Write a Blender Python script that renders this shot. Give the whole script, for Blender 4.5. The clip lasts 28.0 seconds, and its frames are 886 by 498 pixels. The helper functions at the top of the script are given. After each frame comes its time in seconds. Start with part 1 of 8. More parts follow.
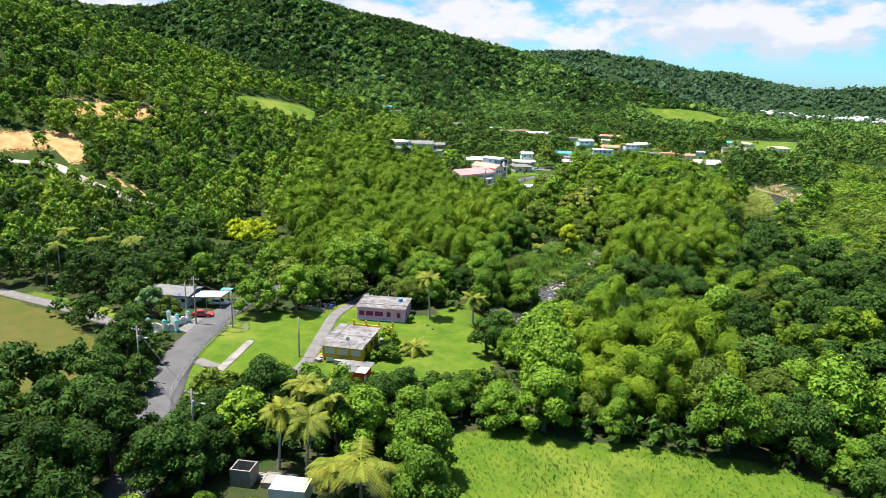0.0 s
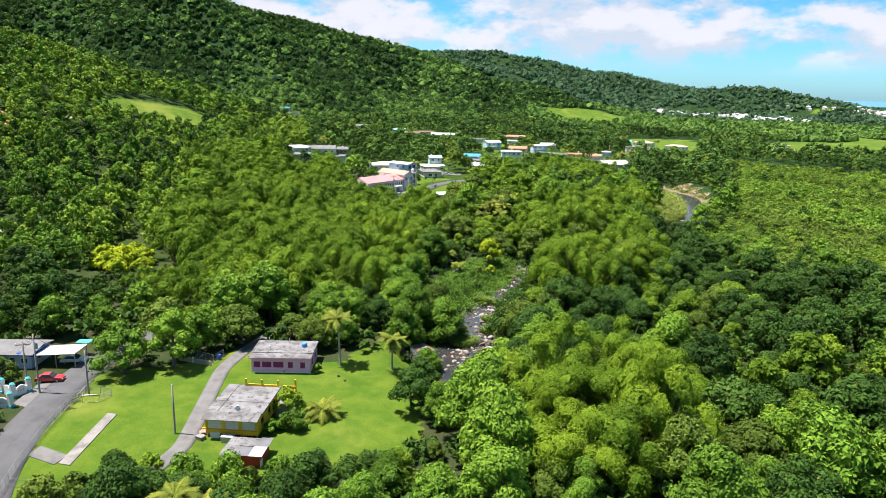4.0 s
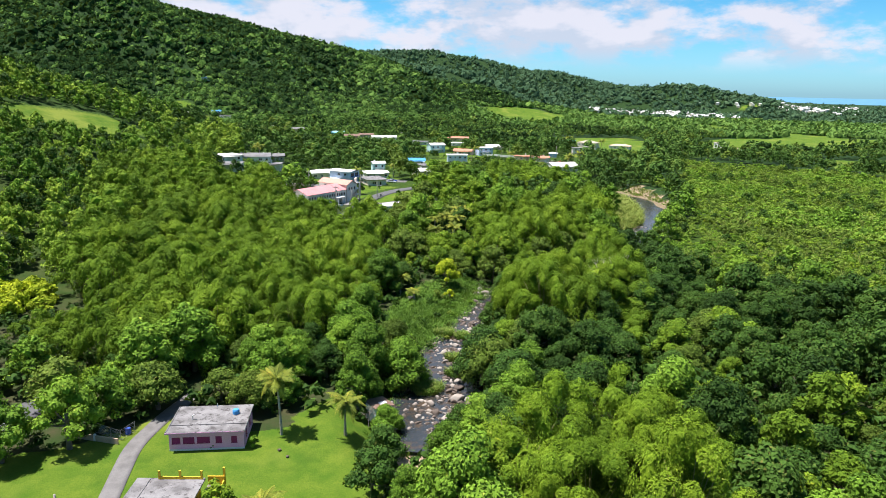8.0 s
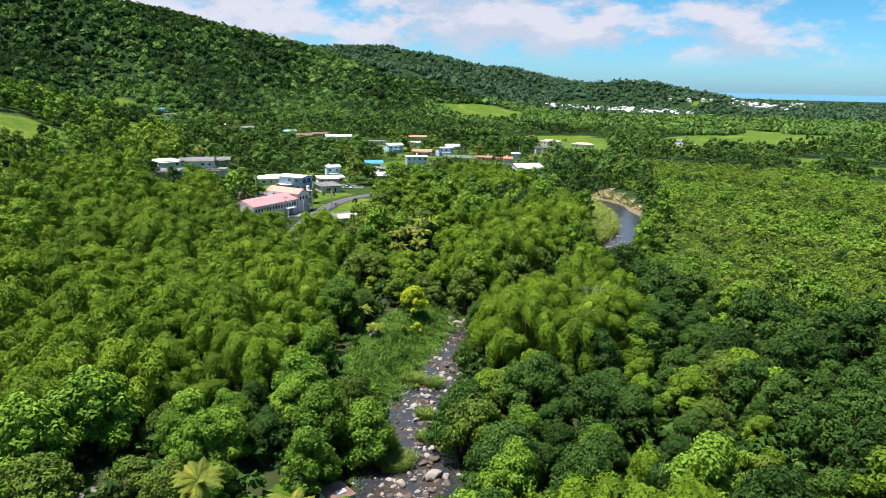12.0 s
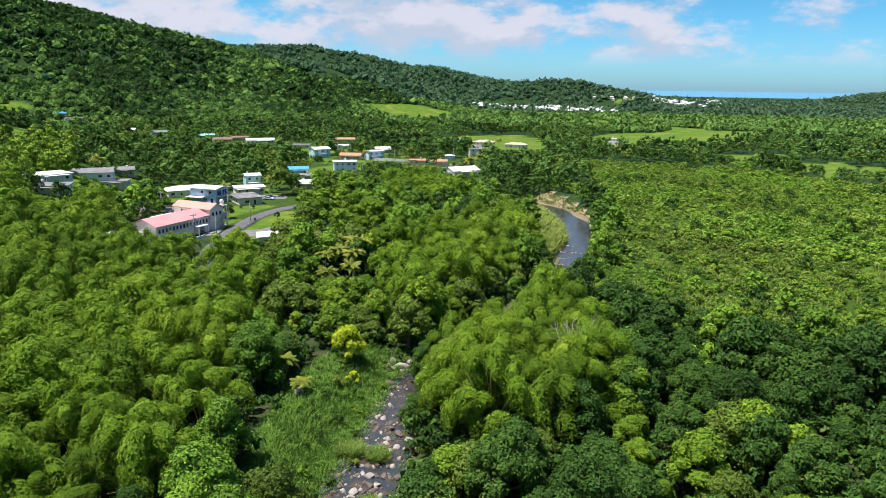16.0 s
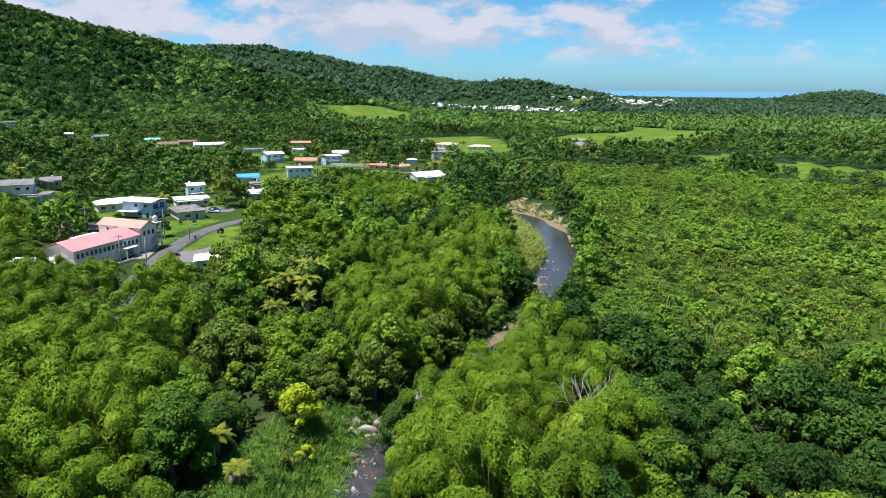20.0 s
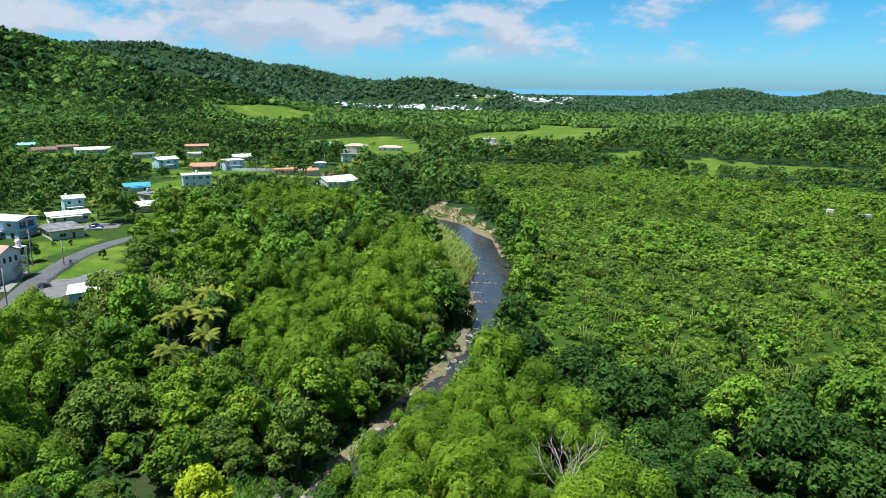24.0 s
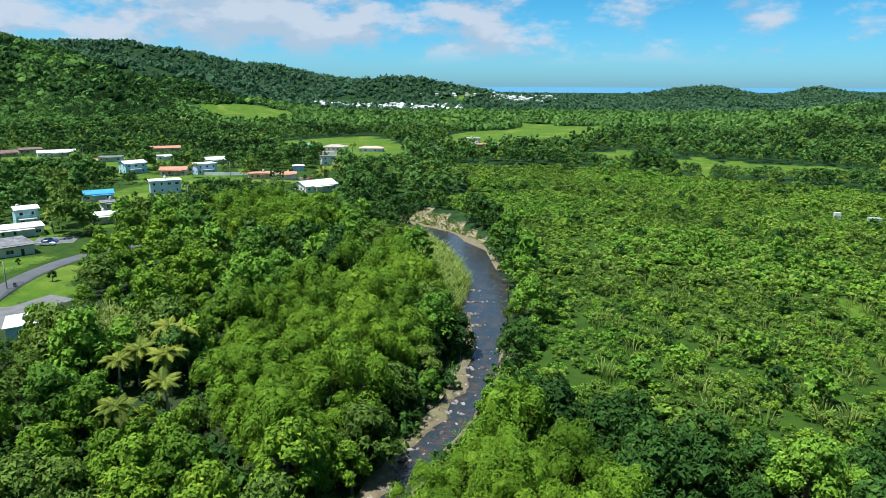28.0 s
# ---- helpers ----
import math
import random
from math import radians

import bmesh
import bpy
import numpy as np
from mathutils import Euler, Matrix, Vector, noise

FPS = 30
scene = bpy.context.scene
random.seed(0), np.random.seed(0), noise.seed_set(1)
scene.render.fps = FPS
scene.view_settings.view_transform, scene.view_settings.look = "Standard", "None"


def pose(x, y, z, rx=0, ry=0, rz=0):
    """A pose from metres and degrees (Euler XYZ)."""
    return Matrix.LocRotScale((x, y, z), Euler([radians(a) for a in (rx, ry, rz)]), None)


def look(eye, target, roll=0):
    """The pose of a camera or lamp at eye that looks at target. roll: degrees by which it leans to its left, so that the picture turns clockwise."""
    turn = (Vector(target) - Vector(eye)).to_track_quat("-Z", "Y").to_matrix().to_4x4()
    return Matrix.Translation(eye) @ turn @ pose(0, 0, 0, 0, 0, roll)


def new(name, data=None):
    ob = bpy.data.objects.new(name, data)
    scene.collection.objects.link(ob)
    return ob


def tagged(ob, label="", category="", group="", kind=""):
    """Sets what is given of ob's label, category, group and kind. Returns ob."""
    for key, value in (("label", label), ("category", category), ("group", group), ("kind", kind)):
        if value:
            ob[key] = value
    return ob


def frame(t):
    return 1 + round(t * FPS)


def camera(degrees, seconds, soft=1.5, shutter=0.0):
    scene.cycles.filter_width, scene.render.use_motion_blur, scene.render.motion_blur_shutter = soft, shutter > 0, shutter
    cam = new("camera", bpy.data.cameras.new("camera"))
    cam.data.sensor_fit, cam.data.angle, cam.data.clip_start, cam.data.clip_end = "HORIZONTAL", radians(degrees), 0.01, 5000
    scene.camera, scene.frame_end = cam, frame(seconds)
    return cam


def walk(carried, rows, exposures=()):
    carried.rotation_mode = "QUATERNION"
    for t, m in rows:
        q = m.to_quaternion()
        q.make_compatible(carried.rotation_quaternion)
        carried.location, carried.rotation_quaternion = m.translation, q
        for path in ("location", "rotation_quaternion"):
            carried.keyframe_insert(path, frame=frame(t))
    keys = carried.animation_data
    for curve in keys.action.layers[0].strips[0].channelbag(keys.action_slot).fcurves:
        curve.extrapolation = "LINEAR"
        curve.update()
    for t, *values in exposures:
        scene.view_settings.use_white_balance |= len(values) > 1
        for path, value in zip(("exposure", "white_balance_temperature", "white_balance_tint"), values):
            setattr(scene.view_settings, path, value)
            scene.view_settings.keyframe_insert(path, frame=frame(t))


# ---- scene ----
cam = camera(66.5, 28.0, soft=0.5)
PATH = [
    (0, (6.617, 4.681, 51.332), (5.208, 6.019, 50.857), 1.7),
    (0.5, (4.145, 6.752, 51.44), (2.738, 8.091, 50.964), 1.8),
    (1, (1.799, 8.757, 51.592), (0.393, 10.097, 51.115), 1.9),
    (1.5, (-0.338, 10.856, 51.745), (-1.744, 12.197, 51.268), 1.7),
    (2, (-2.595, 12.809, 51.775), (-3.96, 14.192, 51.301), 1.7),
    (2.5, (-4.857, 14.812, 51.796), (-6.174, 16.241, 51.324), 1.8),
    (3, (-7.071, 16.726, 51.75), (-8.353, 18.187, 51.28), 1.7),
    (3.5, (-9.15, 18.575, 51.682), (-10.396, 20.068, 51.213), 1.6),
    (5.5, (-17.375, 25.554, 51.835), (-18.461, 27.168, 51.372), 1.5),
    (6, (-19.369, 27.435, 51.973), (-20.435, 29.062, 51.51), 1.4),
    (6.5, (-21.244, 29.332, 52.186), (-22.309, 30.959, 51.722), 1.4),
    (7, (-23.206, 31.451, 52.427), (-24.271, 33.079, 51.962), 1.4),
    (7.5, (-25.167, 33.567, 52.562), (-26.232, 35.195, 52.097), 1.2),
    (8, (-27.033, 35.811, 52.702), (-28.098, 37.438, 52.237), 1.1),
    (8.5, (-29.008, 38.242, 52.828), (-30.052, 39.884, 52.362), 1.1),
    (9, (-30.898, 40.469, 52.997), (-31.914, 42.127, 52.531), 1.1),
    (9.5, (-32.629, 42.684, 53.334), (-33.618, 44.359, 52.868), 1.0),
    (10, (-34.656, 45.089, 53.65), (-35.627, 46.773, 53.182), 1.0),
    (10.5, (-36.514, 47.69, 53.82), (-37.485, 49.374, 53.349), 0.9),
    (11, (-38.277, 50.177, 53.913), (-39.246, 51.862, 53.44), 0.8),
    (11.5, (-40.275, 52.686, 53.934), (-41.243, 54.371, 53.46), 1.0),
    (13.5, (-47.649, 63.958, 53.704), (-48.528, 65.69, 53.229), 0.9),
    (14, (-49.419, 66.671, 53.654), (-50.273, 68.417, 53.18), 0.8),
    (14.5, (-51.143, 69.291, 53.631), (-51.971, 71.049, 53.158), 0.8),
    (15, (-52.873, 72.054, 53.596), (-53.676, 73.824, 53.123), 0.8),
    (15.5, (-54.663, 74.865, 53.516), (-55.44, 76.647, 53.044), 0.8),
    (16, (-56.401, 77.768, 53.395), (-57.175, 79.55, 52.923), 0.7),
    (16.5, (-58.102, 80.88, 53.277), (-58.877, 82.662, 52.805), 0.7),
    (17, (-59.786, 83.984, 53.104), (-60.56, 85.768, 52.632), 0.7),
    (17.5, (-61.335, 87.116, 53.004), (-62.109, 88.899, 52.532), 0.7),
    (18, (-62.84, 90.169, 52.91), (-63.614, 91.951, 52.439), 0.6),
    (18.5, (-64.392, 93.232, 52.841), (-65.165, 95.015, 52.37), 0.6),
    (19, (-65.831, 96.189, 52.72), (-66.574, 97.985, 52.249), 0.6),
    (19.5, (-67.233, 98.695, 52.705), (-67.937, 100.507, 52.235), 0.5),
    (20, (-68.623, 100.886, 52.781), (-69.289, 102.713, 52.312), 0.5),
    (20.5, (-69.9, 102.956, 52.865), (-70.526, 104.797, 52.396), 0.5),
    (21, (-71.172, 104.978, 52.877), (-71.759, 106.832, 52.408), 0.6),
    (21.5, (-72.439, 107.191, 52.811), (-72.987, 109.057, 52.342), 0.5),
    (23.5, (-77.923, 116.819, 52.377), (-78.371, 118.71, 51.907), 0.3),
    (24, (-78.931, 118.872, 52.498), (-79.337, 120.773, 52.028), 0.4),
    (24.5, (-79.884, 120.91, 52.578), (-80.25, 122.819, 52.107), 0.4),
    (25, (-80.74, 123.2, 52.661), (-81.099, 125.11, 52.189), 0.3),
    (25.5, (-81.629, 125.413, 52.598), (-81.987, 127.324, 52.126), 0.3),
    (26, (-82.496, 127.686, 52.652), (-82.852, 129.597, 52.18), 0.4),
    (26.5, (-83.277, 130.012, 52.601), (-83.632, 131.922, 52.128), 0.3),
    (27, (-84.064, 132.261, 52.542), (-84.418, 134.172, 52.069), 0.2),
    (27.5, (-84.98, 134.658, 52.552), (-85.331, 136.569, 52.079), 0.2),
    (28, (-86.035, 137.031, 52.601), (-86.383, 138.942, 52.126), 0.2),
]
walk(cam, [(t, look(eye, target, roll)) for t, eye, target, roll in PATH], [(0, 1.22, 6500, 16), (8, 1.03, 6280, 19), (20, 0.80, 6050, 18), (24, 0.75, 5790, 10), (28, 0.70, 5620, 7)])

# ---- light ----
SUN_AZ, SUN_EL = -122.0, 70.0
world = bpy.data.worlds.new("world")
scene.world = world
world.use_nodes = True
wn, wl = world.node_tree.nodes, world.node_tree.links
wn.clear()
sky = wn.new("ShaderNodeTexSky")
sky.sky_type, sky.sun_disc = "NISHITA", False
sky.sun_elevation, sky.sun_rotation = radians(SUN_EL), radians(SUN_AZ)
sky.altitude, sky.air_density, sky.dust_density, sky.ozone_density = 50, 1.0, 0.6, 2.0
coord = wn.new("ShaderNodeTexCoord")
split = wn.new("ShaderNodeSeparateXYZ")
wl.new(coord.outputs["Generated"], split.inputs[0])


def wmath(op, a, b):
    n = wn.new("ShaderNodeMath")
    n.operation = op
    for k, v in enumerate((a, b)):
        if isinstance(v, (int, float)):
            n.inputs[k].default_value = v
        else:
            wl.new(v, n.inputs[k])
    return n.outputs[0]


# banks of fair-weather cloud
def cloud_noise(lift, scale, detail, rough):
    deck = wn.new("ShaderNodeCombineXYZ")
    for k, size in enumerate((1.0, 1.0, 2.3)):
        wl.new(wmath("ADD", wmath("MULTIPLY", split.outputs[k], size), (1.37, 0.21, lift)[k]), deck.inputs[k])
    puff = wn.new("ShaderNodeTexNoise")
    puff.inputs["Scale"].default_value, puff.inputs["Detail"].default_value, puff.inputs["Roughness"].default_value = scale, detail, rough
    wl.new(deck.outputs[0], puff.inputs["Vector"])
    return puff.outputs[0]


def wrange(value, lo, hi, a=0.0, b=1.0):
    r = wn.new("ShaderNodeMapRange")
    r.interpolation_type = "SMOOTHSTEP"
    for k, v in enumerate((lo, hi, a, b)):
        r.inputs[k + 1].default_value = v
    wl.new(value, r.inputs[0])
    return r.outputs[0]


# thicker inland, breaking up towards the sea
thick = wmath("ADD", wmath("MULTIPLY", split.outputs[0], -0.16), -0.03)
heap = wmath("ADD", cloud_noise(0.0, 8.5, 9, 0.6), thick)
body = wrange(heap, 0.41, 0.60)
crown_light = wrange(wmath("SUBTRACT", cloud_noise(0.0, 8.5, 9, 0.6), cloud_noise(0.06, 8.5, 4, 0.5)), -0.06, 0.10)
low_sky_clear = wrange(split.outputs[2], 0.02, 0.06)
cover = wmath("MULTIPLY", wmath("MULTIPLY", body, 0.92), low_sky_clear)
tint = wn.new("ShaderNodeMix")
tint.data_type, tint.blend_type = "RGBA", "MULTIPLY"
tint.inputs[0].default_value = 1.0
wl.new(sky.outputs[0], tint.inputs[6])
low_sky = wn.new("ShaderNodeMapRange")
low_sky.inputs[1].default_value, low_sky.inputs[2].default_value = 0.0, 0.16
wl.new(split.outputs[2], low_sky.inputs[0])
haze = wn.new("ShaderNodeMix")
haze.data_type = "RGBA"
wl.new(low_sky.outputs[0], haze.inputs[0])
haze.inputs[6].default_value, haze.inputs[7].default_value = (0.86, 1.66, 2.30, 1), (0.36, 1.22, 1.46, 1)
wl.new(haze.outputs[2], tint.inputs[7])
blend = wn.new("ShaderNodeMix")
blend.data_type = "RGBA"
wl.new(cover, blend.inputs[0])
wl.new(tint.outputs[2], blend.inputs[6])
shade = wn.new("ShaderNodeMix")
shade.data_type = "RGBA"
wl.new(crown_light, shade.inputs[0])
shade.inputs[6].default_value, shade.inputs[7].default_value = (7.0, 7.9, 8.8, 1), (9.4, 9.5, 9.8, 1)
wl.new(shade.outputs[2], blend.inputs[7])
sky_bg = wn.new("ShaderNodeBackground")
sky_bg.inputs[1].default_value = 0.044
wl.new(blend.outputs[2], sky_bg.inputs[0])
world_out = wn.new("ShaderNodeOutputWorld")
wl.new(sky_bg.outputs[0], world_out.inputs[0])

sun_data = bpy.data.lights.new("sun", "SUN")
sun_data.energy, sun_data.angle, sun_data.color = 5.0, radians(0.55), (1.0, 0.96, 0.88)
sun = new("sun", sun_data)
toward = Vector((math.sin(radians(SUN_AZ)) * math.cos(radians(SUN_EL)), math.cos(radians(SUN_AZ)) * math.cos(radians(SUN_EL)), math.sin(radians(SUN_EL))))
sun.matrix_world = look(toward * 300, (0, 0, 0))

# ---- materials ----
def nodes_of(name):
    m = bpy.data.materials.new(name)
    m.use_nodes = True
    nt = m.node_tree
    nt.nodes.clear()
    out = nt.nodes.new("ShaderNodeOutputMaterial")
    return m, nt.nodes, nt.links, out


def noise_node(n, l, scale, detail=5, rough=0.6, vec=None):
    t = n.new("ShaderNodeTexNoise")
    t.inputs["Scale"].default_value, t.inputs["Detail"].default_value, t.inputs["Roughness"].default_value = scale, detail, rough
    if vec is not None:
        l.new(vec, t.inputs["Vector"])
    return t.outputs[0]


def mix_color(n, l, fac, a, b, blend="MIX"):
    m = n.new("ShaderNodeMix")
    m.data_type, m.blend_type = "RGBA", blend
    for k, v in ((0, fac), (6, a), (7, b)):
        if isinstance(v, (int, float)):
            m.inputs[k].default_value = v
        elif isinstance(v, tuple):
            m.inputs[k].default_value = (*v, 1)
        else:
            l.new(v, m.inputs[k])
    return m.outputs[2]


def spread(n, l, value, lo, hi, a=0.0, b=1.0):
    r = n.new("ShaderNodeMapRange")
    r.inputs[1].default_value, r.inputs[2].default_value, r.inputs[3].default_value, r.inputs[4].default_value = lo, hi, a, b
    l.new(value, r.inputs[0])
    return r.outputs[0]


def surface(name, base, dark, rough=0.85, grain=6.0, stain=0.5, stains=(0.42, 0.68), bump=0.15, metal=0.0, streak=None):
    """A plain surface with fine grain, wide stains and a little relief."""
    m, n, l, out = nodes_of(name)
    place = n.new("ShaderNodeTexCoord").outputs["Object"]
    fine = noise_node(n, l, grain, 6, 0.65, place)
    wide = noise_node(n, l, stain, 4, 0.6, place)
    col = mix_color(n, l, spread(n, l, wide, *stains), base, dark)
    col = mix_color(n, l, spread(n, l, fine, 0.35, 0.7, 0.0, 0.45), col, tuple(c * 0.62 for c in base))
    if streak:
        col = mix_color(n, l, spread(n, l, noise_node(n, l, stain * 3, 8, 0.75, place), 0.52, 0.62), col, streak)
    b = n.new("ShaderNodeBsdfPrincipled")
    l.new(col, b.inputs["Base Color"])
    l.new(spread(n, l, fine, 0, 1, max(0, rough - 0.12), min(1, rough + 0.1)), b.inputs["Roughness"])
    b.inputs["Metallic"].default_value = metal
    if bump:
        bp = n.new("ShaderNodeBump")
        bp.inputs["Strength"].default_value, bp.inputs["Distance"].default_value = bump, 0.05
        l.new(fine, bp.inputs["Height"])
        l.new(bp.outputs[0], b.inputs["Normal"])
    l.new(b.outputs[0], out.inputs[0])
    return m


def foliage(name, low, high, odd, odd_share=0.12, sheen=0.12, through_light=0.10, rough=0.7):
    """Leaves: each leaf has its own tone, each plant too, with some turning leaves among them."""
    m, n, l, out = nodes_of(name)
    leaf = n.new("ShaderNodeNewGeometry").outputs["Random Per Island"]
    plant = n.new("ShaderNodeObjectInfo").outputs["Random"]
    tone = n.new("ShaderNodeAttribute")
    tone.attribute_name = "tone"
    both = n.new("ShaderNodeMath")
    both.operation = "ADD"
    l.new(plant, both.inputs[0])
    l.new(tone.outputs["Fac"], both.inputs[1])
    wrap = n.new("ShaderNodeMath")
    wrap.operation = "FRACT"
    l.new(both.outputs[0], wrap.inputs[0])
    place = n.new("ShaderNodeTexCoord").outputs["Object"]
    patch = noise_node(n, l, 0.5, 4, 0.6, place)
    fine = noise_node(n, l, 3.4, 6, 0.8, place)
    col = mix_color(n, l, spread(n, l, leaf, 0, 1), low, high)
    col = mix_color(n, l, spread(n, l, patch, 0.42, 0.66, 0.0, 0.5), col, high)
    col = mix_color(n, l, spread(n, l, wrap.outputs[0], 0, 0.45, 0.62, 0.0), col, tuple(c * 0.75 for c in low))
    col = mix_color(n, l, spread(n, l, wrap.outputs[0], 0.7, 1.0, 0.0, 0.5), col, tuple(c * k for c, k in zip(high, (1.2, 1.05, 1.0))))
    # hollows of the leaf relief get painted shade: low bump goes darker
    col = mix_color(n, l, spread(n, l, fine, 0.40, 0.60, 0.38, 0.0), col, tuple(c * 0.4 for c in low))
    turn = n.new("ShaderNodeMath")
    turn.operation = "GREATER_THAN"
    l.new(leaf, turn.inputs[0])
    turn.inputs[1].default_value = 1 - odd_share
    half = n.new("ShaderNodeMath")
    half.operation = "MULTIPLY"
    l.new(turn.outputs[0], half.inputs[0])
    l.new(wrap.outputs[0], half.inputs[1])
    spot = n.new("ShaderNodeMath")
    spot.operation = "MULTIPLY"
    l.new(half.outputs[0], spot.inputs[0])
    l.new(spread(n, l, noise_node(n, l, 1.7, 3, 0.6, place), 0.5, 0.62), spot.inputs[1])
    col = mix_color(n, l, spot.outputs[0], col, odd)
    b = n.new("ShaderNodeBsdfPrincipled")
    l.new(col, b.inputs["Base Color"])
    b.inputs["Roughness"].default_value = rough
    b.inputs["Specular IOR Level"].default_value = sheen
    bp = n.new("ShaderNodeBump")
    bp.inputs["Strength"].default_value, bp.inputs["Distance"].default_value = 0.5, 0.3
    l.new(fine, bp.inputs["Height"])
    l.new(bp.outputs[0], b.inputs["Normal"])
    t = n.new("ShaderNodeBsdfTranslucent")
    l.new(mix_color(n, l, 0.5, col, (0.20, 0.30, 0.02)), t.inputs[0])
    s = n.new("ShaderNodeMixShader")
    s.inputs[0].default_value = through_light
    l.new(b.outputs[0], s.inputs[1])
    l.new(t.outputs[0], s.inputs[2])
    l.new(s.outputs[0], out.inputs[0])
    return m


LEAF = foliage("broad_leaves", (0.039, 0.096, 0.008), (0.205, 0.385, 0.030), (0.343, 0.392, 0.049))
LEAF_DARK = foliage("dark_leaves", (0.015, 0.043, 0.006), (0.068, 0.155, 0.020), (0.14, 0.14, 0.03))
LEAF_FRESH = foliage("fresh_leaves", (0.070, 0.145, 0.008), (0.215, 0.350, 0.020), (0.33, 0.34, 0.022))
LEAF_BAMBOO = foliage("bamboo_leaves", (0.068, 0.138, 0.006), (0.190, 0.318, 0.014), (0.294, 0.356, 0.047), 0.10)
LEAF_OLIVE = foliage("olive_leaves", (0.045, 0.085, 0.009), (0.165, 0.255, 0.030), (0.24, 0.21, 0.055))
LEAF_YELLOW = foliage("yellow_leaves", (0.24, 0.34, 0.012), (0.50, 0.58, 0.018), (0.55, 0.52, 0.03))
LEAF_SILVER = foliage("silver_leaves", (0.043, 0.099, 0.029), (0.193, 0.347, 0.129), (0.227, 0.335, 0.117))
LEAF_SCRUB = foliage("scrub_leaves", (0.060, 0.124, 0.010), (0.235, 0.365, 0.036), (0.314, 0.334, 0.138), 0.16)
LEAF_CANE = foliage("cane_leaves", (0.107, 0.179, 0.025), (0.274, 0.335, 0.064), (0.466, 0.371, 0.179), 0.3)
LEAF_REED = foliage("reed_leaves", (0.040, 0.114, 0.012), (0.205, 0.377, 0.047), (0.244, 0.369, 0.111), 0.15)
LEAF_PALM = foliage("palm_leaves", (0.080, 0.125, 0.012), (0.28, 0.32, 0.03), (0.34, 0.25, 0.03), 0.18, 0.2)
# hill forest: cloud shadow darkens this colour, haze adds its blue
LEAF_FAR = foliage("shadowed_hill_leaves", (0.016, 0.040, 0.013), (0.044, 0.092, 0.026), (0.060, 0.090, 0.034), sheen=0.0)
LEAF_HILL = foliage("slope_leaves", (0.082, 0.155, 0.012), (0.315, 0.470, 0.040), (0.45, 0.50, 0.07))
# farthest ridges: air haze put into the leaf colour, paler and bluer
LEAF_FAINT = foliage("hazed_hill_leaves", (0.042, 0.092, 0.048), (0.080, 0.145, 0.072), (0.09, 0.14, 0.07), sheen=0.0)
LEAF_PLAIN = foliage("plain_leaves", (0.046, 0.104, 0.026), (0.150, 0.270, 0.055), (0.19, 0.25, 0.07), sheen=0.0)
LEAF_GREY = foliage("grey_twigs", (0.22, 0.20, 0.15), (0.38, 0.35, 0.27), (0.30, 0.26, 0.18), 0.2, 0.2, 0.1)
BARK = surface("bark", (0.16, 0.13, 0.095), (0.08, 0.065, 0.05), 0.9, 5, 1.0)
BARK_PALE = surface("pale_bark", (0.42, 0.38, 0.31), (0.22, 0.19, 0.15), 0.9, 5, 1.0)
CULM = surface("bamboo_culm", (0.16, 0.17, 0.04), (0.20, 0.16, 0.07), 0.5, 5, 1.0)


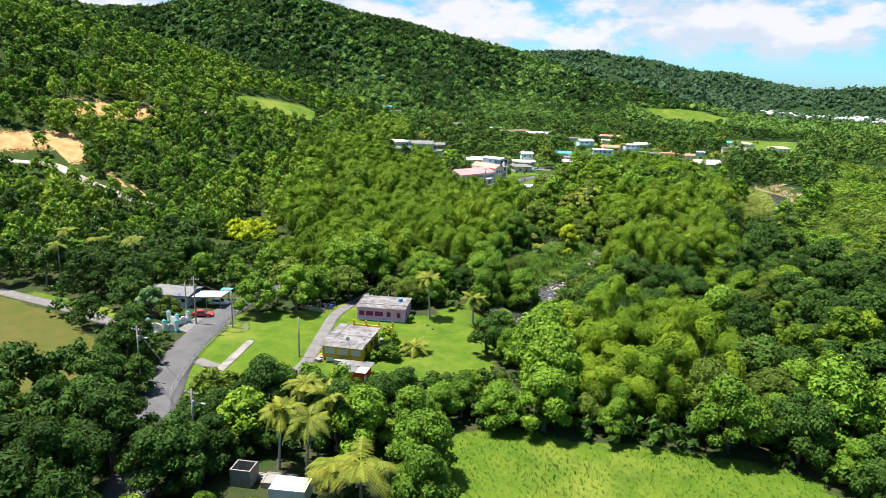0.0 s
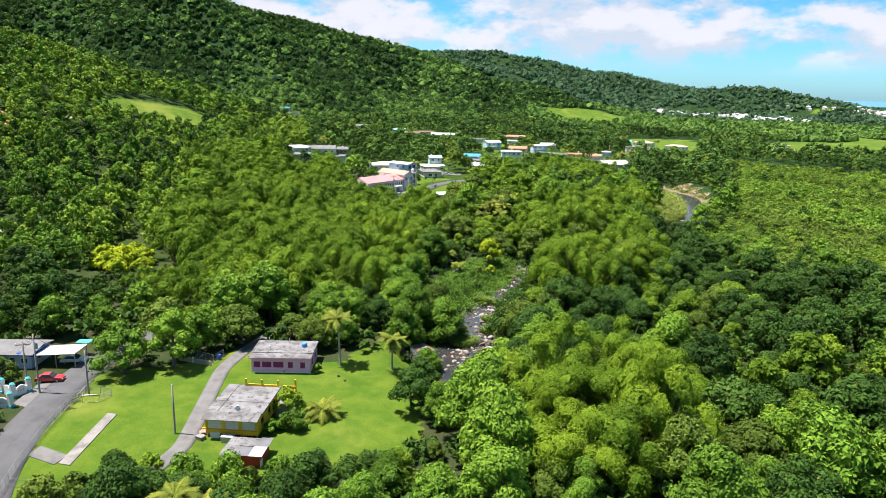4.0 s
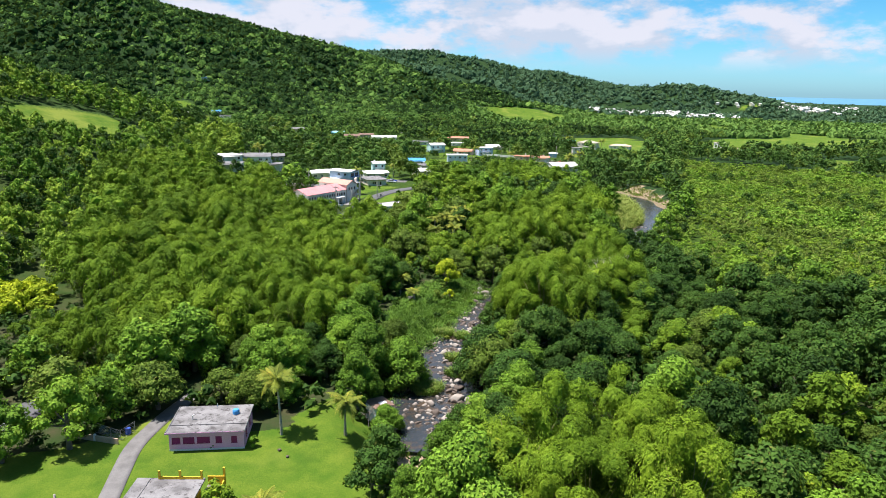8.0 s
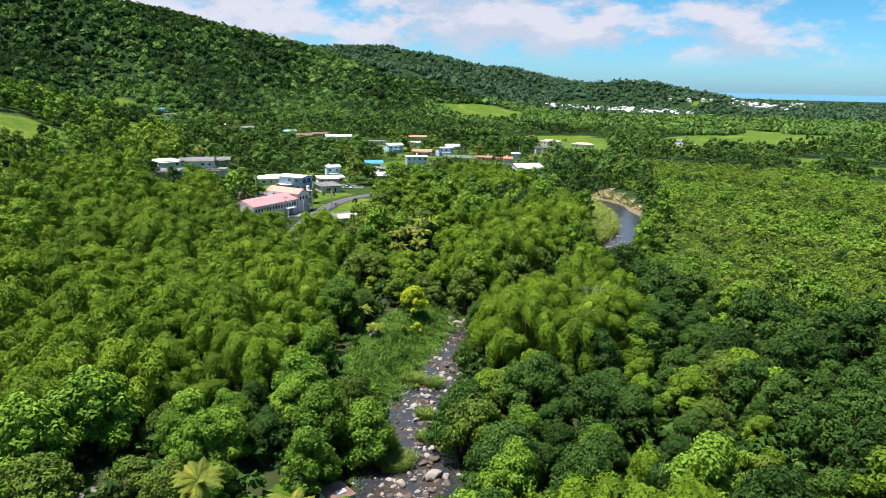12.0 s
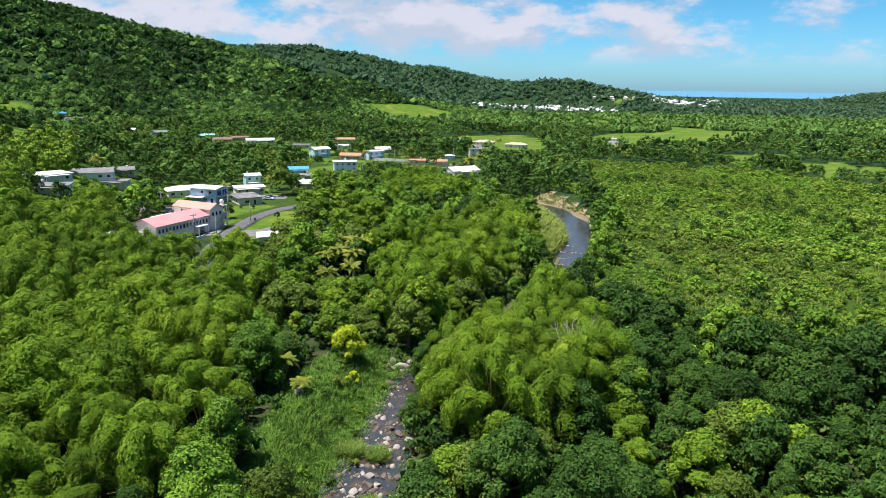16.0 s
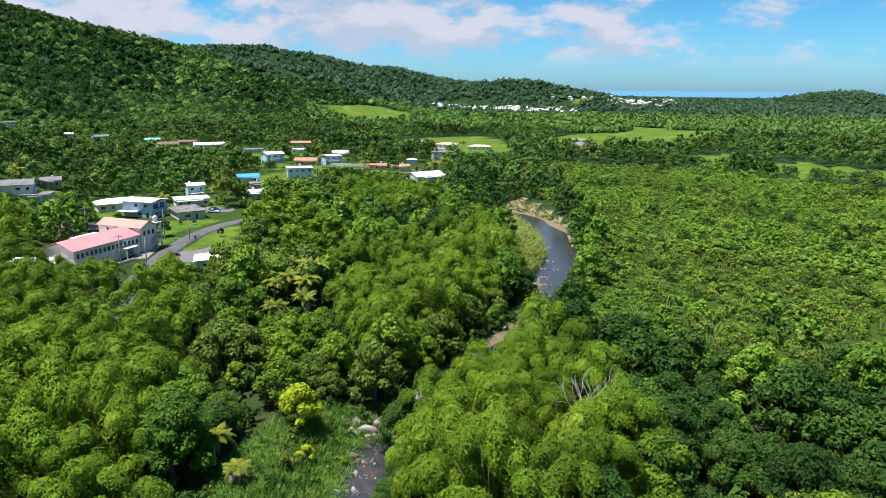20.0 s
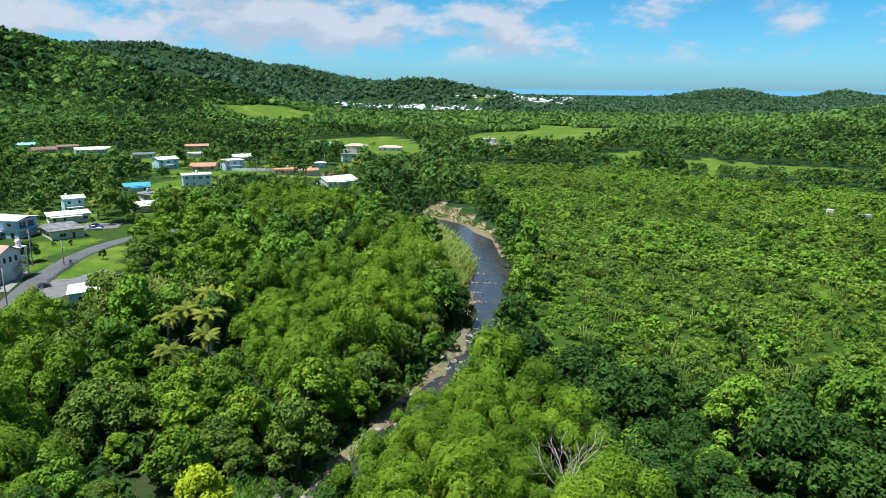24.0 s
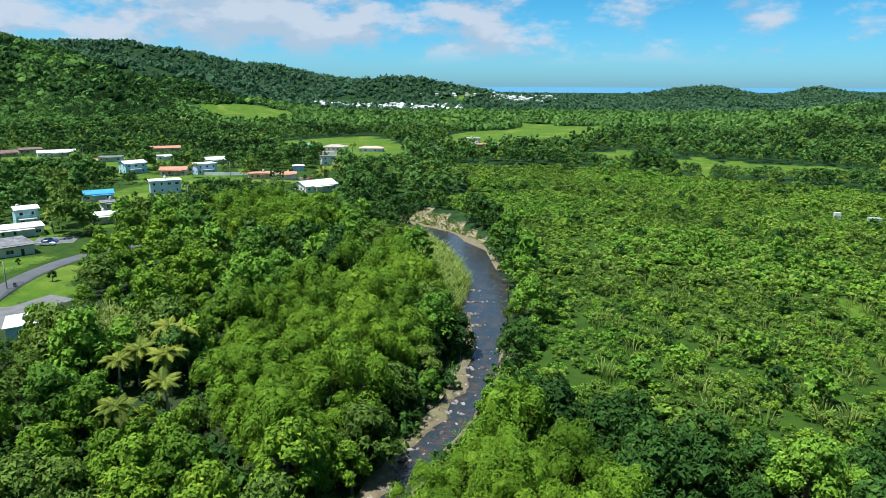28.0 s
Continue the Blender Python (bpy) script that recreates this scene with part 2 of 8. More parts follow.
def ground_material():
    m, n, l, out = nodes_of("ground_cover")
    place = n.new("ShaderNodeTexCoord").outputs["Object"]

    def attr(name):
        a = n.new("ShaderNodeAttribute")
        a.attribute_name = name
        if name in ("woods", "sea", "vines"):
            return a.outputs["Fac"]
        edge = n.new("ShaderNodeMath")
        edge.operation = "ADD"
        l.new(a.outputs["Fac"], edge.inputs[0])
        l.new(spread(n, l, noise_node(n, l, 0.9, 5, 0.7, place), 0.3, 0.7, -0.3, 0.3), edge.inputs[1])
        return spread(n, l, edge.outputs[0], 0.38, 0.62)
    fine = noise_node(n, l, 3.0, 6, 0.7, place)
    mid = noise_node(n, l, 0.22, 5, 0.6, place)
    wide = noise_node(n, l, 0.035, 4, 0.6, place)
    litter = mix_color(n, l, spread(n, l, mid, 0.35, 0.65), (0.022, 0.045, 0.010), (0.05, 0.05, 0.022))
    lawn = mix_color(n, l, spread(n, l, mid, 0.36, 0.66), (0.060, 0.120, 0.009), (0.118, 0.168, 0.016))
    lawn = mix_color(n, l, spread(n, l, fine, 0.35, 0.7, 0, 0.6), lawn, (0.036, 0.088, 0.007))
    lawn = mix_color(n, l, spread(n, l, wide, 0.52, 0.66, 0, 0.7), lawn, (0.165, 0.195, 0.030))
    lawn = mix_color(n, l, spread(n, l, noise_node(n, l, 0.09, 5, 0.7, place), 0.52, 0.66, 0, 0.6), lawn, (0.038, 0.085, 0.008))
    # mown field: brown grass, deepened to hold the cloud shadow over it
    brown = mix_color(n, l, spread(n, l, mid, 0.36, 0.66), (0.068, 0.085, 0.014), (0.105, 0.088, 0.026))
    brown = mix_color(n, l, spread(n, l, fine, 0.35, 0.7, 0, 0.45), brown, (0.045, 0.065, 0.010))
    soil = mix_color(n, l, spread(n, l, mid, 0.36, 0.66), (0.42, 0.20, 0.075), (0.56, 0.36, 0.17))
    soil = mix_color(n, l, spread(n, l, fine, 0.4, 0.7, 0, 0.5), soil, (0.30, 0.13, 0.05))
    shingle = mix_color(n, l, spread(n, l, fine, 0.38, 0.66), (0.36, 0.28, 0.19), (0.20, 0.14, 0.09))
    sea = mix_color(n, l, spread(n, l, wide, 0.4, 0.6), (0.07, 0.19, 0.29), (0.09, 0.22, 0.32))
    # floor between far crowns, painted as dark as the crowns' own shade
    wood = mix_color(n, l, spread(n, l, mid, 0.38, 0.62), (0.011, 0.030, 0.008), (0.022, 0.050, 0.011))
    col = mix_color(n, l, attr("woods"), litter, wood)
    vines = mix_color(n, l, spread(n, l, mid, 0.38, 0.62), (0.026, 0.055, 0.006), (0.042, 0.08, 0.008))
    vines = mix_color(n, l, spread(n, l, fine, 0.4, 0.65, 0, 0.6), vines, (0.03, 0.06, 0.008))
    col = mix_color(n, l, attr("vines"), col, vines)
    col = mix_color(n, l, attr("lawn"), col, lawn)
    col = mix_color(n, l, attr("brown"), col, brown)
    col = mix_color(n, l, attr("soil"), col, soil)
    col = mix_color(n, l, attr("shingle"), col, shingle)
    col = mix_color(n, l, attr("sea"), col, sea)
    b = n.new("ShaderNodeBsdfPrincipled")
    l.new(col, b.inputs["Base Color"])
    b.inputs["Roughness"].default_value = 0.95
    b.inputs["Specular IOR Level"].default_value = 0.1
    bp = n.new("ShaderNodeBump")
    bp.inputs["Strength"].default_value, bp.inputs["Distance"].default_value = 0.6, 0.25
    l.new(fine, bp.inputs["Height"])
    l.new(bp.outputs[0], b.inputs["Normal"])
    l.new(b.outputs[0], out.inputs[0])
    return m


def water_material():
    m, n, l, out = nodes_of("river_water")
    place = n.new("ShaderNodeTexCoord").outputs["Object"]
    b = n.new("ShaderNodeBsdfPrincipled")
    mid = noise_node(n, l, 0.45, 6, 0.7, place)
    rip = noise_node(n, l, 1.6, 5, 0.7, place)
    col = mix_color(n, l, spread(n, l, mid, 0.47, 0.68), (0.024, 0.030, 0.034), (0.075, 0.048, 0.024))
    foam = mix_color(n, l, spread(n, l, noise_node(n, l, 0.8, 7, 0.8, place), 0.63, 0.70), col, (0.6, 0.62, 0.62))
    l.new(foam, b.inputs["Base Color"])
    b.inputs["Roughness"].default_value = 0.1
    b.inputs["Specular IOR Level"].default_value = 0.5
    bp = n.new("ShaderNodeBump")
    bp.inputs["Strength"].default_value, bp.inputs["Distance"].default_value = 0.35, 0.12
    l.new(rip, bp.inputs["Height"])
    l.new(bp.outputs[0], b.inputs["Normal"])
    l.new(b.outputs[0], out.inputs[0])
    return m


GROUND = ground_material()
WATER = water_material()
ASPHALT = surface("worn_asphalt", (0.092, 0.093, 0.095), (0.06, 0.06, 0.06), 0.9, 8, 0.25)
CONCRETE = surface("pale_concrete", (0.25, 0.235, 0.21), (0.13, 0.12, 0.105), 0.9, 4, 0.5)
DRIVE = surface("grey_drive", (0.16, 0.155, 0.145), (0.10, 0.096, 0.09), 0.92, 6, 0.4)
LIME_ROAD = surface("white_gravel", (0.36, 0.335, 0.29), (0.25, 0.215, 0.17), 0.95, 5, 0.3)
GRAVEL = surface("river_gravel", (0.20, 0.145, 0.08), (0.11, 0.085, 0.045), 0.95, 2.2, 0.5, bump=0.6, streak=(0.10, 0.13, 0.03))
ROCK = surface("river_stone", (0.12, 0.092, 0.07), (0.05, 0.038, 0.03), 0.85, 4, 0.8, bump=0.4)
ROCK_PALE = surface("pale_boulder", (0.32, 0.285, 0.24), (0.17, 0.14, 0.11), 0.85, 3, 0.5, bump=0.4)

# ---- the lie of the land ----
REF = (-27.0, 36.0)


def smooth(a, b, x):
    t = np.clip((x - a) / (b - a), 0, 1)
    return t * t * (3 - 2 * t)


def wav(x, y, s, seed=0):
    """Cheap smooth noise between -1 and 1, size about s metres."""
    a = np.sin(x / s * 2.1 + seed + 1.7 * np.sin(y / s * 1.3 + seed * 2.1))
    b = np.sin(y / s * 2.4 - seed * 1.3 + 1.5 * np.sin(x / s * 1.1 - seed))
    c = np.sin((x + y) / s * 1.3 + seed * 0.7)
    return (a + b + c) / 3


def polar(x, y):
    dx, dy = x - REF[0], y - REF[1]
    return np.degrees(np.arctan2(dx, dy)), np.hypot(dx, dy)


RIDGES = [
    # azimuths, elevations of the crest seen from REF, crest distance, foot distance, back distance
    ([-130, -100, -85, -78, -71, -63.5, -57, -50, -44], [7.0, 6.2, 5.0, 3.6, 1.7, -0.8, -2.6, -4.6, -7], 480, 175, 900),
    ([-150, -100, -82, -74, -70, -67.4, -64.5, -61, -56, -50.8, -46.5, -42, -40.2, -37.4, -34.6, -31.3, -29.4, -24], [4.6, 4.6, 4.5, 4.4, 4.6, 5.4, 5.75, 5.75, 5.4, 4.7, 3.7, 2.85, 2.35, 1.65, 0.1, -1.6, -2.1, -3.2], 1330, 760, 1900),
    ([-50, -40.2, -37.9, -35.6, -32.8, -30.9, -29, -27.2, -25.3, -23.4, -21.6, -17], [2.0, 2.2, 2.0, 1.45, 1.05, 1.1, 0.7, 0.27, -0.35, -1.2, -1.6, -2.4], 1900, 1350, 2500),
    ([-60, -48, -43, -39.5, -37.9, -34.7, -32.8, -30.5, -28.2, -25.9, -24.5, -22.7, -20.8, -19.1, -16.8, -12], [1.5, 2.2, 2.5, 2.5, 2.65, 2.82, 2.42, 2.05, 1.65, 1.15, 1.37, 0.87, 0.47, 0.15, -0.32, -1.2], 2900, 2200, 3700),
    ([-24, -20.9, -19.1, -16.9, -15.2, -12], [0.5, 0.55, 0.42, 0.25, -0.15, -0.5], 3900, 3600, 4300),
    ([-20.5, -18.5, -16.5, -14.8, -13.4, -12, -10.5, -8.5, -6], [-0.6, -0.05, 0.32, 0.42, 0.4, 0.12, -0.15, -0.6, -1.1], 2640, 2300, 3000),
    ([3.0, 5.4, 7.5, 9.3, 11, 12.6, 14, 15.2, 16.4, 17.8, 19.4, 21, 24], [-1.1, -0.72, -0.36, -0.22, -0.45, -0.85, -0.9, -0.5, -0.22, -0.5, -0.75, -0.9, -0.9], 3450, 3150, 3800),
    ([9, 10.1, 11.9, 13.2, 14.5, 15.8, 17.3, 21.5, 26, 35, 60, 100], [-3.6, -3.1, -2.75, -2.35, -1.95, -1.7, -1.45, -1.0, -0.5, 0.2, 2, 3], 1050, 760, 1700),
]
FLOOR = ([0, 400, 750, 1500, 2500, 3100, 3600, 4950, 9000], [0, 0, -4, -12, -18, -14, -5, 32, 32])
RIVER = [(-82, 115), (-83.5, 118), (-86, 122), (-89.5, 130), (-92.5, 137), (-98, 147), (-101.5, 154.5), (-104.5, 164.5), (-107.5, 173), (-111, 188), (-111, 202),
         (-108, 215), (-107, 224), (-104, 236), (-101, 250), (-101, 265), (-103.5, 291), (-109, 331), (-120, 363), (-135, 386), (-154, 402),
         (-163, 420), (-162, 438), (-153, 455), (-135, 474), (-95, 510)]
RIVER_W = [5, 7, 9, 11, 9.5, 8.4, 8, 6, 4.8, 4, 4, 4.5, 5, 5, 5.2, 5.6, 6.2, 9.5, 13, 11, 6, 5, 5, 5, 6, 6]


def line_at(line, n):
    """A polyline of tuples, drawn smooth, with n points."""
    p = np.array(line, float)
    t = np.arange(len(p))
    u = np.linspace(0, len(p) - 1, n)
    q = np.stack([np.interp(u, t, p[:, k]) for k in range(p.shape[1])], 1)
    for _ in range(max(1, n // len(p))):
        q[1:-1] = (q[:-2] + 2 * q[1:-1] + q[2:]) / 4
    return q


def near_line(x, y, line):
    """Distance of the points to a polyline and the place along it, 0 to 1."""
    best = np.full(np.shape(x), 1e9)
    along = np.zeros(np.shape(x))
    n = len(line) - 1
    for k in range(n):
        (ax, ay), (bx, by) = line[k][:2], line[k + 1][:2]
        l2 = (bx - ax) ** 2 + (by - ay) ** 2 + 1e-9
        t = np.clip(((x - ax) * (bx - ax) + (y - ay) * (by - ay)) / l2, 0, 1)
        d = np.hypot(x - ax - t * (bx - ax), y - ay - t * (by - ay))
        m = d < best
        best = np.where(m, d, best)
        along = np.where(m, (k + t) / n, along)
    return best, along


RIVER_LINE = line_at([(*p, w) for p, w in zip(RIVER, RIVER_W)], 96)


def inside(x, y, poly):
    """Whether the points lie in a polygon."""
    c = np.zeros(np.shape(x), bool)
    n = len(poly)
    for k in range(n):
        (ax, ay), (bx, by) = poly[k], poly[(k + 1) % n]
        cross = ((ay > y) != (by > y)) & (x < (bx - ax) * (y - ay) / (by - ay + 1e-12) + ax)
        c ^= cross
    return c


def water_level(y):
    return np.interp(y, [90, 120, 165, 190, 215, 300, 420, 540], [-3.6, -3.5, -2.7, -2.3, -2.4, -2.6, -3.0, -3.4])


def height(x, y):
    x, y = np.asarray(x, float), np.asarray(y, float)
    az, d = polar(x, y)
    z = np.interp(d, *FLOOR)
    flat = z.copy()
    rough = wav(x, y, 160, 1) * 0.55 + wav(x, y, 70, 2) * 0.3 + wav(x, y, 31, 3) * 0.15
    for azs, els, crest, foot, back in RIDGES:
        top = np.interp(az, azs, np.array(els)) * 1.0
        zc = 52.5 + np.tan(np.radians(top)) * crest
        rise = smooth(foot, crest, d) ** 0.85 * (1 - smooth(crest, back, d) * 0.8)
        side = smooth(azs[0] - 12, azs[0], az) * (1 - smooth(azs[-1], azs[-1] + 8, az))
        amount = np.maximum(zc - flat, 0)
        spur = (crest > 1000) * wav(az * crest * 0.0175, d * 0.35, 105, crest % 7) + 0.5 * (crest > 1000) * wav(az * crest * 0.0175, d * 0.6, 47, crest % 5)
        hill = amount * rise * side * (1 + (rough * 0.16 + spur * 0.34) * (1 - smooth(0.75, 1, rise)))
        z = np.maximum(z, flat + hill)
    # the village terrace west of the river
    dr, along = near_line(x, y, RIVER_LINE)
    west = smooth(25, 95, dr) * smooth(150, 230, y) * (1 - smooth(560, 800, y)) * (x < np.interp(y, [90, 200, 300, 430, 540], [-80, -110, -103, -150, -90]))
    z = z + 4.0 * west
    z = z + 0.35 * rough * smooth(60, 160, dr)
    # the bed of the river
    w = np.interp(along, np.linspace(0, 1, len(RIVER_LINE)), RIVER_LINE[:, 2])
    bed = water_level(y) - 0.7
    bank = smooth(w * 0.75, w + 9, dr)
    return np.where(d < 900, bed + (z - bed) * bank, z)

# ---- ground, river, roads ----
LAWN = [(-129, 70), (-121, 84), (-120, 93), (-112, 101), (-104, 98.5), (-101, 103), (-102.5, 117), (-93, 119), (-84, 106), (-77, 99), (-68, 88), (-70, 81), (-77, 74), (-80, 66), (-86, 61), (-91, 55), (-95, 48), (-98, 42), (-108, 50), (-115, 56), (-123, 66)]
FIELD = [(-60, 67), (-55, 79), (-46, 82), (-37, 90), (-24, 98), (-17, 99), (-6, 92), (-6, 66), (-38, 46), (-52, 58)]
BROWN = [(-185, 30), (-171, 34), (-150, 41), (-135, 42), (-119, 40), (-111, 38), (-103, 28), (-104, 16), (-130, -10), (-190, -10)]
VERGE = [(-171, 41), (-150, 50), (-138, 52), (-133, 47), (-150, 45), (-171, 37)]
VILLAGE_LAWN = [(-210, 256), (-217, 273), (-222, 292), (-215, 296), (-204, 286), (-202, 270), (-205, 259)]
ROADSIDE_LAWN = [(-222, 262), (-229, 283), (-226, 300), (-240, 302), (-246, 288), (-236, 268)]
PASTURES = [
    [(-366, 187), (-378, 208), (-376, 236), (-348, 246), (-318, 222), (-325, 192), (-341, 177)],
    [(-520, 405), (-560, 480), (-474, 424), (-395, 338), (-368, 290), (-385, 285), (-440, 345)],
    [(-580, 562), (-505, 555), (-430, 532), (-372, 532), (-335, 480), (-395, 488), (-470, 500), (-570, 520)],
    [(-411, 181), (-416, 209), (-418, 242), (-396, 214), (-399, 179)], [(-418, 154), (-423, 166), (-412, 176), (-403, 165), (-405, 151)],
    [(-365, 137), (-380, 155), (-366, 149), (-357, 136)], [(-335, 147), (-340, 171), (-326, 165), (-328, 147)], [(-762, 545), (-741, 558), (-703, 547), (-734, 521)],
]
PASTURES += [
    [(-775, 520), (-735, 520), (-715, 560), (-750, 570)],
    [(-700, 520), (-640, 500), (-620, 545), (-680, 575)],
    [(-288, 395), (-262, 402), (-252, 425), (-272, 440), (-296, 425)],
    [(-284, 440), (-250, 442), (-236, 480), (-290, 476)],
    [(-300, 600), (-238, 590), (-232, 660), (-300, 690)],
]
PASTURES += [
    [(-285, 700), (-215, 690), (-205, 760), (-300, 800)],
    [(-205, 770), (-120, 800), (-60, 930), (-45, 1200), (-150, 1150), (-195, 900)],
    [(-60, 620), (-15, 690), (-20, 760), (-70, 720)],
    [(-6, 610), (40, 575), (120, 592), (96, 640), (30, 668)],
    [(-20, 288), (-14, 298), (-13, 318), (-18, 316)],
]
PASTURES += [
    [(-480, 2050), (-300, 1900), (-230, 2000), (-400, 2200)],
    [(-780, 1950), (-520, 1800), (-480, 1900), (-700, 2080)],
    [(-420, 520), (-350, 500), (-330, 560), (-410, 575)],
    [(-322, 484), (-265, 478), (-241, 446), (-270, 442), (-287, 434), (-300, 412), (-275, 394), (-273, 410), (-290, 440), (-312, 462)],
    [(-392, 720), (-382, 784), (-357, 840), (-302, 888), (-211, 713), (-212, 590), (-268, 656), (-330, 671)],
]
PASTURES += [
    [(-196, 727), (-225, 946), (-184, 1050), (-118, 1030), (-38, 1218), (-40, 903), (-107, 858), (-157, 697)],
    [(-58, 628), (-45, 683), (-15, 712), (-14, 668), (19, 697), (24, 654), (-6, 549), (-6, 598)],
    [(-520, 590), (-470, 575), (-470, 600), (-515, 615)],
]
CUTS = [[(-333, 93), (-336, 106), (-333, 129), (-324, 126), (-320, 106), (-325, 91)], [(-292, 40), (-288, 75), (-276, 84), (-300, 88), (-312, 60), (-305, 38)], [(-268, 84), (-246, 95), (-240, 98), (-262, 92)], [(-325, 108), (-315, 125), (-330, 132), (-340, 112)],
        [(-262, 380), (-255, 388), (-275, 392), (-280, 384)], [(-440, 540), (-400, 545), (-398, 556), (-440, 552)], [(-240, 262), (-250, 272), (-244, 280), (-234, 268)]]
ROAD_A = [(-52, 12), (-66, 23), (-80, 31.5), (-94, 39.5), (-106, 46), (-116, 53), (-123, 60), (-129, 66), (-137, 77), (-141, 92)]
PATH_A = [(-190, 30), (-172, 36.5), (-158, 42), (-146, 45.7), (-137, 47.5), (-128, 52)]
DRIVE_A = [(-92, 60), (-94.5, 66.5), (-101, 73), (-107, 79), (-114.5, 86.5), (-119, 95), (-122, 103)]
ROAD_B = [(-180, 205), (-190, 217), (-199, 231), (-208.5, 248.5), (-215.5, 264), (-221, 281), (-222.5, 297), (-219, 312), (-208, 330)]
ROAD_HILL = [(-286, 48), (-281, 62), (-277, 73), (-266, 77), (-255, 82), (-245, 88), (-236, 92)]
ROAD_C = [(-207, 760), (-192, 700), (-186, 640), (-180, 600), (-176, 560)]


def build_mesh(name, verts, tris, mats=(), tone=None, flat=True):
    """A mesh from arrays of corners and triangles."""
    me = bpy.data.meshes.new(name)
    verts, tris = np.asarray(verts, np.float32), np.asarray(tris, np.int32)
    me.vertices.add(len(verts))
    me.vertices.foreach_set("co", verts.ravel())
    k = tris.shape[1]
    me.loops.add(tris.size)
    me.loops.foreach_set("vertex_index", tris.ravel())
    me.polygons.add(len(tris))
    me.polygons.foreach_set("loop_start", np.arange(len(tris), dtype=np.int32) * k)
    me.polygons.foreach_set("loop_total", np.full(len(tris), k, np.int32))
    me.polygons.foreach_set("use_smooth", np.full(len(tris), not flat))
    me.update(calc_edges=True)
    for m in mats:
        me.materials.append(m)
    if tone is not None:
        me.attributes.new("tone", "FLOAT", "POINT").data.foreach_set("value", np.asarray(tone, np.float32))
    return me


def stretch(a, b, fine, lo, hi, grow=1.12):
    """Grid lines: fine between a and b, growing out to lo and hi."""
    mid = list(np.arange(a, b + fine / 2, fine))
    step, v = fine, a
    left = []
    while v > lo:
        step *= grow
        v -= step
        left.append(max(v, lo))
    step, v = fine, mid[-1]
    right = []
    while v < hi:
        step = min(step * grow, 90)
        v += step
        right.append(min(v, hi))
    return np.array(left[::-1] + mid + right)


gx, gy = stretch(-135, -5, 1.6, -5200, 5200, 1.075), stretch(15, 200, 1.7, -900, 5000, 1.05)
XX, YY = np.meshgrid(gx, gy)
ZZ = height(XX, YY)
idx = np.arange(XX.size).reshape(XX.shape)
quads = np.stack([idx[:-1, :-1], idx[:-1, 1:], idx[1:, 1:], idx[1:, :-1]], -1).reshape(-1, 4)
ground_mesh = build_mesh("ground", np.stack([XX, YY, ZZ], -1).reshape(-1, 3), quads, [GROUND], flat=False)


def any_in(x, y, polys):
    m = np.zeros(np.shape(x), bool)
    for p in polys:
        m |= inside(x, y, p)
    return m


def put_attr(name, values):
    ground_mesh.attributes.new(name, "FLOAT", "POINT").data.foreach_set("value", np.asarray(values, np.float32).ravel())


AZ, DD = polar(XX, YY)
river_d, river_s = near_line(XX, YY, RIVER_LINE)
river_w = np.interp(river_s, np.linspace(0, 1, len(RIVER_LINE)), RIVER_LINE[:, 2])
GRASS = [LAWN, FIELD, VERGE, VILLAGE_LAWN, ROADSIDE_LAWN, *PASTURES]


def far_field(x, y):
    """Open fields far out on the plain."""
    d = polar(x, y)[1]
    return (d > 1000) & (d < 3000) & (wav(x * 0.55, y, 260, 4) + 0.5 * wav(x, y * 0.7, 120, 1) > 0.42)


put_attr("lawn", any_in(XX, YY, GRASS))
put_attr("brown", inside(XX, YY, BROWN))
put_attr("soil", any_in(XX, YY, CUTS))
BAR = [(-152, 408), (-147, 421), (-131, 403), (-114, 375), (-112, 366), (-123, 377), (-136, 393), (-146, 402)]
put_attr("shingle", inside(XX, YY, BAR) | (river_d < river_w * 0.5 + 2.2) & (DD < 800) & (river_s < 0.86))
put_attr("sea", (YY > 4050))
SCRUB_LAND = [(-93, 232), (-58, 226), (-20, 236), (60, 280), (130, 420), (60, 520), (-60, 590), (-160, 560), (-128, 470), (-150, 440), (-112, 395), (-93, 335), (-92, 290)]
VILLAGE_LAND = [(-700, 480), (-330, 250), (-225, 235), (-190, 330), (-165, 470), (-150, 700), (-330, 720), (-650, 640)]
put_attr("vines", np.maximum(0.8 * inside(XX, YY, VILLAGE_LAND), np.maximum(inside(XX, YY, SCRUB_LAND), smooth(172, 190, DD) * (1 - smooth(500, 600, DD)) * (AZ < -50) * 0.4)))
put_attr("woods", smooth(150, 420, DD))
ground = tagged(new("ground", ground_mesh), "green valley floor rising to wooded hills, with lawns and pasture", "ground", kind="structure")


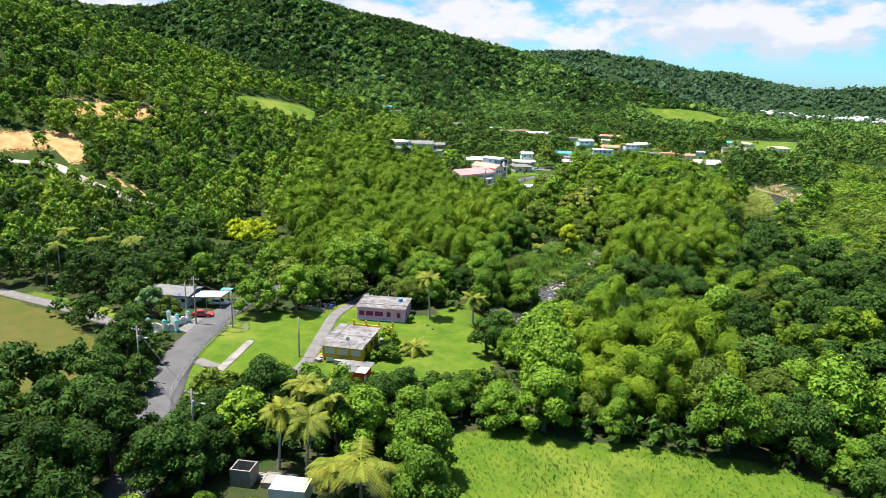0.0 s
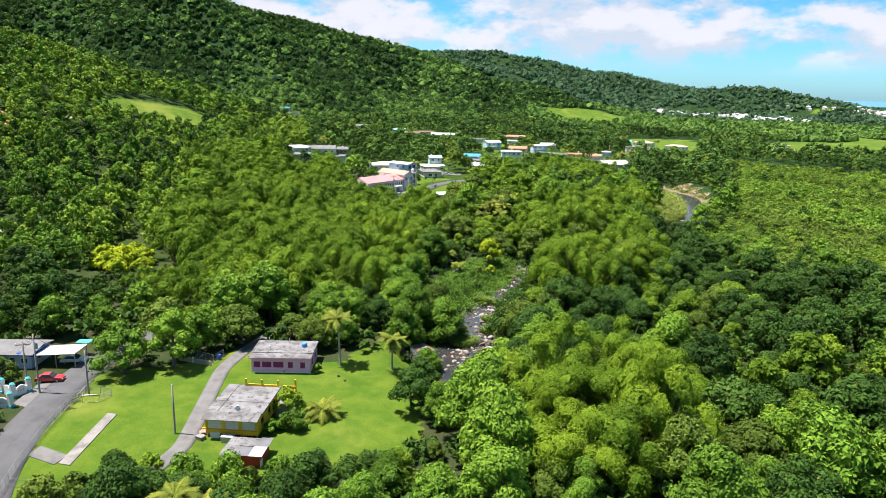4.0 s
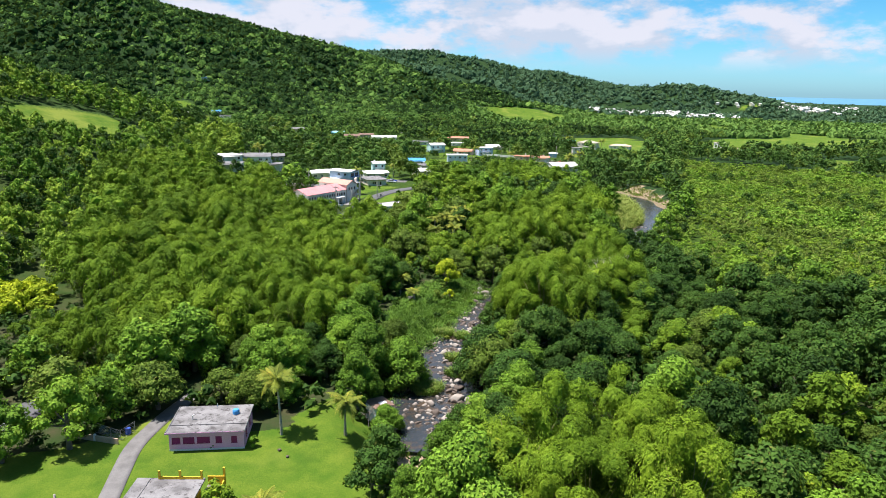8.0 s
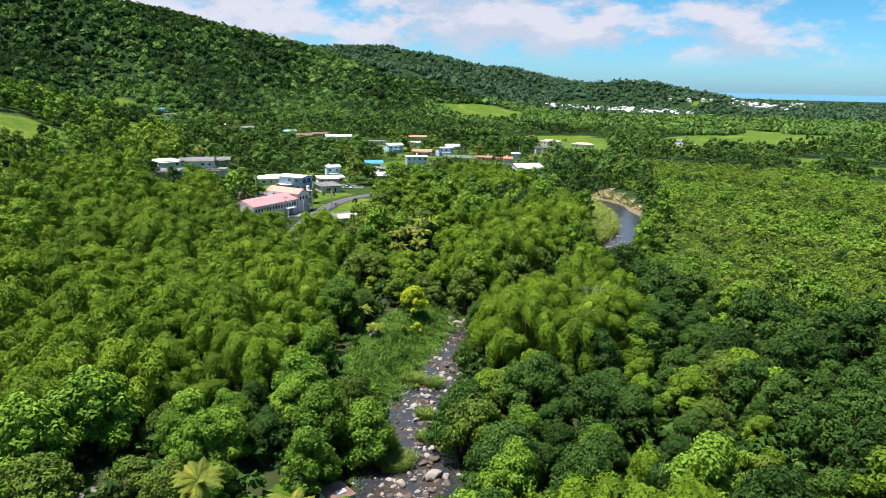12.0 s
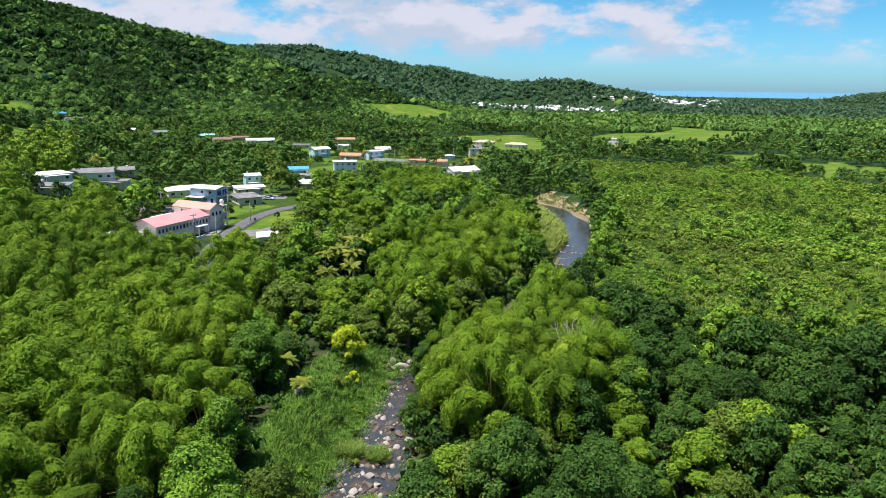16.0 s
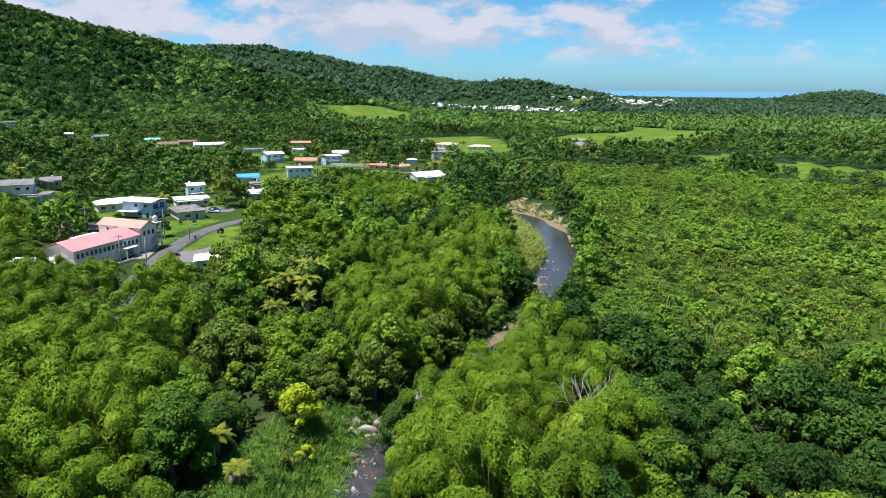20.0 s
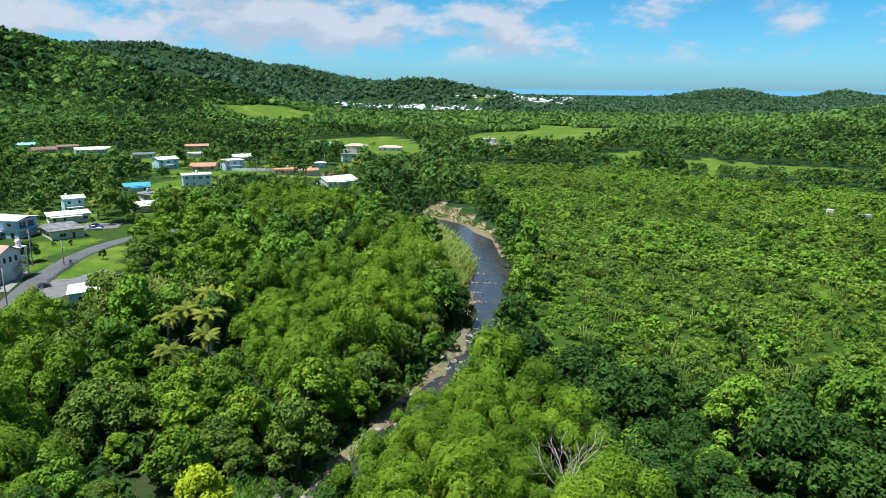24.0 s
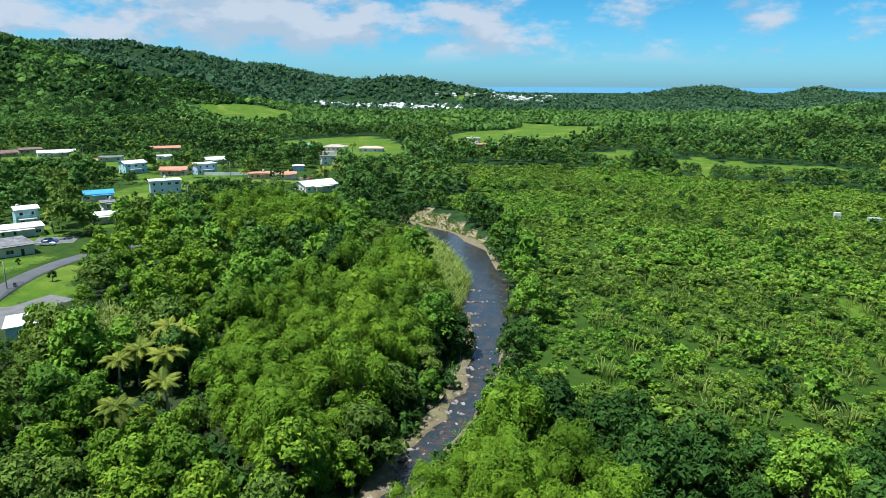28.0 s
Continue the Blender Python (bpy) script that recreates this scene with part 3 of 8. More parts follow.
def ribbon(name, line, width, lift, material, n=60, crown=0.0):
    """A strip that lies on the ground along a line."""
    q = line_at(line, n)
    d = np.gradient(q[:, :2], axis=0)
    d /= np.linalg.norm(d, axis=1)[:, None]
    side = np.stack([-d[:, 1], d[:, 0]], 1)
    w = q[:, 2] if q.shape[1] > 2 else np.full(n, width)
    cols = np.linspace(-0.5, 0.5, 5)
    P = q[:, None, :2] + side[:, None] * (cols[None, :, None] * w[:, None, None])
    z = height(P[..., 0], P[..., 1]).max(1, keepdims=True) * 0.6 + height(P[..., 0], P[..., 1]) * 0.4 + lift + crown * (0.25 - cols ** 2)
    V = np.concatenate([P, z[..., None]], -1)
    low = V[:, [0, 4]].copy()
    low[..., 2] -= 0.5
    i = np.arange(n * 5).reshape(n, 5)
    F = np.stack([i[:-1, :-1], i[:-1, 1:], i[1:, 1:], i[1:, :-1]], -1).reshape(-1, 4)
    j = n * 5 + np.arange(n * 2).reshape(n, 2)
    E1 = np.stack([i[:-1, 0], i[1:, 0], j[1:, 0], j[:-1, 0]], -1)
    E2 = np.stack([i[:-1, 4], j[:-1, 1], j[1:, 1], i[1:, 4]], -1)
    return new(name, build_mesh(name, np.concatenate([V.reshape(-1, 3), low.reshape(-1, 3)]), np.concatenate([F, E1, E2]), [material], flat=False))


tagged(ribbon("road_main", ROAD_A, 6.2, 0.10, ASPHALT, 80, 0.3), "worn grey asphalt country road curving between lawns", "road", kind="structure")
tagged(ribbon("road_side", PATH_A, 3.4, 0.08, DRIVE, 50), "narrow pale lane beside the mown field", "road", kind="structure")
tagged(ribbon("road_drive", DRIVE_A, 2.7, 0.08, DRIVE, 60), "grey concrete drive across the lawn", "road", kind="structure")
tagged(ribbon("road_village", ROAD_B, 6.0, 0.10, ASPHALT, 70, 0.3), "grey asphalt village street", "road", kind="structure")
tagged(ribbon("road_hill", ROAD_HILL, 4.4, 0.5, LIME_ROAD, 60), "white gravel track cut into the orange hillside", "road", kind="structure")
tagged(ribbon("road_far", ROAD_C, 7.0, 0.15, ASPHALT, 40), "distant asphalt road between fields", "road", kind="structure")

tagged(ribbon("road_upper", [(-329, 150), (-327, 158), (-321, 162), (-313, 156)], 5.0, 0.5, LIME_ROAD, 30), "white gravel turning place on the hillside", "road", kind="structure")

# the river: one sheet of water along its bed
rq = RIVER_LINE[:86]
rd = np.gradient(rq[:, :2], axis=0)
rd /= np.linalg.norm(rd, axis=1)[:, None]
rside = np.stack([-rd[:, 1], rd[:, 0]], 1)
rcols = np.linspace(-1, 1, 9)
RP = rq[:, None, :2] + rside[:, None] * (rcols[None, :, None] * (rq[:, 2, None, None] * 0.75 + 0.5))
RZ = np.repeat(water_level(rq[:, 1])[:, None], 9, 1)
ri = np.arange(RZ.size).reshape(RZ.shape)
RF = np.stack([ri[:-1, :-1], ri[:-1, 1:], ri[1:, 1:], ri[1:, :-1]], -1).reshape(-1, 4)
tagged(new("water", build_mesh("water", np.concatenate([RP, RZ[..., None]], -1).reshape(-1, 3), RF, [WATER], flat=False)), "shallow brown river over stones with small riffles", "river", kind="structure")


# -- gravel along the water --
def gravel_bar(name, lo, hi, side, reach, width, seed, label):
    """A strip of gravel along one bank, ragged at both edges."""
    g = np.random.default_rng(seed)
    k = np.where((rq[:, 1] > lo) & (rq[:, 1] < hi) & (np.arange(len(rq)) < 82))[0]
    u = np.linspace(k[0], k[-1], len(k) * 3)
    i = np.arange(len(rq))
    c, sd = [np.stack([np.interp(u, i, a[:, q]) for q in (0, 1)], 1) for a in (rq[:, :2], rside)]
    w = np.interp(u, i, rq[:, 2])
    fade = np.sin(np.linspace(0.08, np.pi - 0.08, len(u))) ** 0.5
    wide = width * fade * (0.55 + 0.45 * wav(u * 3, u * 2, 5, seed) + 0.06 * g.normal(size=len(u)))
    wide = np.maximum(wide, 0.12)
    cols = np.array([-0.25, 0.0, 0.4, 0.75, 1.0, 1.3])
    lift = np.array([-0.5, 0.02, 0.22, 0.34, 0.42, 0.1])
    P = c[:, None] + sd[:, None] * (side * (w * reach)[:, None] + side * (cols[None] - 0.75) * wide[:, None])[..., None] * 1.0
    z = water_level(c[:, 1])[:, None] + lift[None] * (0.8 + 0.3 * g.random((len(u), 6)))
    n = np.arange(len(u) * 6).reshape(len(u), 6)
    f = np.stack([n[:-1, :-1], n[:-1, 1:], n[1:, 1:], n[1:, :-1]], -1).reshape(-1, 4)
    ob = new(name, build_mesh(name, np.concatenate([P, z[..., None]], -1).reshape(-1, 3), f, [GRAVEL], flat=False))
    tagged(ob, label, "gravel bar", kind="structure")


gravel_bar("shore_west", 196, 300, 1.0, 0.62, 4.2, 2, "tan gravel strip along the river's bank")
gravel_bar("shore_east", 205, 285, -1.0, 0.70, 1.6, 5, "narrow stony strip along the river's bank")
gravel_bar("shore_bend", 330, 425, -1.0, 0.64, 4.6, 7, "wide sandy gravel bar inside the river bend")
gravel_bar("shore_upper", 300, 360, 1.0, 0.66, 2.6, 9, "narrow gravel strip below the cane")

# ---- plants ----
rng = np.random.default_rng(7)


def icosphere(sub):
    p = (1 + 5 ** 0.5) / 2
    v = np.array([(-1, p, 0), (1, p, 0), (-1, -p, 0), (1, -p, 0), (0, -1, p), (0, 1, p), (0, -1, -p), (0, 1, -p), (p, 0, -1), (p, 0, 1), (-p, 0, -1), (-p, 0, 1)], float)
    f = [(0, 11, 5), (0, 5, 1), (0, 1, 7), (0, 7, 10), (0, 10, 11), (1, 5, 9), (5, 11, 4), (11, 10, 2), (10, 7, 6), (7, 1, 8), (3, 9, 4), (3, 4, 2), (3, 2, 6), (3, 6, 8), (3, 8, 9), (4, 9, 5), (2, 4, 11), (6, 2, 10), (8, 6, 7), (9, 8, 1)]
    v = [tuple(x / np.linalg.norm(x)) for x in v]
    for _ in range(sub):
        cut, g = {}, []

        def half(a, b):
            k = (min(a, b), max(a, b))
            if k not in cut:
                m = np.array(v[a]) + np.array(v[b])
                v.append(tuple(m / np.linalg.norm(m)))
                cut[k] = len(v) - 1
            return cut[k]
        for a, b, c in f:
            ab, bc, ca = half(a, b), half(b, c), half(c, a)
            g += [(a, ab, ca), (b, bc, ab), (c, ca, bc), (ab, bc, ca)]
        f = g
    return np.array(v), np.array(f)


ICO = [icosphere(k) for k in range(3)]


def unit(a):
    return a / (np.linalg.norm(a, axis=-1, keepdims=True) + 1e-9)


def leaves(p, n, d, length, width):
    """Single pointed leaves at p, facing n, pointing along d."""
    n = unit(n)
    d = unit(d - n * (d * n).sum(1, keepdims=True))
    s = np.cross(n, d)
    L, W = np.asarray(length).reshape(-1, 1), np.asarray(width).reshape(-1, 1)
    v = np.stack([p - d * L * 0.4 - s * W * 0.5, p - d * L * 0.4 + s * W * 0.5, p + d * L * 0.6 - n * L * 0.12], 1).reshape(-1, 3)
    return v, np.arange(len(p) * 3).reshape(-1, 3)


def merge(pieces):
    vs, fs, k = [], [], 0
    for v, f in pieces:
        vs.append(v)
        fs.append(f + k)
        k += len(v)
    return np.concatenate(vs), np.concatenate(fs)


def lobes_tree(seed, R, low, top, n_lobe, n_card, size, sub, spread_out=0.62, rough=0.12, aspect=1.4, core=0.66, cores=99):
    """A crown of uneven lobes clothed in leaf sprays; gaps stay between the lobes."""
    g = np.random.default_rng(seed)
    cen, rad = [], []
    for k in range(n_lobe):
        a = 2.4 * k + g.uniform(-0.5, 0.5)
        u = ((k + 0.6) / n_lobe) ** 0.55
        r = R * g.uniform(0.20, 0.38) * (1.12 - 0.3 * u)
        z = low + (top - low) * (0.92 - 0.62 * u ** 1.8) - r * 0.55 + g.uniform(-0.08, 0.08) * (top - low)
        cen.append((math.cos(a) * R * spread_out * u * 1.12, math.sin(a) * R * spread_out * u * 1.12, z))
        rad.append(r)
    cen, rad = np.array(cen), np.array(rad)
    out = []
    iv, jf = ICO[sub]
    for c, r in list(zip(cen, rad))[:cores]:
        bump = 1 + rough * g.normal(size=len(iv))
        out.append((c + iv * (r * core * bump)[:, None] * np.array([1, 1, 0.82]), jf))
    if n_card:
        pick = g.choice(n_lobe, n_card * 2, p=rad ** 2 / (rad ** 2).sum())
        d = unit(g.normal(size=(n_card * 2, 3)) + np.array([0, 0, 0.45]))
        p = cen[pick] + d * (rad[pick] * g.uniform(0.76, 1.1, n_card * 2))[:, None] * np.array([1, 1, 0.84])
        deep = np.zeros(len(p), bool)
        for c, r in zip(cen, rad):
            deep |= np.linalg.norm((p - c) / np.array([1, 1, 0.84]), axis=1) < r * 0.74
        keep = np.where(~deep)[0][:n_card]
        p, d = p[keep], d[keep]
        n = d + 0.42 * g.normal(size=d.shape) + np.array([0, 0, 0.2])
        hang = unit(d * 0.7 + g.normal(size=d.shape) * 0.8 + np.array([0, 0, -0.5]))
        s = size * g.uniform(0.65, 1.4, len(p))
        out.append(leaves(p, n, hang, s * aspect, s))
    return merge(out)


def bamboo_crown(seed, R, top, n_plume, per, size, sub):
    """Feathery domed heads that lean outwards and hang over at the rim, with dark gaps between them."""
    g = np.random.default_rng(seed)
    out, tips = [], []
    iv, jf = ICO[sub]
    for k in range(n_plume):
        a = 2.4 * k + g.uniform(-0.5, 0.5)
        u = ((k + 0.5) / n_plume) ** 0.6
        rho = R * u * g.uniform(0.85, 1.1)
        turn = a + g.uniform(-0.7, 0.7)
        outw = np.array([math.cos(turn), math.sin(turn), 0])
        h = top * (1 - 0.5 * u ** 2) * g.uniform(0.6, 1.12)
        c = np.array([math.cos(a) * rho, math.sin(a) * rho, h])
        up = unit(np.array([0, 0, 1.0]) + outw * g.uniform(0.3, 0.9) * (0.3 + u))
        ra = R * g.uniform(0.22, 0.33)
        ln = ra * g.uniform(1.15, 1.75)
        dp = ra * g.uniform(0.75, 1.05)
        s1 = unit(np.cross(up, outw))
        s2 = np.cross(s1, up)

        def place(q):
            t = np.where(q[:, 2:3] > 0, q[:, 2:3], q[:, 2:3] * 0.8)
            flat = s1 * q[:, 0:1] * ra + s2 * q[:, 1:2] * ln
            rim = (q[:, 0:1] ** 2 + q[:, 1:2] ** 2)
            return c + flat + up * t * dp - np.array([0, 0, 0.45]) * rim * ra - np.array([0, 0, 0.55]) * np.maximum(q[:, 1:2], 0) ** 2 * ln
        out.append((place(iv * (0.55 + 0.10 * g.normal(size=(len(iv), 1)))), jf))
        q = g.normal(size=(per, 3))
        q[:, 2] = np.abs(q[:, 2]) * 1.0 - 0.3
        q = unit(q)
        # uneven tufts on the dome
        tuft = unit(g.normal(size=(26, 3)) + np.array([0, 0, 0.5]))
        near = (q @ tuft.T).max(1)
        r = 0.84 + 0.2 * smooth(0.86, 1.0, near) + 0.05 * g.normal(size=per)
        p = place(q * r[:, None])
        nrm = unit(s1 * q[:, 0:1] / ra + s2 * q[:, 1:2] / ln + up * q[:, 2:3] / dp)
        flow = s1 * q[:, 0:1] + s2 * q[:, 1:2]
        hang = unit(flow * 0.5 + np.array([0, 0, -0.25]) + 0.8 * g.normal(size=p.shape))
        s = size * g.uniform(0.6, 1.4, per)
        out.append(leaves(p, nrm + 0.26 * g.normal(size=p.shape), hang, s * 1.6, s * 0.66))
        # fine sprays that stand out of the head
        few = max(2, per // 22)
        e = unit(g.normal(size=(few, 3)) * np.array([1, 1, 0.7]) + np.array([0, 0, 0.35]))
        out.append(leaves(place(e * g.uniform(1.02, 1.3, (few, 1))), e + 0.3 * g.normal(size=e.shape), unit(e + np.array([0, 0, -0.3])), np.full(few, size * 2.0), np.full(few, size * 0.5)))
        tips.append(c)
    return merge(out), np.array(tips)


def tube(points, radii, sides=6):
    P = np.asarray(points, float)
    T = unit(np.gradient(P, axis=0))
    up = np.array([0.31, 0.17, 0.93]) if abs(T[0, 2]) < 0.9 else np.array([1.0, 0.2, 0.0])
    s1 = unit(np.cross(T, up))
    s2 = np.cross(T, s1)
    a = np.arange(sides) * 2 * np.pi / sides
    ring = P[:, None] + (s1[:, None] * np.cos(a)[None, :, None] + s2[:, None] * np.sin(a)[None, :, None]) * np.asarray(radii)[:, None, None]
    i = np.arange(len(P) * sides).reshape(len(P), sides)
    j = np.roll(i, -1, 1)
    q = np.stack([i[:-1], j[:-1], j[1:], i[1:]], -1).reshape(-1, 4)
    tri = np.concatenate([q[:, [0, 1, 2]], q[:, [0, 2, 3]]])
    cap = np.stack([np.full(sides - 2, i[-1, 0]), i[-1, 1:-1], i[-1, 2:]], 1)
    return ring.reshape(-1, 3), np.concatenate([tri, cap])


def trunk_arrays(seed, R, low, top, r0=0.32, limbs=5):
    g = np.random.default_rng(seed)
    h = low + (top - low) * 0.45
    lean = g.uniform(-0.5, 0.5, 2)
    stem = [(0, 0, -0.4), (lean[0] * .2, lean[1] * .2, h * 0.35), (lean[0] * .6, lean[1] * .6, h * 0.7), (lean[0], lean[1], h)]
    out = [tube(stem, [r0 * 1.35, r0, r0 * 0.8, r0 * 0.55], 7)]
    for k in range(limbs):
        a = k * 2 * math.pi / limbs + g.uniform(-.4, .4)
        b0 = np.array([lean[0] * .6, lean[1] * .6, h * g.uniform(0.55, 0.8)])
        e = np.array([math.cos(a) * R * 0.55, math.sin(a) * R * 0.55, low + (top - low) * g.uniform(0.35, 0.65)])
        m = (b0 + e) / 2 + np.array([0, 0, -0.25])
        out.append(tube([b0, m, e], [r0 * 0.45, r0 * 0.3, r0 * 0.12], 5))
    return merge(out)


def culm_arrays(seed, tips, R):
    g = np.random.default_rng(seed)
    out = []
    for c in tips:
        b = np.array([c[0] * 0.22, c[1] * 0.22, -0.3]) + g.uniform(-.3, .3, 3) * np.array([1, 1, 0])
        m = b * 0.45 + c * 0.55 + np.array([-c[0] * 0.14, -c[1] * 0.14, 0.8])
        out.append(tube([b, b * .7 + m * .3, m, c], [0.07, 0.065, 0.05, 0.025], 4))
    return merge(out)


# -- where plants may stand --
HOUSE_SPOTS = []  # x, y, radius to keep clear; filled from the table of buildings


def cam_min(x, y):
    d = np.full(np.shape(x), 1e9)
    for t, e, *_ in PATH[::3]:
        d = np.minimum(d, np.hypot(x - e[0], y - e[1]))
    return d


def sight_distance(x, y, z, margin=0.25):
    """How near a spot comes to the camera while in view; 1e9 where it never does."""
    best = np.full(np.shape(x), 1e9)
    half = math.tan(cam.data.angle / 2)
    for t, e, g, r in PATH[::3]:
        f = unit(np.array(g) - np.array(e))
        s = unit(np.cross(f, [0, 0, 1]))
        u = np.cross(s, f)
        q = np.stack([x - e[0], y - e[1], z - e[2]], -1)
        d = q @ f
        ok = (d > 5) & (np.abs(q @ s) < d * half * (1 + margin)) & (np.abs(q @ u) < d * half * 0.5625 * (1 + margin) + 6)
        best = np.where(ok, np.minimum(best, np.linalg.norm(q, axis=-1)), best)
    return best


def in_sight(x, y, z, margin=0.25):
    return sight_distance(x, y, z, margin) < 1e8


def ground_at(x, y):
    """Height read off the ground sheet's grid."""
    i, j = np.clip(np.searchsorted(gx, x) - 1, 0, len(gx) - 2), np.clip(np.searchsorted(gy, y) - 1, 0, len(gy) - 2)
    u, v = (x - gx[i]) / (gx[i + 1] - gx[i]), (y - gy[j]) / (gy[j + 1] - gy[j])
    return (ZZ[j, i] * (1 - u) + ZZ[j, i + 1] * u) * (1 - v) + (ZZ[j + 1, i] * (1 - u) + ZZ[j + 1, i + 1] * u) * v


def unhidden(x, y, top):
    """Whether the lie of the land leaves a crown at x, y in view from somewhere on the way."""
    z = ground_at(x, y) + top
    seen = np.zeros(np.shape(x), bool)
    for ex, ey in ((-4.0, 13.0), (-50.0, 70.0), (-85.0, 132.0)):
        clear = np.ones(np.shape(x), bool)
        for s in np.linspace(0.3, 0.985, 30):
            clear &= ground_at(ex + (x - ex) * s, ey + (y - ey) * s) < 53.0 + (z - 53.0) * s + 3.0
        seen |= clear
    return seen


BAMBOO = [
    [(-285, 185), (-300, 215), (-258, 236), (-228, 246), (-205, 238), (-178, 222), (-150, 190), (-131, 158), (-119, 132), (-132, 108), (-150, 86), (-186, 100), (-218, 140)],
    [(-97, 224), (-82, 212), (-73, 188), (-75, 170), (-94, 160), (-99, 170), (-103, 190), (-101, 212)],
    [(-152, 262), (-140, 300), (-126, 318), (-118, 292), (-114, 255), (-115, 226), (-124, 207), (-137, 222)],
    [(-62, 105), (-48, 91), (-36, 97), (-38, 118), (-50, 134), (-58, 124)],
    [(-222, 372), (-192, 405), (-166, 368), (-160, 322), (-186, 318)],
]
SCRUB = [(-93, 232), (-58, 226), (-20, 236), (60, 280), (130, 420), (60, 520), (-60, 590), (-160, 560), (-128, 470), (-150, 440), (-112, 395), (-93, 335), (-92, 290)]
REEDS = [(-119, 150), (-111, 139), (-103, 150), (-107, 164), (-111, 176), (-113, 192), (-122, 195), (-128, 186), (-127, 170)]
CANES = [[(-112, 290), (-120, 300), (-134, 345), (-150, 385), (-140, 385), (-124, 355), (-112, 320)], [(-172, 236), (-186, 250), (-180, 262), (-164, 250)]]
WHITE_PATCH = [(-208, 104), (-190, 100), (-180, 112), (-192, 122), (-206, 118)]


def open_ground(x, y):
    m = any_in(x, y, [*GRASS, BROWN, *CUTS, REEDS, *CANES, WHITE_PATCH, BAR])
    for line, w in ((ROAD_A, np.where(y < 40, 3.2, 4.6)), (PATH_A, 3.2), (DRIVE_A, 2.6), (ROAD_B, 5.5), (ROAD_HILL, 6.5), (ROAD_C, 6)):
        m |= near_line(x, y, line)[0] < w
    d, s = near_line(x, y, RIVER_LINE)
    m |= d < np.interp(s, np.linspace(0, 1, len(RIVER_LINE)), RIVER_LINE[:, 2]) * 0.55 + np.where(y > 280, 2.6, 1.6)
    for hx, hy, hr in HOUSE_SPOTS:
        m |= np.hypot(x - hx, y - hy) < hr
    return m


SIGHT = np.array([-60.0, 85.0])


def free_height(x, y):
    """How high a plant may grow without hiding a house behind it."""
    h = np.full(np.shape(x), 99.0)
    for rank, (hx, hy, w, drop, *eye) in enumerate(VIEWED):
        house = rank < HOUSES_SEEN
        f = np.array([hx, hy]) - (np.array(eye[0]) if eye else SIGHT)
        D = math.hypot(*f)
        f = f / D
        ahead = (hx - x) * f[0] + (hy - y) * f[1]
        side = np.abs((hx - x) * f[1] - (hy - y) * f[0])
        m = (ahead > -2) & (ahead < (max(85, D * 0.2) if house else 95)) & (side < w / 2 + (2.0 if eye else 0.5 if house else 0.0))
        h = np.where(m, np.minimum(h, (1.2 if eye else 1.8 if house else 3.4) + np.maximum(ahead, 0) * 50.0 / D * drop), h)
    return h


def scatter(x0, x1, y0, y1, step, seed):
    g = np.random.default_rng(seed)
    a, b = np.meshgrid(np.arange(x0, x1, step), np.arange(y0, y1, step * 0.87))
    a = a + (np.arange(a.shape[0]) % 2)[:, None] * step / 2
    x, y = (a + g.uniform(-.46, .46, a.shape) * step).ravel(), (b + g.uniform(-.46, .46, b.shape) * step).ravel()
    return x, y


def join_copies(name, templates, kind, x, y, scale, turn, mats, sink=0.0, label="", category="", squash=None, flat=True):
    """Many plants of a few shapes as one mesh."""
    vs, fs, ts, ms, k = [], [], [], [], 0
    z = ground_at(x, y) - sink
    g = np.random.default_rng(len(x))
    for i, (v, f) in enumerate(templates):
        sel = np.where(kind == i)[0]
        if not len(sel):
            continue
        c, s = np.cos(turn[sel]), np.sin(turn[sel])
        sc = scale[sel][:, None]
        sz = sc if squash is None else sc * squash[sel][:, None]
        X = (v[None, :, 0] * c[:, None] - v[None, :, 1] * s[:, None]) * sc + x[sel][:, None]
        Y = (v[None, :, 0] * s[:, None] + v[None, :, 1] * c[:, None]) * sc + y[sel][:, None]
        Z = v[None, :, 2] * sz + z[sel][:, None]
        vs.append(np.stack([X, Y, Z], -1).reshape(-1, 3))
        fs.append((f[None] + (np.arange(len(sel)) * len(v))[:, None, None]).reshape(-1, 3) + k)
        ts.append(np.repeat(g.random(len(sel)), len(v)))
        k += len(sel) * len(v)
    if not vs:
        return None
    ob = new(name, build_mesh(name, np.concatenate(vs), np.concatenate(fs), mats, np.concatenate(ts), flat))
    return tagged(ob, label, category, kind="stuff")


def plant_thing(name, parts, m, label, category, group):
    """A plant of its own: an empty at its foot with its parts."""
    e = new(name)
    e.empty_display_size = 0.5
    for pname, mesh, plabel in parts:
        c = new(pname, mesh)
        c.parent = e
        if plabel:
            c["label"] = plabel
        if pname == "stalk":
            c["kind"] = "stuff"
    e.matrix_basis = m
    return tagged(e, label, category, group)


def stand(x, y, turn, scale, squash=1.0, sink=0.1):
    z = float(height(np.array([x]), np.array([y]))[0]) - sink
    return Matrix.LocRotScale((x, y, z), Euler((0, 0, turn)), (scale, scale, scale * squash))

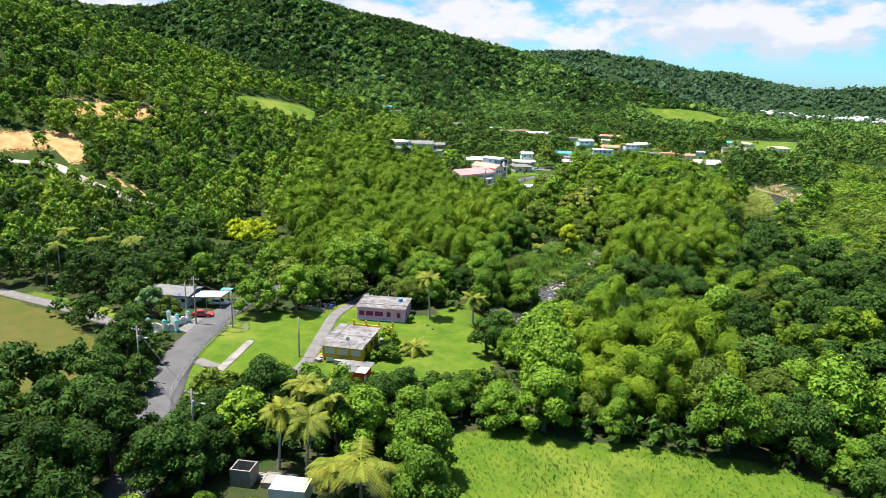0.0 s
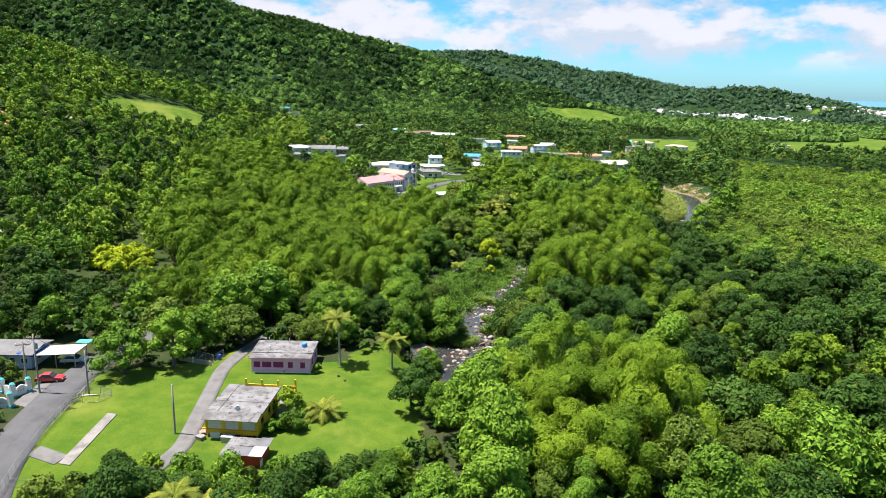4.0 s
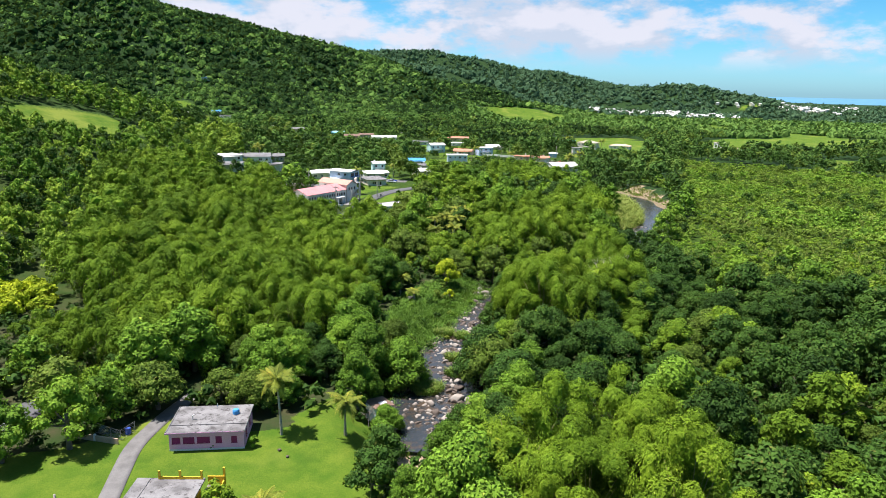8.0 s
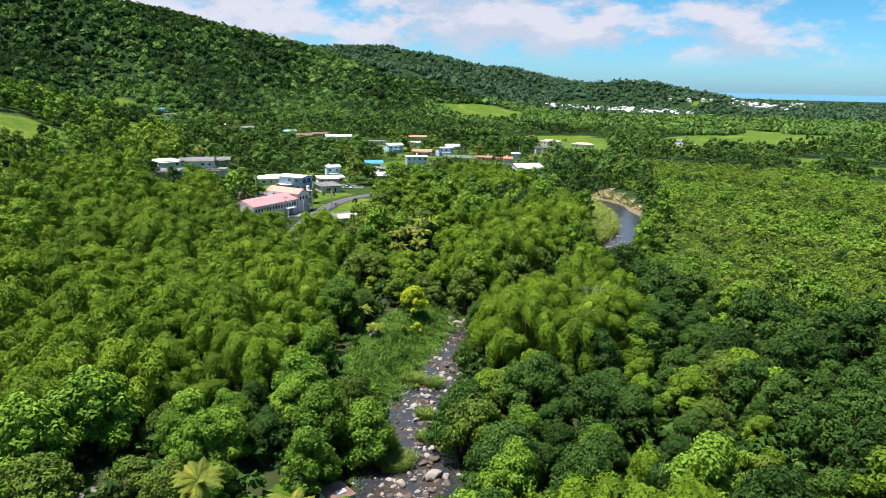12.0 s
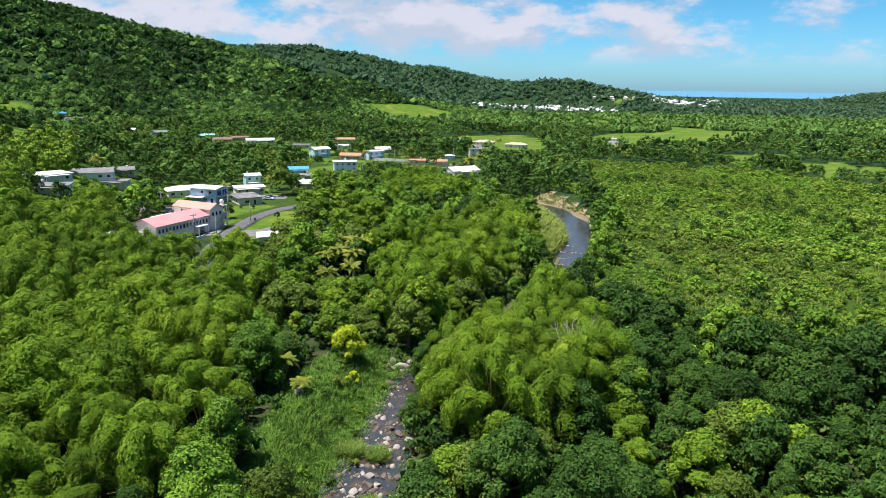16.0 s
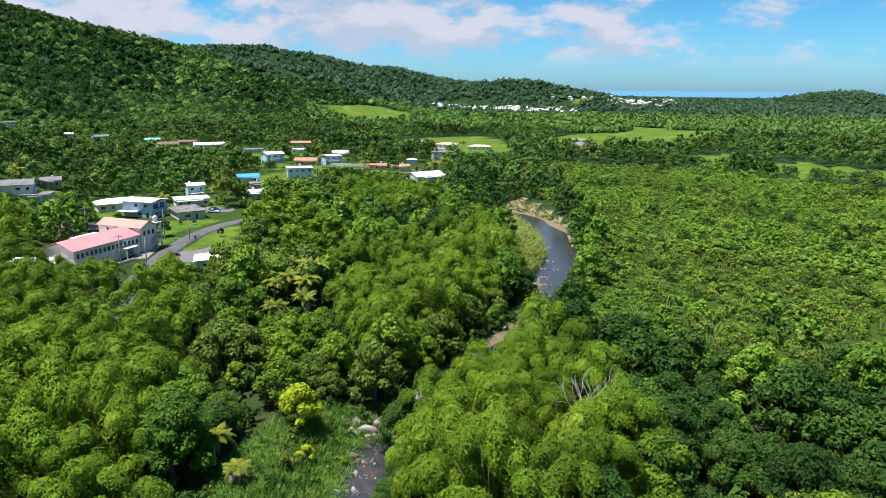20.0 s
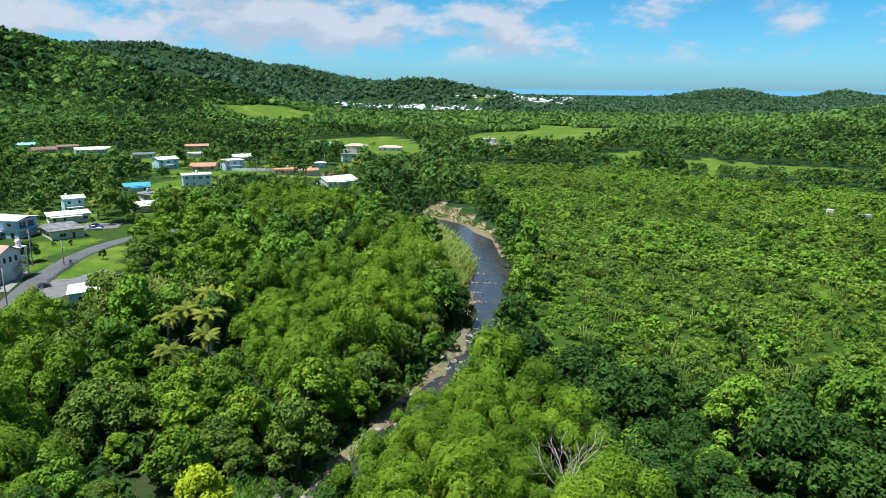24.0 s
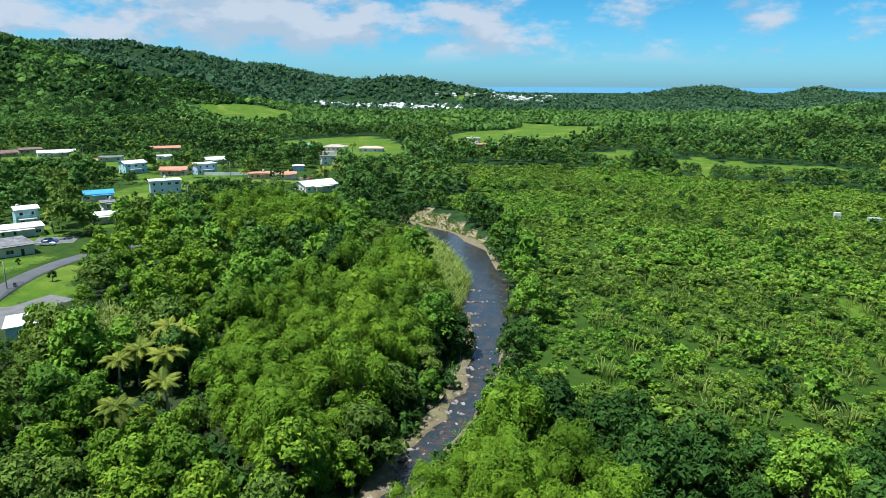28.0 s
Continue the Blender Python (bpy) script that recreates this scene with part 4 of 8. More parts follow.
# ---- buildings: where they stand ----
# x, y of the front's foot, width, depth, storeys, wall paint, roof, roof form, turn off the line of sight
VILLAGE = [
    (-479.7, 555.4, 16, 10, 1, "tan", "rust", "gable", 8), (-383.9, 540.3, 14, 9, 1, "white", "grey", "flat", -10), (-327, 480.9, 12, 9, 2, "aqua", "white", "gable", 25),
    (-396, 622.3, 22, 9, 1, "tan", "clay", "gable", 0), (-300, 478.8, 14, 9, 1, "peach", "clay", "gable", -12), (-286, 486, 11, 9, 2, "pale_blue", "white", "flat", 20),
    (-266, 415.7, 13, 8, 2, "pale_blue", "white", "flat", 6), (-281.8, 390.5, 12, 8, 1, "white", "blue", "gable", 4), (-307.6, 538.3, 13, 9, 1, "white", "white", "gable", 14),
    (-306.5, 694.6, 14, 9, 1, "white", "teal", "gable", 0), (-256.2, 622, 17, 11, 2, "cream", "cream", "hip", -18), (-240, 661.5, 19, 10, 1, "white", "tan", "hip", -10),
]
VILLAGE += [
    (-240.6, 511.9, 6.2, 5, 1, "pale_blue", "white", "hip", 0), (-207.2, 451.1, 18, 13, 1, "white", "white", "gable", 30), (-234, 544.1, 9, 8, 2, "white", "grey", "flat", 10),
    (-246, 473, 13, 7, 1, "peach", "clay", "flat", 5), (-232, 476, 9, 6, 1, "white", "clay", "gable", -8), (-269.5, 337.2, 7, 6, 2, "aqua", "white", "gable", 12), (-258, 321, 13, 9, 1, "white", "white", "flat", 8),
    (-176.2, 790.7, 13, 9, 2, "white", "cream", "flat", -12), (-160, 750, 14, 8, 1, "tan", "clay", "flat", 6), (-148, 742, 7, 6, 1, "white", "grey", "flat", -6),
    (-293, 249, 15, 11, 1, "white", "white", "flat", 20), (-278, 240, 12, 9, 1, "white", "grey", "flat", -14), (-307.6, 281.4, 16, 10, 1, "white", "grey", "gable", -8),
]
VILLAGE += [
    (-329.5, 315.7, 10, 8, 1, "tan", "grey", "gable", 0), (-299.1, 285.3, 9.5, 8, 1, "cream", "stained", "flat", -14), (-277, 302.9, 18, 10, 1, "cream", "white", "hip", 12),
    (-707.3, 536.1, 12, 8, 1, "white", "white", "gable", 0), (-667.6, 537.2, 20, 9, 1, "white", "white", "flat", 10), (-670.7, 560.6, 16, 9, 1, "white", "grey", "flat", -10),
    (-638.6, 560.8, 15, 9, 2, "white", "clay", "flat", 12), (-584.1, 585.2, 14, 9, 1, "white", "grey", "gable", 4), (-533.7, 595.9, 14, 9, 1, "teal", "aqua", "gable", -6),
    (-485, 585.6, 15, 8, 1, "tan", "rust", "gable", 8), (-445.2, 564.9, 24, 10, 1, "white", "white", "gable", 5), (-353, 555, 12, 8, 1, "white", "white", "flat", 5),
]
VILLAGE += [
    (-610, 572, 12, 8, 1, "cream", "white", "gable", -8), (-690, 560, 11, 8, 1, "white", "blue", "gable", 6), (-770, 610, 10, 7, 1, "white", "blue", "flat", 0),
    (-222, 219, 15, 8, 1, "white", "white", "gable", -30), (-246, 347, 10, 6, 1, "cream", "white", "gable", 10), (-262, 372, 7, 6, 1, "cream", "stained", "flat", 10),
]
HOUSE_SPOTS += [(x - 0.02 * d, y + 0.5 * d, max(w, d) * 0.56 + 3.2) for x, y, w, d, *_ in VILLAGE]
# what must be seen over the trees in front: x, y, width, share of the free height
VIEWED = [(x, y, w, 0.9 if y < 500 else 0.55) for x, y, w, *_ in VILLAGE if y > 230] + [(-292, 440, 50, 1.0), (-280, 470, 60, 1.0), (-290, 700, 70, 0.8), (-230, 620, 50, 0.8)]
HOUSES_SEEN = len(VIEWED)
VIEWED += [(-219, 240, 30, 0.75), (-222, 256, 14, 0.9), (-206, 252, 22, 0.8), (-192, 246, 10, 0.9), (-260, 294, 14, 1.0), (-240, 298, 16, 1.0), (-216, 275, 16, 1.0), (-215, 288, 14, 1.0), (-262, 405, 26, 0.9), (-268, 455, 40, 0.9)]
VIEWED += [(x, y, w, 0.9, (-4.0, 13.0)) for x, y, w in ((-79, 82, 14), (-72, 90, 14), (-83, 73, 14), (-90, 76, 14), (-90, 100, 26), (-104, 60, 22), (-97, 50, 8), (-106, 92, 16))]
VIEWED += [(-345, 212, 60, 0.9, (-10.0, 20.0)), (-400, 205, 50, 0.9, (-10.0, 20.0)), (-328, 110, 34, 0.9, (-4.0, 13.0)), (-320, 158, 24, 0.9, (-4.0, 13.0)), (-127, 54, 12, 0.9, (-4.0, 13.0)), (45, 625, 110, 0.9), (-110, 850, 130, 0.9), (-45, 690, 50, 0.9), (-193, 109, 26, 0.7, (-18.0, 26.0)), (-275, 72, 40, 0.6, (-4.0, 13.0))]
VIEWED += [(-64, 43, 14, 0.9, (3.0, 8.0)), (-66, 49, 20, 0.7, (3.0, 8.0)), (-56, 48, 10, 0.7, (3.0, 8.0)), (-122.6, 184, 9, 0.8, (-50.0, 66.0)), (-114, 187, 9, 0.9, (-58.0, 80.0)), (-128.6, 171, 5, 0.7, (-52.0, 70.0)), (-90, 134, 12, 1.0, (-28.0, 38.0)), (-101, 152, 9, 1.0, (-30.0, 40.0)), (-151, 233, 12, 1.0, (-78.0, 117.0)), (-104, 262, 8, 1.0, (-84.0, 130.0)), (-106, 232, 6, 1.0, (-82.0, 126.0)), (-107.5, 219, 8, 1.0, (-84.0, 132.0)), (-109, 209, 8, 1.0, (-86.0, 137.0)), (-110, 200, 7, 1.0, (-86.0, 137.0))]
HOUSE_SPOTS += [(-107.4, 95.3, 8.5), (-95, 78, 10.5), (-84.5, 71, 4), (-94, 119, 3.5), (-228, 243, 15), (-228, 257, 15), (-222, 236, 12), (-212, 240, 10), (-200, 250, 16), (-190, 246, 11), (-260, 298, 12), (-246, 303, 13),
                (-140, 66, 12), (-130, 58, 8), (-66, 42, 6), (-62, 44, 5), (-205, 262, 10), (-196, 232, 8), (-232, 282, 10), (-240, 312, 8)]

# mown yards round the village houses
yards = any_in(XX, YY, GRASS) | (far_field(XX, YY) & (ZZ < 13))
for x, y, w, d, *_ in VILLAGE:
    az = math.atan2(x + 60, y - 85)
    cx, cy = x - math.sin(az) * 3, y - math.cos(az) * 3
    yards |= np.hypot(XX - cx, YY - cy) < w * 0.55 + 3.5 + 3 * wav(XX, YY, 9, w)
ground_mesh.attributes["lawn"].data.foreach_set("value", yards.astype(np.float32).ravel())

# ---- the woods ----
KINDS = {  # material, crown radius, foot of the crown, top, lobes, label
    "broad": (LEAF, 5.2, 0.6, 11.0, 27, "tall broadleaf tree with a rounded mid-green crown"),
    "dark": (LEAF_DARK, 5.4, 0.5, 10.5, 25, "dense dark-green broadleaf tree with a domed crown"),
    "olive": (LEAF_OLIVE, 5.6, 1.3, 9.2, 22, "spreading olive-green tree with a flat layered crown"),
    "fresh": (LEAF_FRESH, 4.4, 0.6, 10.0, 19, "bright fresh-green tree with an open crown"),
}
LODS = [(5200, 0.27, 1), (2500, 0.37, 0), (480, 0.62, 0), (170, 0.85, 0), (56, 1.2, 0), (1100, 0.42, 0), (250, 0.66, 0)]


def kind_crown(kind, lod, v):
    mat, R, low, top, lobes, _ = KINDS[kind]
    n, size, sub = LODS[lod]
    lobes = lobes if lod < 2 else (20 if lod == 5 else 14 if lod == 6 else 18 if lod == 2 else 11 if lod == 3 else 5)
    return lobes_tree(100 * v + len(kind) + 7, R, low, top, lobes, n, size, sub, cores=(99, 99, 9, 5, 3, 12, 6)[lod])


crown_mesh, trunk_mesh = {}, {}
for kd, (mat, R, low, top, lobes, _) in KINDS.items():
    for v in range(3):
        trunk_mesh[kd, v] = build_mesh("trunk", *trunk_arrays(v * 7 + len(kd), R, low, top), [BARK], flat=False)
        for lod in (0, 1):
            crown_mesh[kd, lod, v] = build_mesh("crown", *kind_crown(kd, lod, v), [mat])
stuff_templates = {(kd, lod): [kind_crown(kd, lod, v) for v in range(3)] for kd in KINDS for lod in (2, 3, 4, 5, 6)}

bam_mesh, bam_low = {}, {}
for v in range(4):
    for lod, (per, size, sub) in enumerate([(1000, 0.21, 1), (460, 0.31, 0)]):
        arr, tips = bamboo_crown(40 + v, 6.0, 12.0, 13, per, size, sub)
        bam_mesh[lod, v] = build_mesh("bamboo_crown", *arr, [LEAF_BAMBOO])
    bam_mesh["culm", v] = build_mesh("stalk", *culm_arrays(v, tips, 6.0), [CULM], flat=False)
for lod, (n_pl, per, size, sub) in {2: (13, 130, 0.46, 0)}.items():
    bam_low[lod] = [bamboo_crown(60 + v, 6.0, 11.5, n_pl, per, size, sub)[0] for v in range(3)]

# -- bamboo --
bx, by = scatter(-330, 20, 60, 420, 7.3, 3)
sel = any_in(bx, by, BAMBOO) & ~open_ground(bx, by)
bx, by = bx[sel], by[sel]
bz = height(bx, by)
sel = in_sight(bx, by, bz + 8)
bx, by = bx[sel], by[sel]
bd = sight_distance(bx, by, height(bx, by) + 8)
bs = np.minimum(rng.uniform(0.68, 1.12, len(bx)), free_height(bx, by) / 12.5)
ok = bs > 0.3
bx, by, bd, bs = bx[ok], by[ok], bd[ok], bs[ok]
order = np.argsort(bd)
for rank, k in enumerate(order[:300]):
    v = int(rng.integers(4))
    lod = 0 if bd[k] < 94 else 1
    s = bs[k]
    plant_thing("bamboo_clump", [("crown", bam_mesh[lod, v], ""), ("stalk", bam_mesh["culm", v], "thin arching bamboo stems")],
                stand(bx[k], by[k], rng.uniform(0, 6.28), s, rng.uniform(0.85, 1.2)), "clump of arching bamboo with feathery yellow-green plumes", "bamboo", "bamboo of the river woods")
rest = order[300:]
join_copies("far_bamboo", bam_low[2], rng.integers(0, 3, len(rest)), bx[rest], by[rest], bs[rest], rng.uniform(0, 6.28, len(rest)), [LEAF_BAMBOO],
            label="thicket of feathery bamboo on the valley side", category="bamboo")


def density_kind(x, y, g):
    """Which kind of tree grows where, in patches."""
    w = wav(x, y, 26, 5) * 0.6 + wav(x, y, 60, 9) * 0.4 + g.normal(size=np.shape(x)) * 0.22
    return np.where(w < -0.22, 1, np.where(w < 0.16, 0, np.where(w < 0.36, 2, 3)))


NAMES = list(KINDS)
# -- the nearest woods: every tree a thing --
fx, fy = scatter(-300, 40, -5, 420, 7.0, 11)
sel = ~open_ground(fx, fy) & ~any_in(fx, fy, BAMBOO) & ~inside(fx, fy, SCRUB)
fx, fy = fx[sel], fy[sel]
fd = sight_distance(fx, fy, height(fx, fy) + 7)
sel = (fd < 1e8) & (polar(fx, fy)[1] < 330)
fx, fy, fd = fx[sel], fy[sel], fd[sel]
fs = np.minimum(0.6 + 0.75 * rng.random(len(fx)) ** 1.4, free_height(fx, fy) / 11.5)
ok = fs > 0.3
fx, fy, fd, fs = fx[ok], fy[ok], fd[ok], fs[ok]
fk = density_kind(fx, fy, rng)
# shade over these two areas put into leaf colour by forcing dark trees
fk = np.where((fx > -92) & (fy > 118) & (fy < 245) & (rng.random(len(fx)) < 0.55), 1, fk)
fk = np.where((fx < -66) & (fy < 60) & (rng.random(len(fx)) < 0.8), 1, fk)
slope = (polar(fx, fy)[1] > 178) & (polar(fx, fy)[0] < -50)
order = np.argsort(fd)
count = {k: 0 for k in NAMES}
left_over = []
for k in order:
    kd = NAMES[int(fk[k])]
    if sum(count.values()) >= 290 or slope[k]:
        left_over.append(k)
        continue
    count[kd] += 1
    v = int(rng.integers(3))
    lod = 0 if fd[k] < 84 else 1
    plant_thing("tree", [("crown", crown_mesh[kd, lod, v], ""), ("trunk", trunk_mesh[kd, v], "brown bark trunk and limbs")],
                stand(fx[k], fy[k], rng.uniform(0, 6.28), fs[k], rng.uniform(0.82, 1.08)), KINDS[kd][5], "tree", "trees of the valley woods")
left_over = np.array(left_over, int)
for i, kd in enumerate(NAMES):
    q = left_over[(fk[left_over] == i) & ~slope[left_over] & (fd[left_over] < 190)]
    join_copies("woods", stuff_templates[kd, 5], rng.integers(0, 3, len(q)), fx[q], fy[q], fs[q], rng.uniform(0, 6.28, len(q)), [KINDS[kd][0]],
                label="dense green woods of mixed broadleaf trees", category="woods")
    q = left_over[(fk[left_over] == i) & ~slope[left_over] & (fd[left_over] >= 190)]
    join_copies("woods", stuff_templates[kd, 3], rng.integers(0, 3, len(q)), fx[q], fy[q], fs[q], rng.uniform(0, 6.28, len(q)), [KINDS[kd][0]],
                label="dense green woods of mixed broadleaf trees", category="woods")

# -- the near hillside: smaller, yellower trees --
hx, hy = scatter(-560, -120, -60, 330, 4.7, 21)
hx, hy = hx + rng.normal(size=len(hx)) * 1.8, hy + rng.normal(size=len(hx)) * 1.8
hp, hd = polar(hx, hy)
sel = (hp < -50) & (hd > 178) & (hd < 520) & ~open_ground(hx, hy) & ~any_in(hx, hy, BAMBOO)
hx, hy = hx[sel], hy[sel]
sel = in_sight(hx, hy, height(hx, hy) + 5, 0.08) & unhidden(hx, hy, 7)
hx, hy = hx[sel], hy[sel]
ok = wav(hx, hy, 14, 3) + 0.4 * rng.normal(size=len(hx)) < 0.75
hx, hy = hx[ok], hy[ok]
hz = np.where(wav(hx, hy, 30, 6) + 0.5 * rng.normal(size=len(hx)) > 0.15, 0, np.where(rng.random(len(hx)) < 0.35, 2, 1))
for i, mat in enumerate((LEAF_HILL, LEAF, LEAF_DARK)):
    q = np.where(hz == i)[0]
    near = cam_min(hx[q], hy[q]) < 260
    for part_sel, lod in ((near, 6), (~near, 3)):
        s = q[part_sel]
        join_copies("hillside_woods", stuff_templates["fresh", lod], rng.integers(0, 3, len(s)), hx[s], hy[s], rng.uniform(0.5, 1.0, len(s)), rng.uniform(0, 6.28, len(s)), [mat],
                    label="young yellow-green trees on the hillside", category="woods", squash=rng.uniform(0.9, 1.3, len(s)))

# -- middle distance: village trees and woods beyond --
mx, my = scatter(-760, 260, 150, 1000, 8.4, 31)
mx, my = mx + rng.normal(size=len(mx)) * 2.6, my + rng.normal(size=len(mx)) * 2.6
mp, md = polar(mx, my)
village = inside(mx, my, [(-700, 480), (-330, 250), (-225, 250), (-190, 330), (-160, 470), (-150, 700), (-330, 720), (-650, 640)])
sel = (md > 330) & (md < 1000) & ((md < 620) | (height(mx, my) < 9)) & ~open_ground(mx, my) & ~any_in(mx, my, BAMBOO) & ~inside(mx, my, SCRUB) & ~((mp < -50) & (md < 520))
sel &= ~(village & (wav(mx, my, 19, 4) + 0.3 * wav(mx, my, 47, 2) > 0.55))
mx, my, md = mx[sel], my[sel], md[sel]
sel = in_sight(mx, my, height(mx, my) + 6, 0.08) & unhidden(mx, my, 10)
mx, my, md = mx[sel], my[sel], md[sel]
mk = density_kind(mx, my, rng)
ms = np.minimum(0.62 + 0.85 * rng.random(len(mx)) ** 1.5 + 0.2 * wav(mx, my, 40, 5), free_height(mx, my) / 11.0)
ok = ms > 0.2
mx, my, md, mk, ms = mx[ok], my[ok], md[ok], mk[ok], ms[ok]
for i, kd in enumerate(NAMES):
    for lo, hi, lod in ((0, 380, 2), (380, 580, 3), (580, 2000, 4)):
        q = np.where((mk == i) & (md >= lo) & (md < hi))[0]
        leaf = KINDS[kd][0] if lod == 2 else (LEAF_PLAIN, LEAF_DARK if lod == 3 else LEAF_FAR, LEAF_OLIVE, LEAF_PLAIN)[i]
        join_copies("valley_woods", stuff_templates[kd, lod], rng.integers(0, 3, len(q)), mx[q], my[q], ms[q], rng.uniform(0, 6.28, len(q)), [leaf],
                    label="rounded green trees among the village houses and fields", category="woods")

# -- far hills and plain: rounded crowns --
far_shapes, mid_shapes = [], []
for v in range(10):
    g = np.random.default_rng(80 + v)
    n, size = (13, 3.0) if v < 5 else (34, 1.7)
    iv, jf = ICO[0]
    b = iv * (0.86 + 0.2 * g.normal(size=(len(iv), 1))) * np.array([4.6, 4.6, 4.4])
    keep = iv[jf].mean(1)[:, 2] > -0.1
    d = unit(g.normal(size=(n, 3)) + np.array([0, 0, 0.5]))
    tips = leaves(d * g.uniform(0.85, 1.2, (n, 1)) * np.array([4.6, 4.6, 4.4]), d + 0.5 * g.normal(size=d.shape), g.normal(size=d.shape), np.full(n, size), np.full(n, size * 0.8))
    crown = merge([(b, jf[keep]), tips])
    (far_shapes if v < 5 else mid_shapes).append((crown[0] + np.array([0, 0, 2.0]), crown[1]))
for lo, hi, step, sc in ((560, 1000, 6.2, 0.98), (1000, 1650, 7.6, 1.2), (1650, 3700, 19, 2.1)):
    qx, qy = scatter(-2600, 1500, -300, 3700, step, int(lo))
    qx, qy = qx + rng.normal(size=len(qx)) * step * 0.5, qy + rng.normal(size=len(qy)) * step * 0.5
    qp, qd = polar(qx, qy)
    sel = (qd > lo) & (qd <= hi) & (qp > -84) & (qp < 32) & ~any_in(qx, qy, PASTURES)
    if lo == 560:
        sel &= (qd > 1000) | (height(qx, qy) > 8)
    qx, qy, qd, qp = qx[sel], qy[sel], qd[sel], qp[sel]
    qz = height(qx, qy)
    ok = in_sight(qx, qy, qz + 6, 0.05) & (qy < 3800) & unhidden(qx, qy, 8) & ~(far_field(qx, qy) & (qz < 13))
    if lo > 1000:
        ok &= (qz > 2) | (wav(qx, qy, 90, 4) > -0.05)
    qx, qy, qz = qx[ok], qy[ok], qz[ok]
    plain = (qz < 14) & (lo < 1500)
    mixed = wav(qx, qy, 75, 8) * 0.6 + wav(qx, qy, 190, 3) * 0.5 + 0.5 * rng.normal(size=len(qx))
    kind = np.where(plain, 2, np.where((mixed > 0.25) & (lo < 1600), 1, 0))
    for i, (nm, mat, lb) in enumerate((("hill_woods", LEAF_FAINT if lo > 1600 else LEAF_FAR, "wooded hills with cloud shadow and haze in their leaf colour"), ("hill_woods", LEAF_PLAIN, "lighter green trees on the wooded hills"),
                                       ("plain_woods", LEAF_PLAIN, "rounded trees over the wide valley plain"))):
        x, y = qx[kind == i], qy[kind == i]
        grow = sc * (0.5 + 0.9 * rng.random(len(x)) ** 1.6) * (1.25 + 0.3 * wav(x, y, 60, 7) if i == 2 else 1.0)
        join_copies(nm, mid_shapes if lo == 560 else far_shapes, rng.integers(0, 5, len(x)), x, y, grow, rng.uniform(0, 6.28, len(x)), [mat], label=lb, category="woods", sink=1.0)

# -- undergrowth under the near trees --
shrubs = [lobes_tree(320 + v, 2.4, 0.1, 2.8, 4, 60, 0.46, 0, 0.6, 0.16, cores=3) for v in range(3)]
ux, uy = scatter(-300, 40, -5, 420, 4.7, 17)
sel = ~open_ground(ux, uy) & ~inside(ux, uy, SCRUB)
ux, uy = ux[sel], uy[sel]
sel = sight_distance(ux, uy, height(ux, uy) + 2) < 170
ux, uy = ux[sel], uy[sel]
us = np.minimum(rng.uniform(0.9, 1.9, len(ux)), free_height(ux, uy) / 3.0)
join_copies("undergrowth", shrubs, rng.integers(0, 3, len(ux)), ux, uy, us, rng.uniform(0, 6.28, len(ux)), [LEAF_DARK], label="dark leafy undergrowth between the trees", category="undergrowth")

# -- low scrub, canes and reeds --
bush = [lobes_tree(300 + v, 2.3, 0.1, 2.9, 5, 130, 0.34, 0, 0.6, 0.16, cores=3) for v in range(3)]
bush_far = [lobes_tree(320 + v, 2.4, 0.1, 2.8, 4, 64, 0.48, 0, 0.6, 0.2, cores=2) for v in range(3)]
sx, sy = scatter(-170, 140, 220, 600, 3.0, 41)
sx, sy = sx + rng.normal(size=len(sx)) * 1.6, sy + rng.normal(size=len(sx)) * 1.6
sel = inside(sx, sy, SCRUB) & ~open_ground(sx, sy) & in_sight(sx, sy, height(sx, sy) + 2, 0.1)
sx, sy = sx[sel], sy[sel]
keep = wav(sx, sy, 9, 2) + 0.5 * rng.normal(size=len(sx)) > -1.1
sx, sy = sx[keep], sy[keep]
sd = cam_min(sx, sy)
tall = 1.2 * np.clip(0.8 + 0.45 * wav(sx, sy, 7, 3) + 0.3 * wav(sx, sy, 19, 8) + 0.2 * wav(sx, sy, 45, 8), 0.66, 1.9) * rng.uniform(0.75, 1.25, len(sx))
olive = wav(sx, sy, 33, 6) + 0.5 * rng.normal(size=len(sx))
for mat, cond in ((LEAF, olive < -0.35), (LEAF_SCRUB, (olive >= -0.35) & (olive < 0.42)), (LEAF_FRESH, (olive >= 0.42) & (olive < 0.62)), (LEAF_OLIVE, olive >= 0.62)):
    for far in (False, True):
        q = np.where(cond & ((sd > 190) == far))[0]
        join_copies("scrub", bush_far if far else bush, rng.integers(0, 3, len(q)), sx[q], sy[q], tall[q], rng.uniform(0, 6.28, len(q)), [mat], squash=np.full(len(q), 0.8),
                    label="low bright-green scrub and vines over the flood plain", category="scrub")


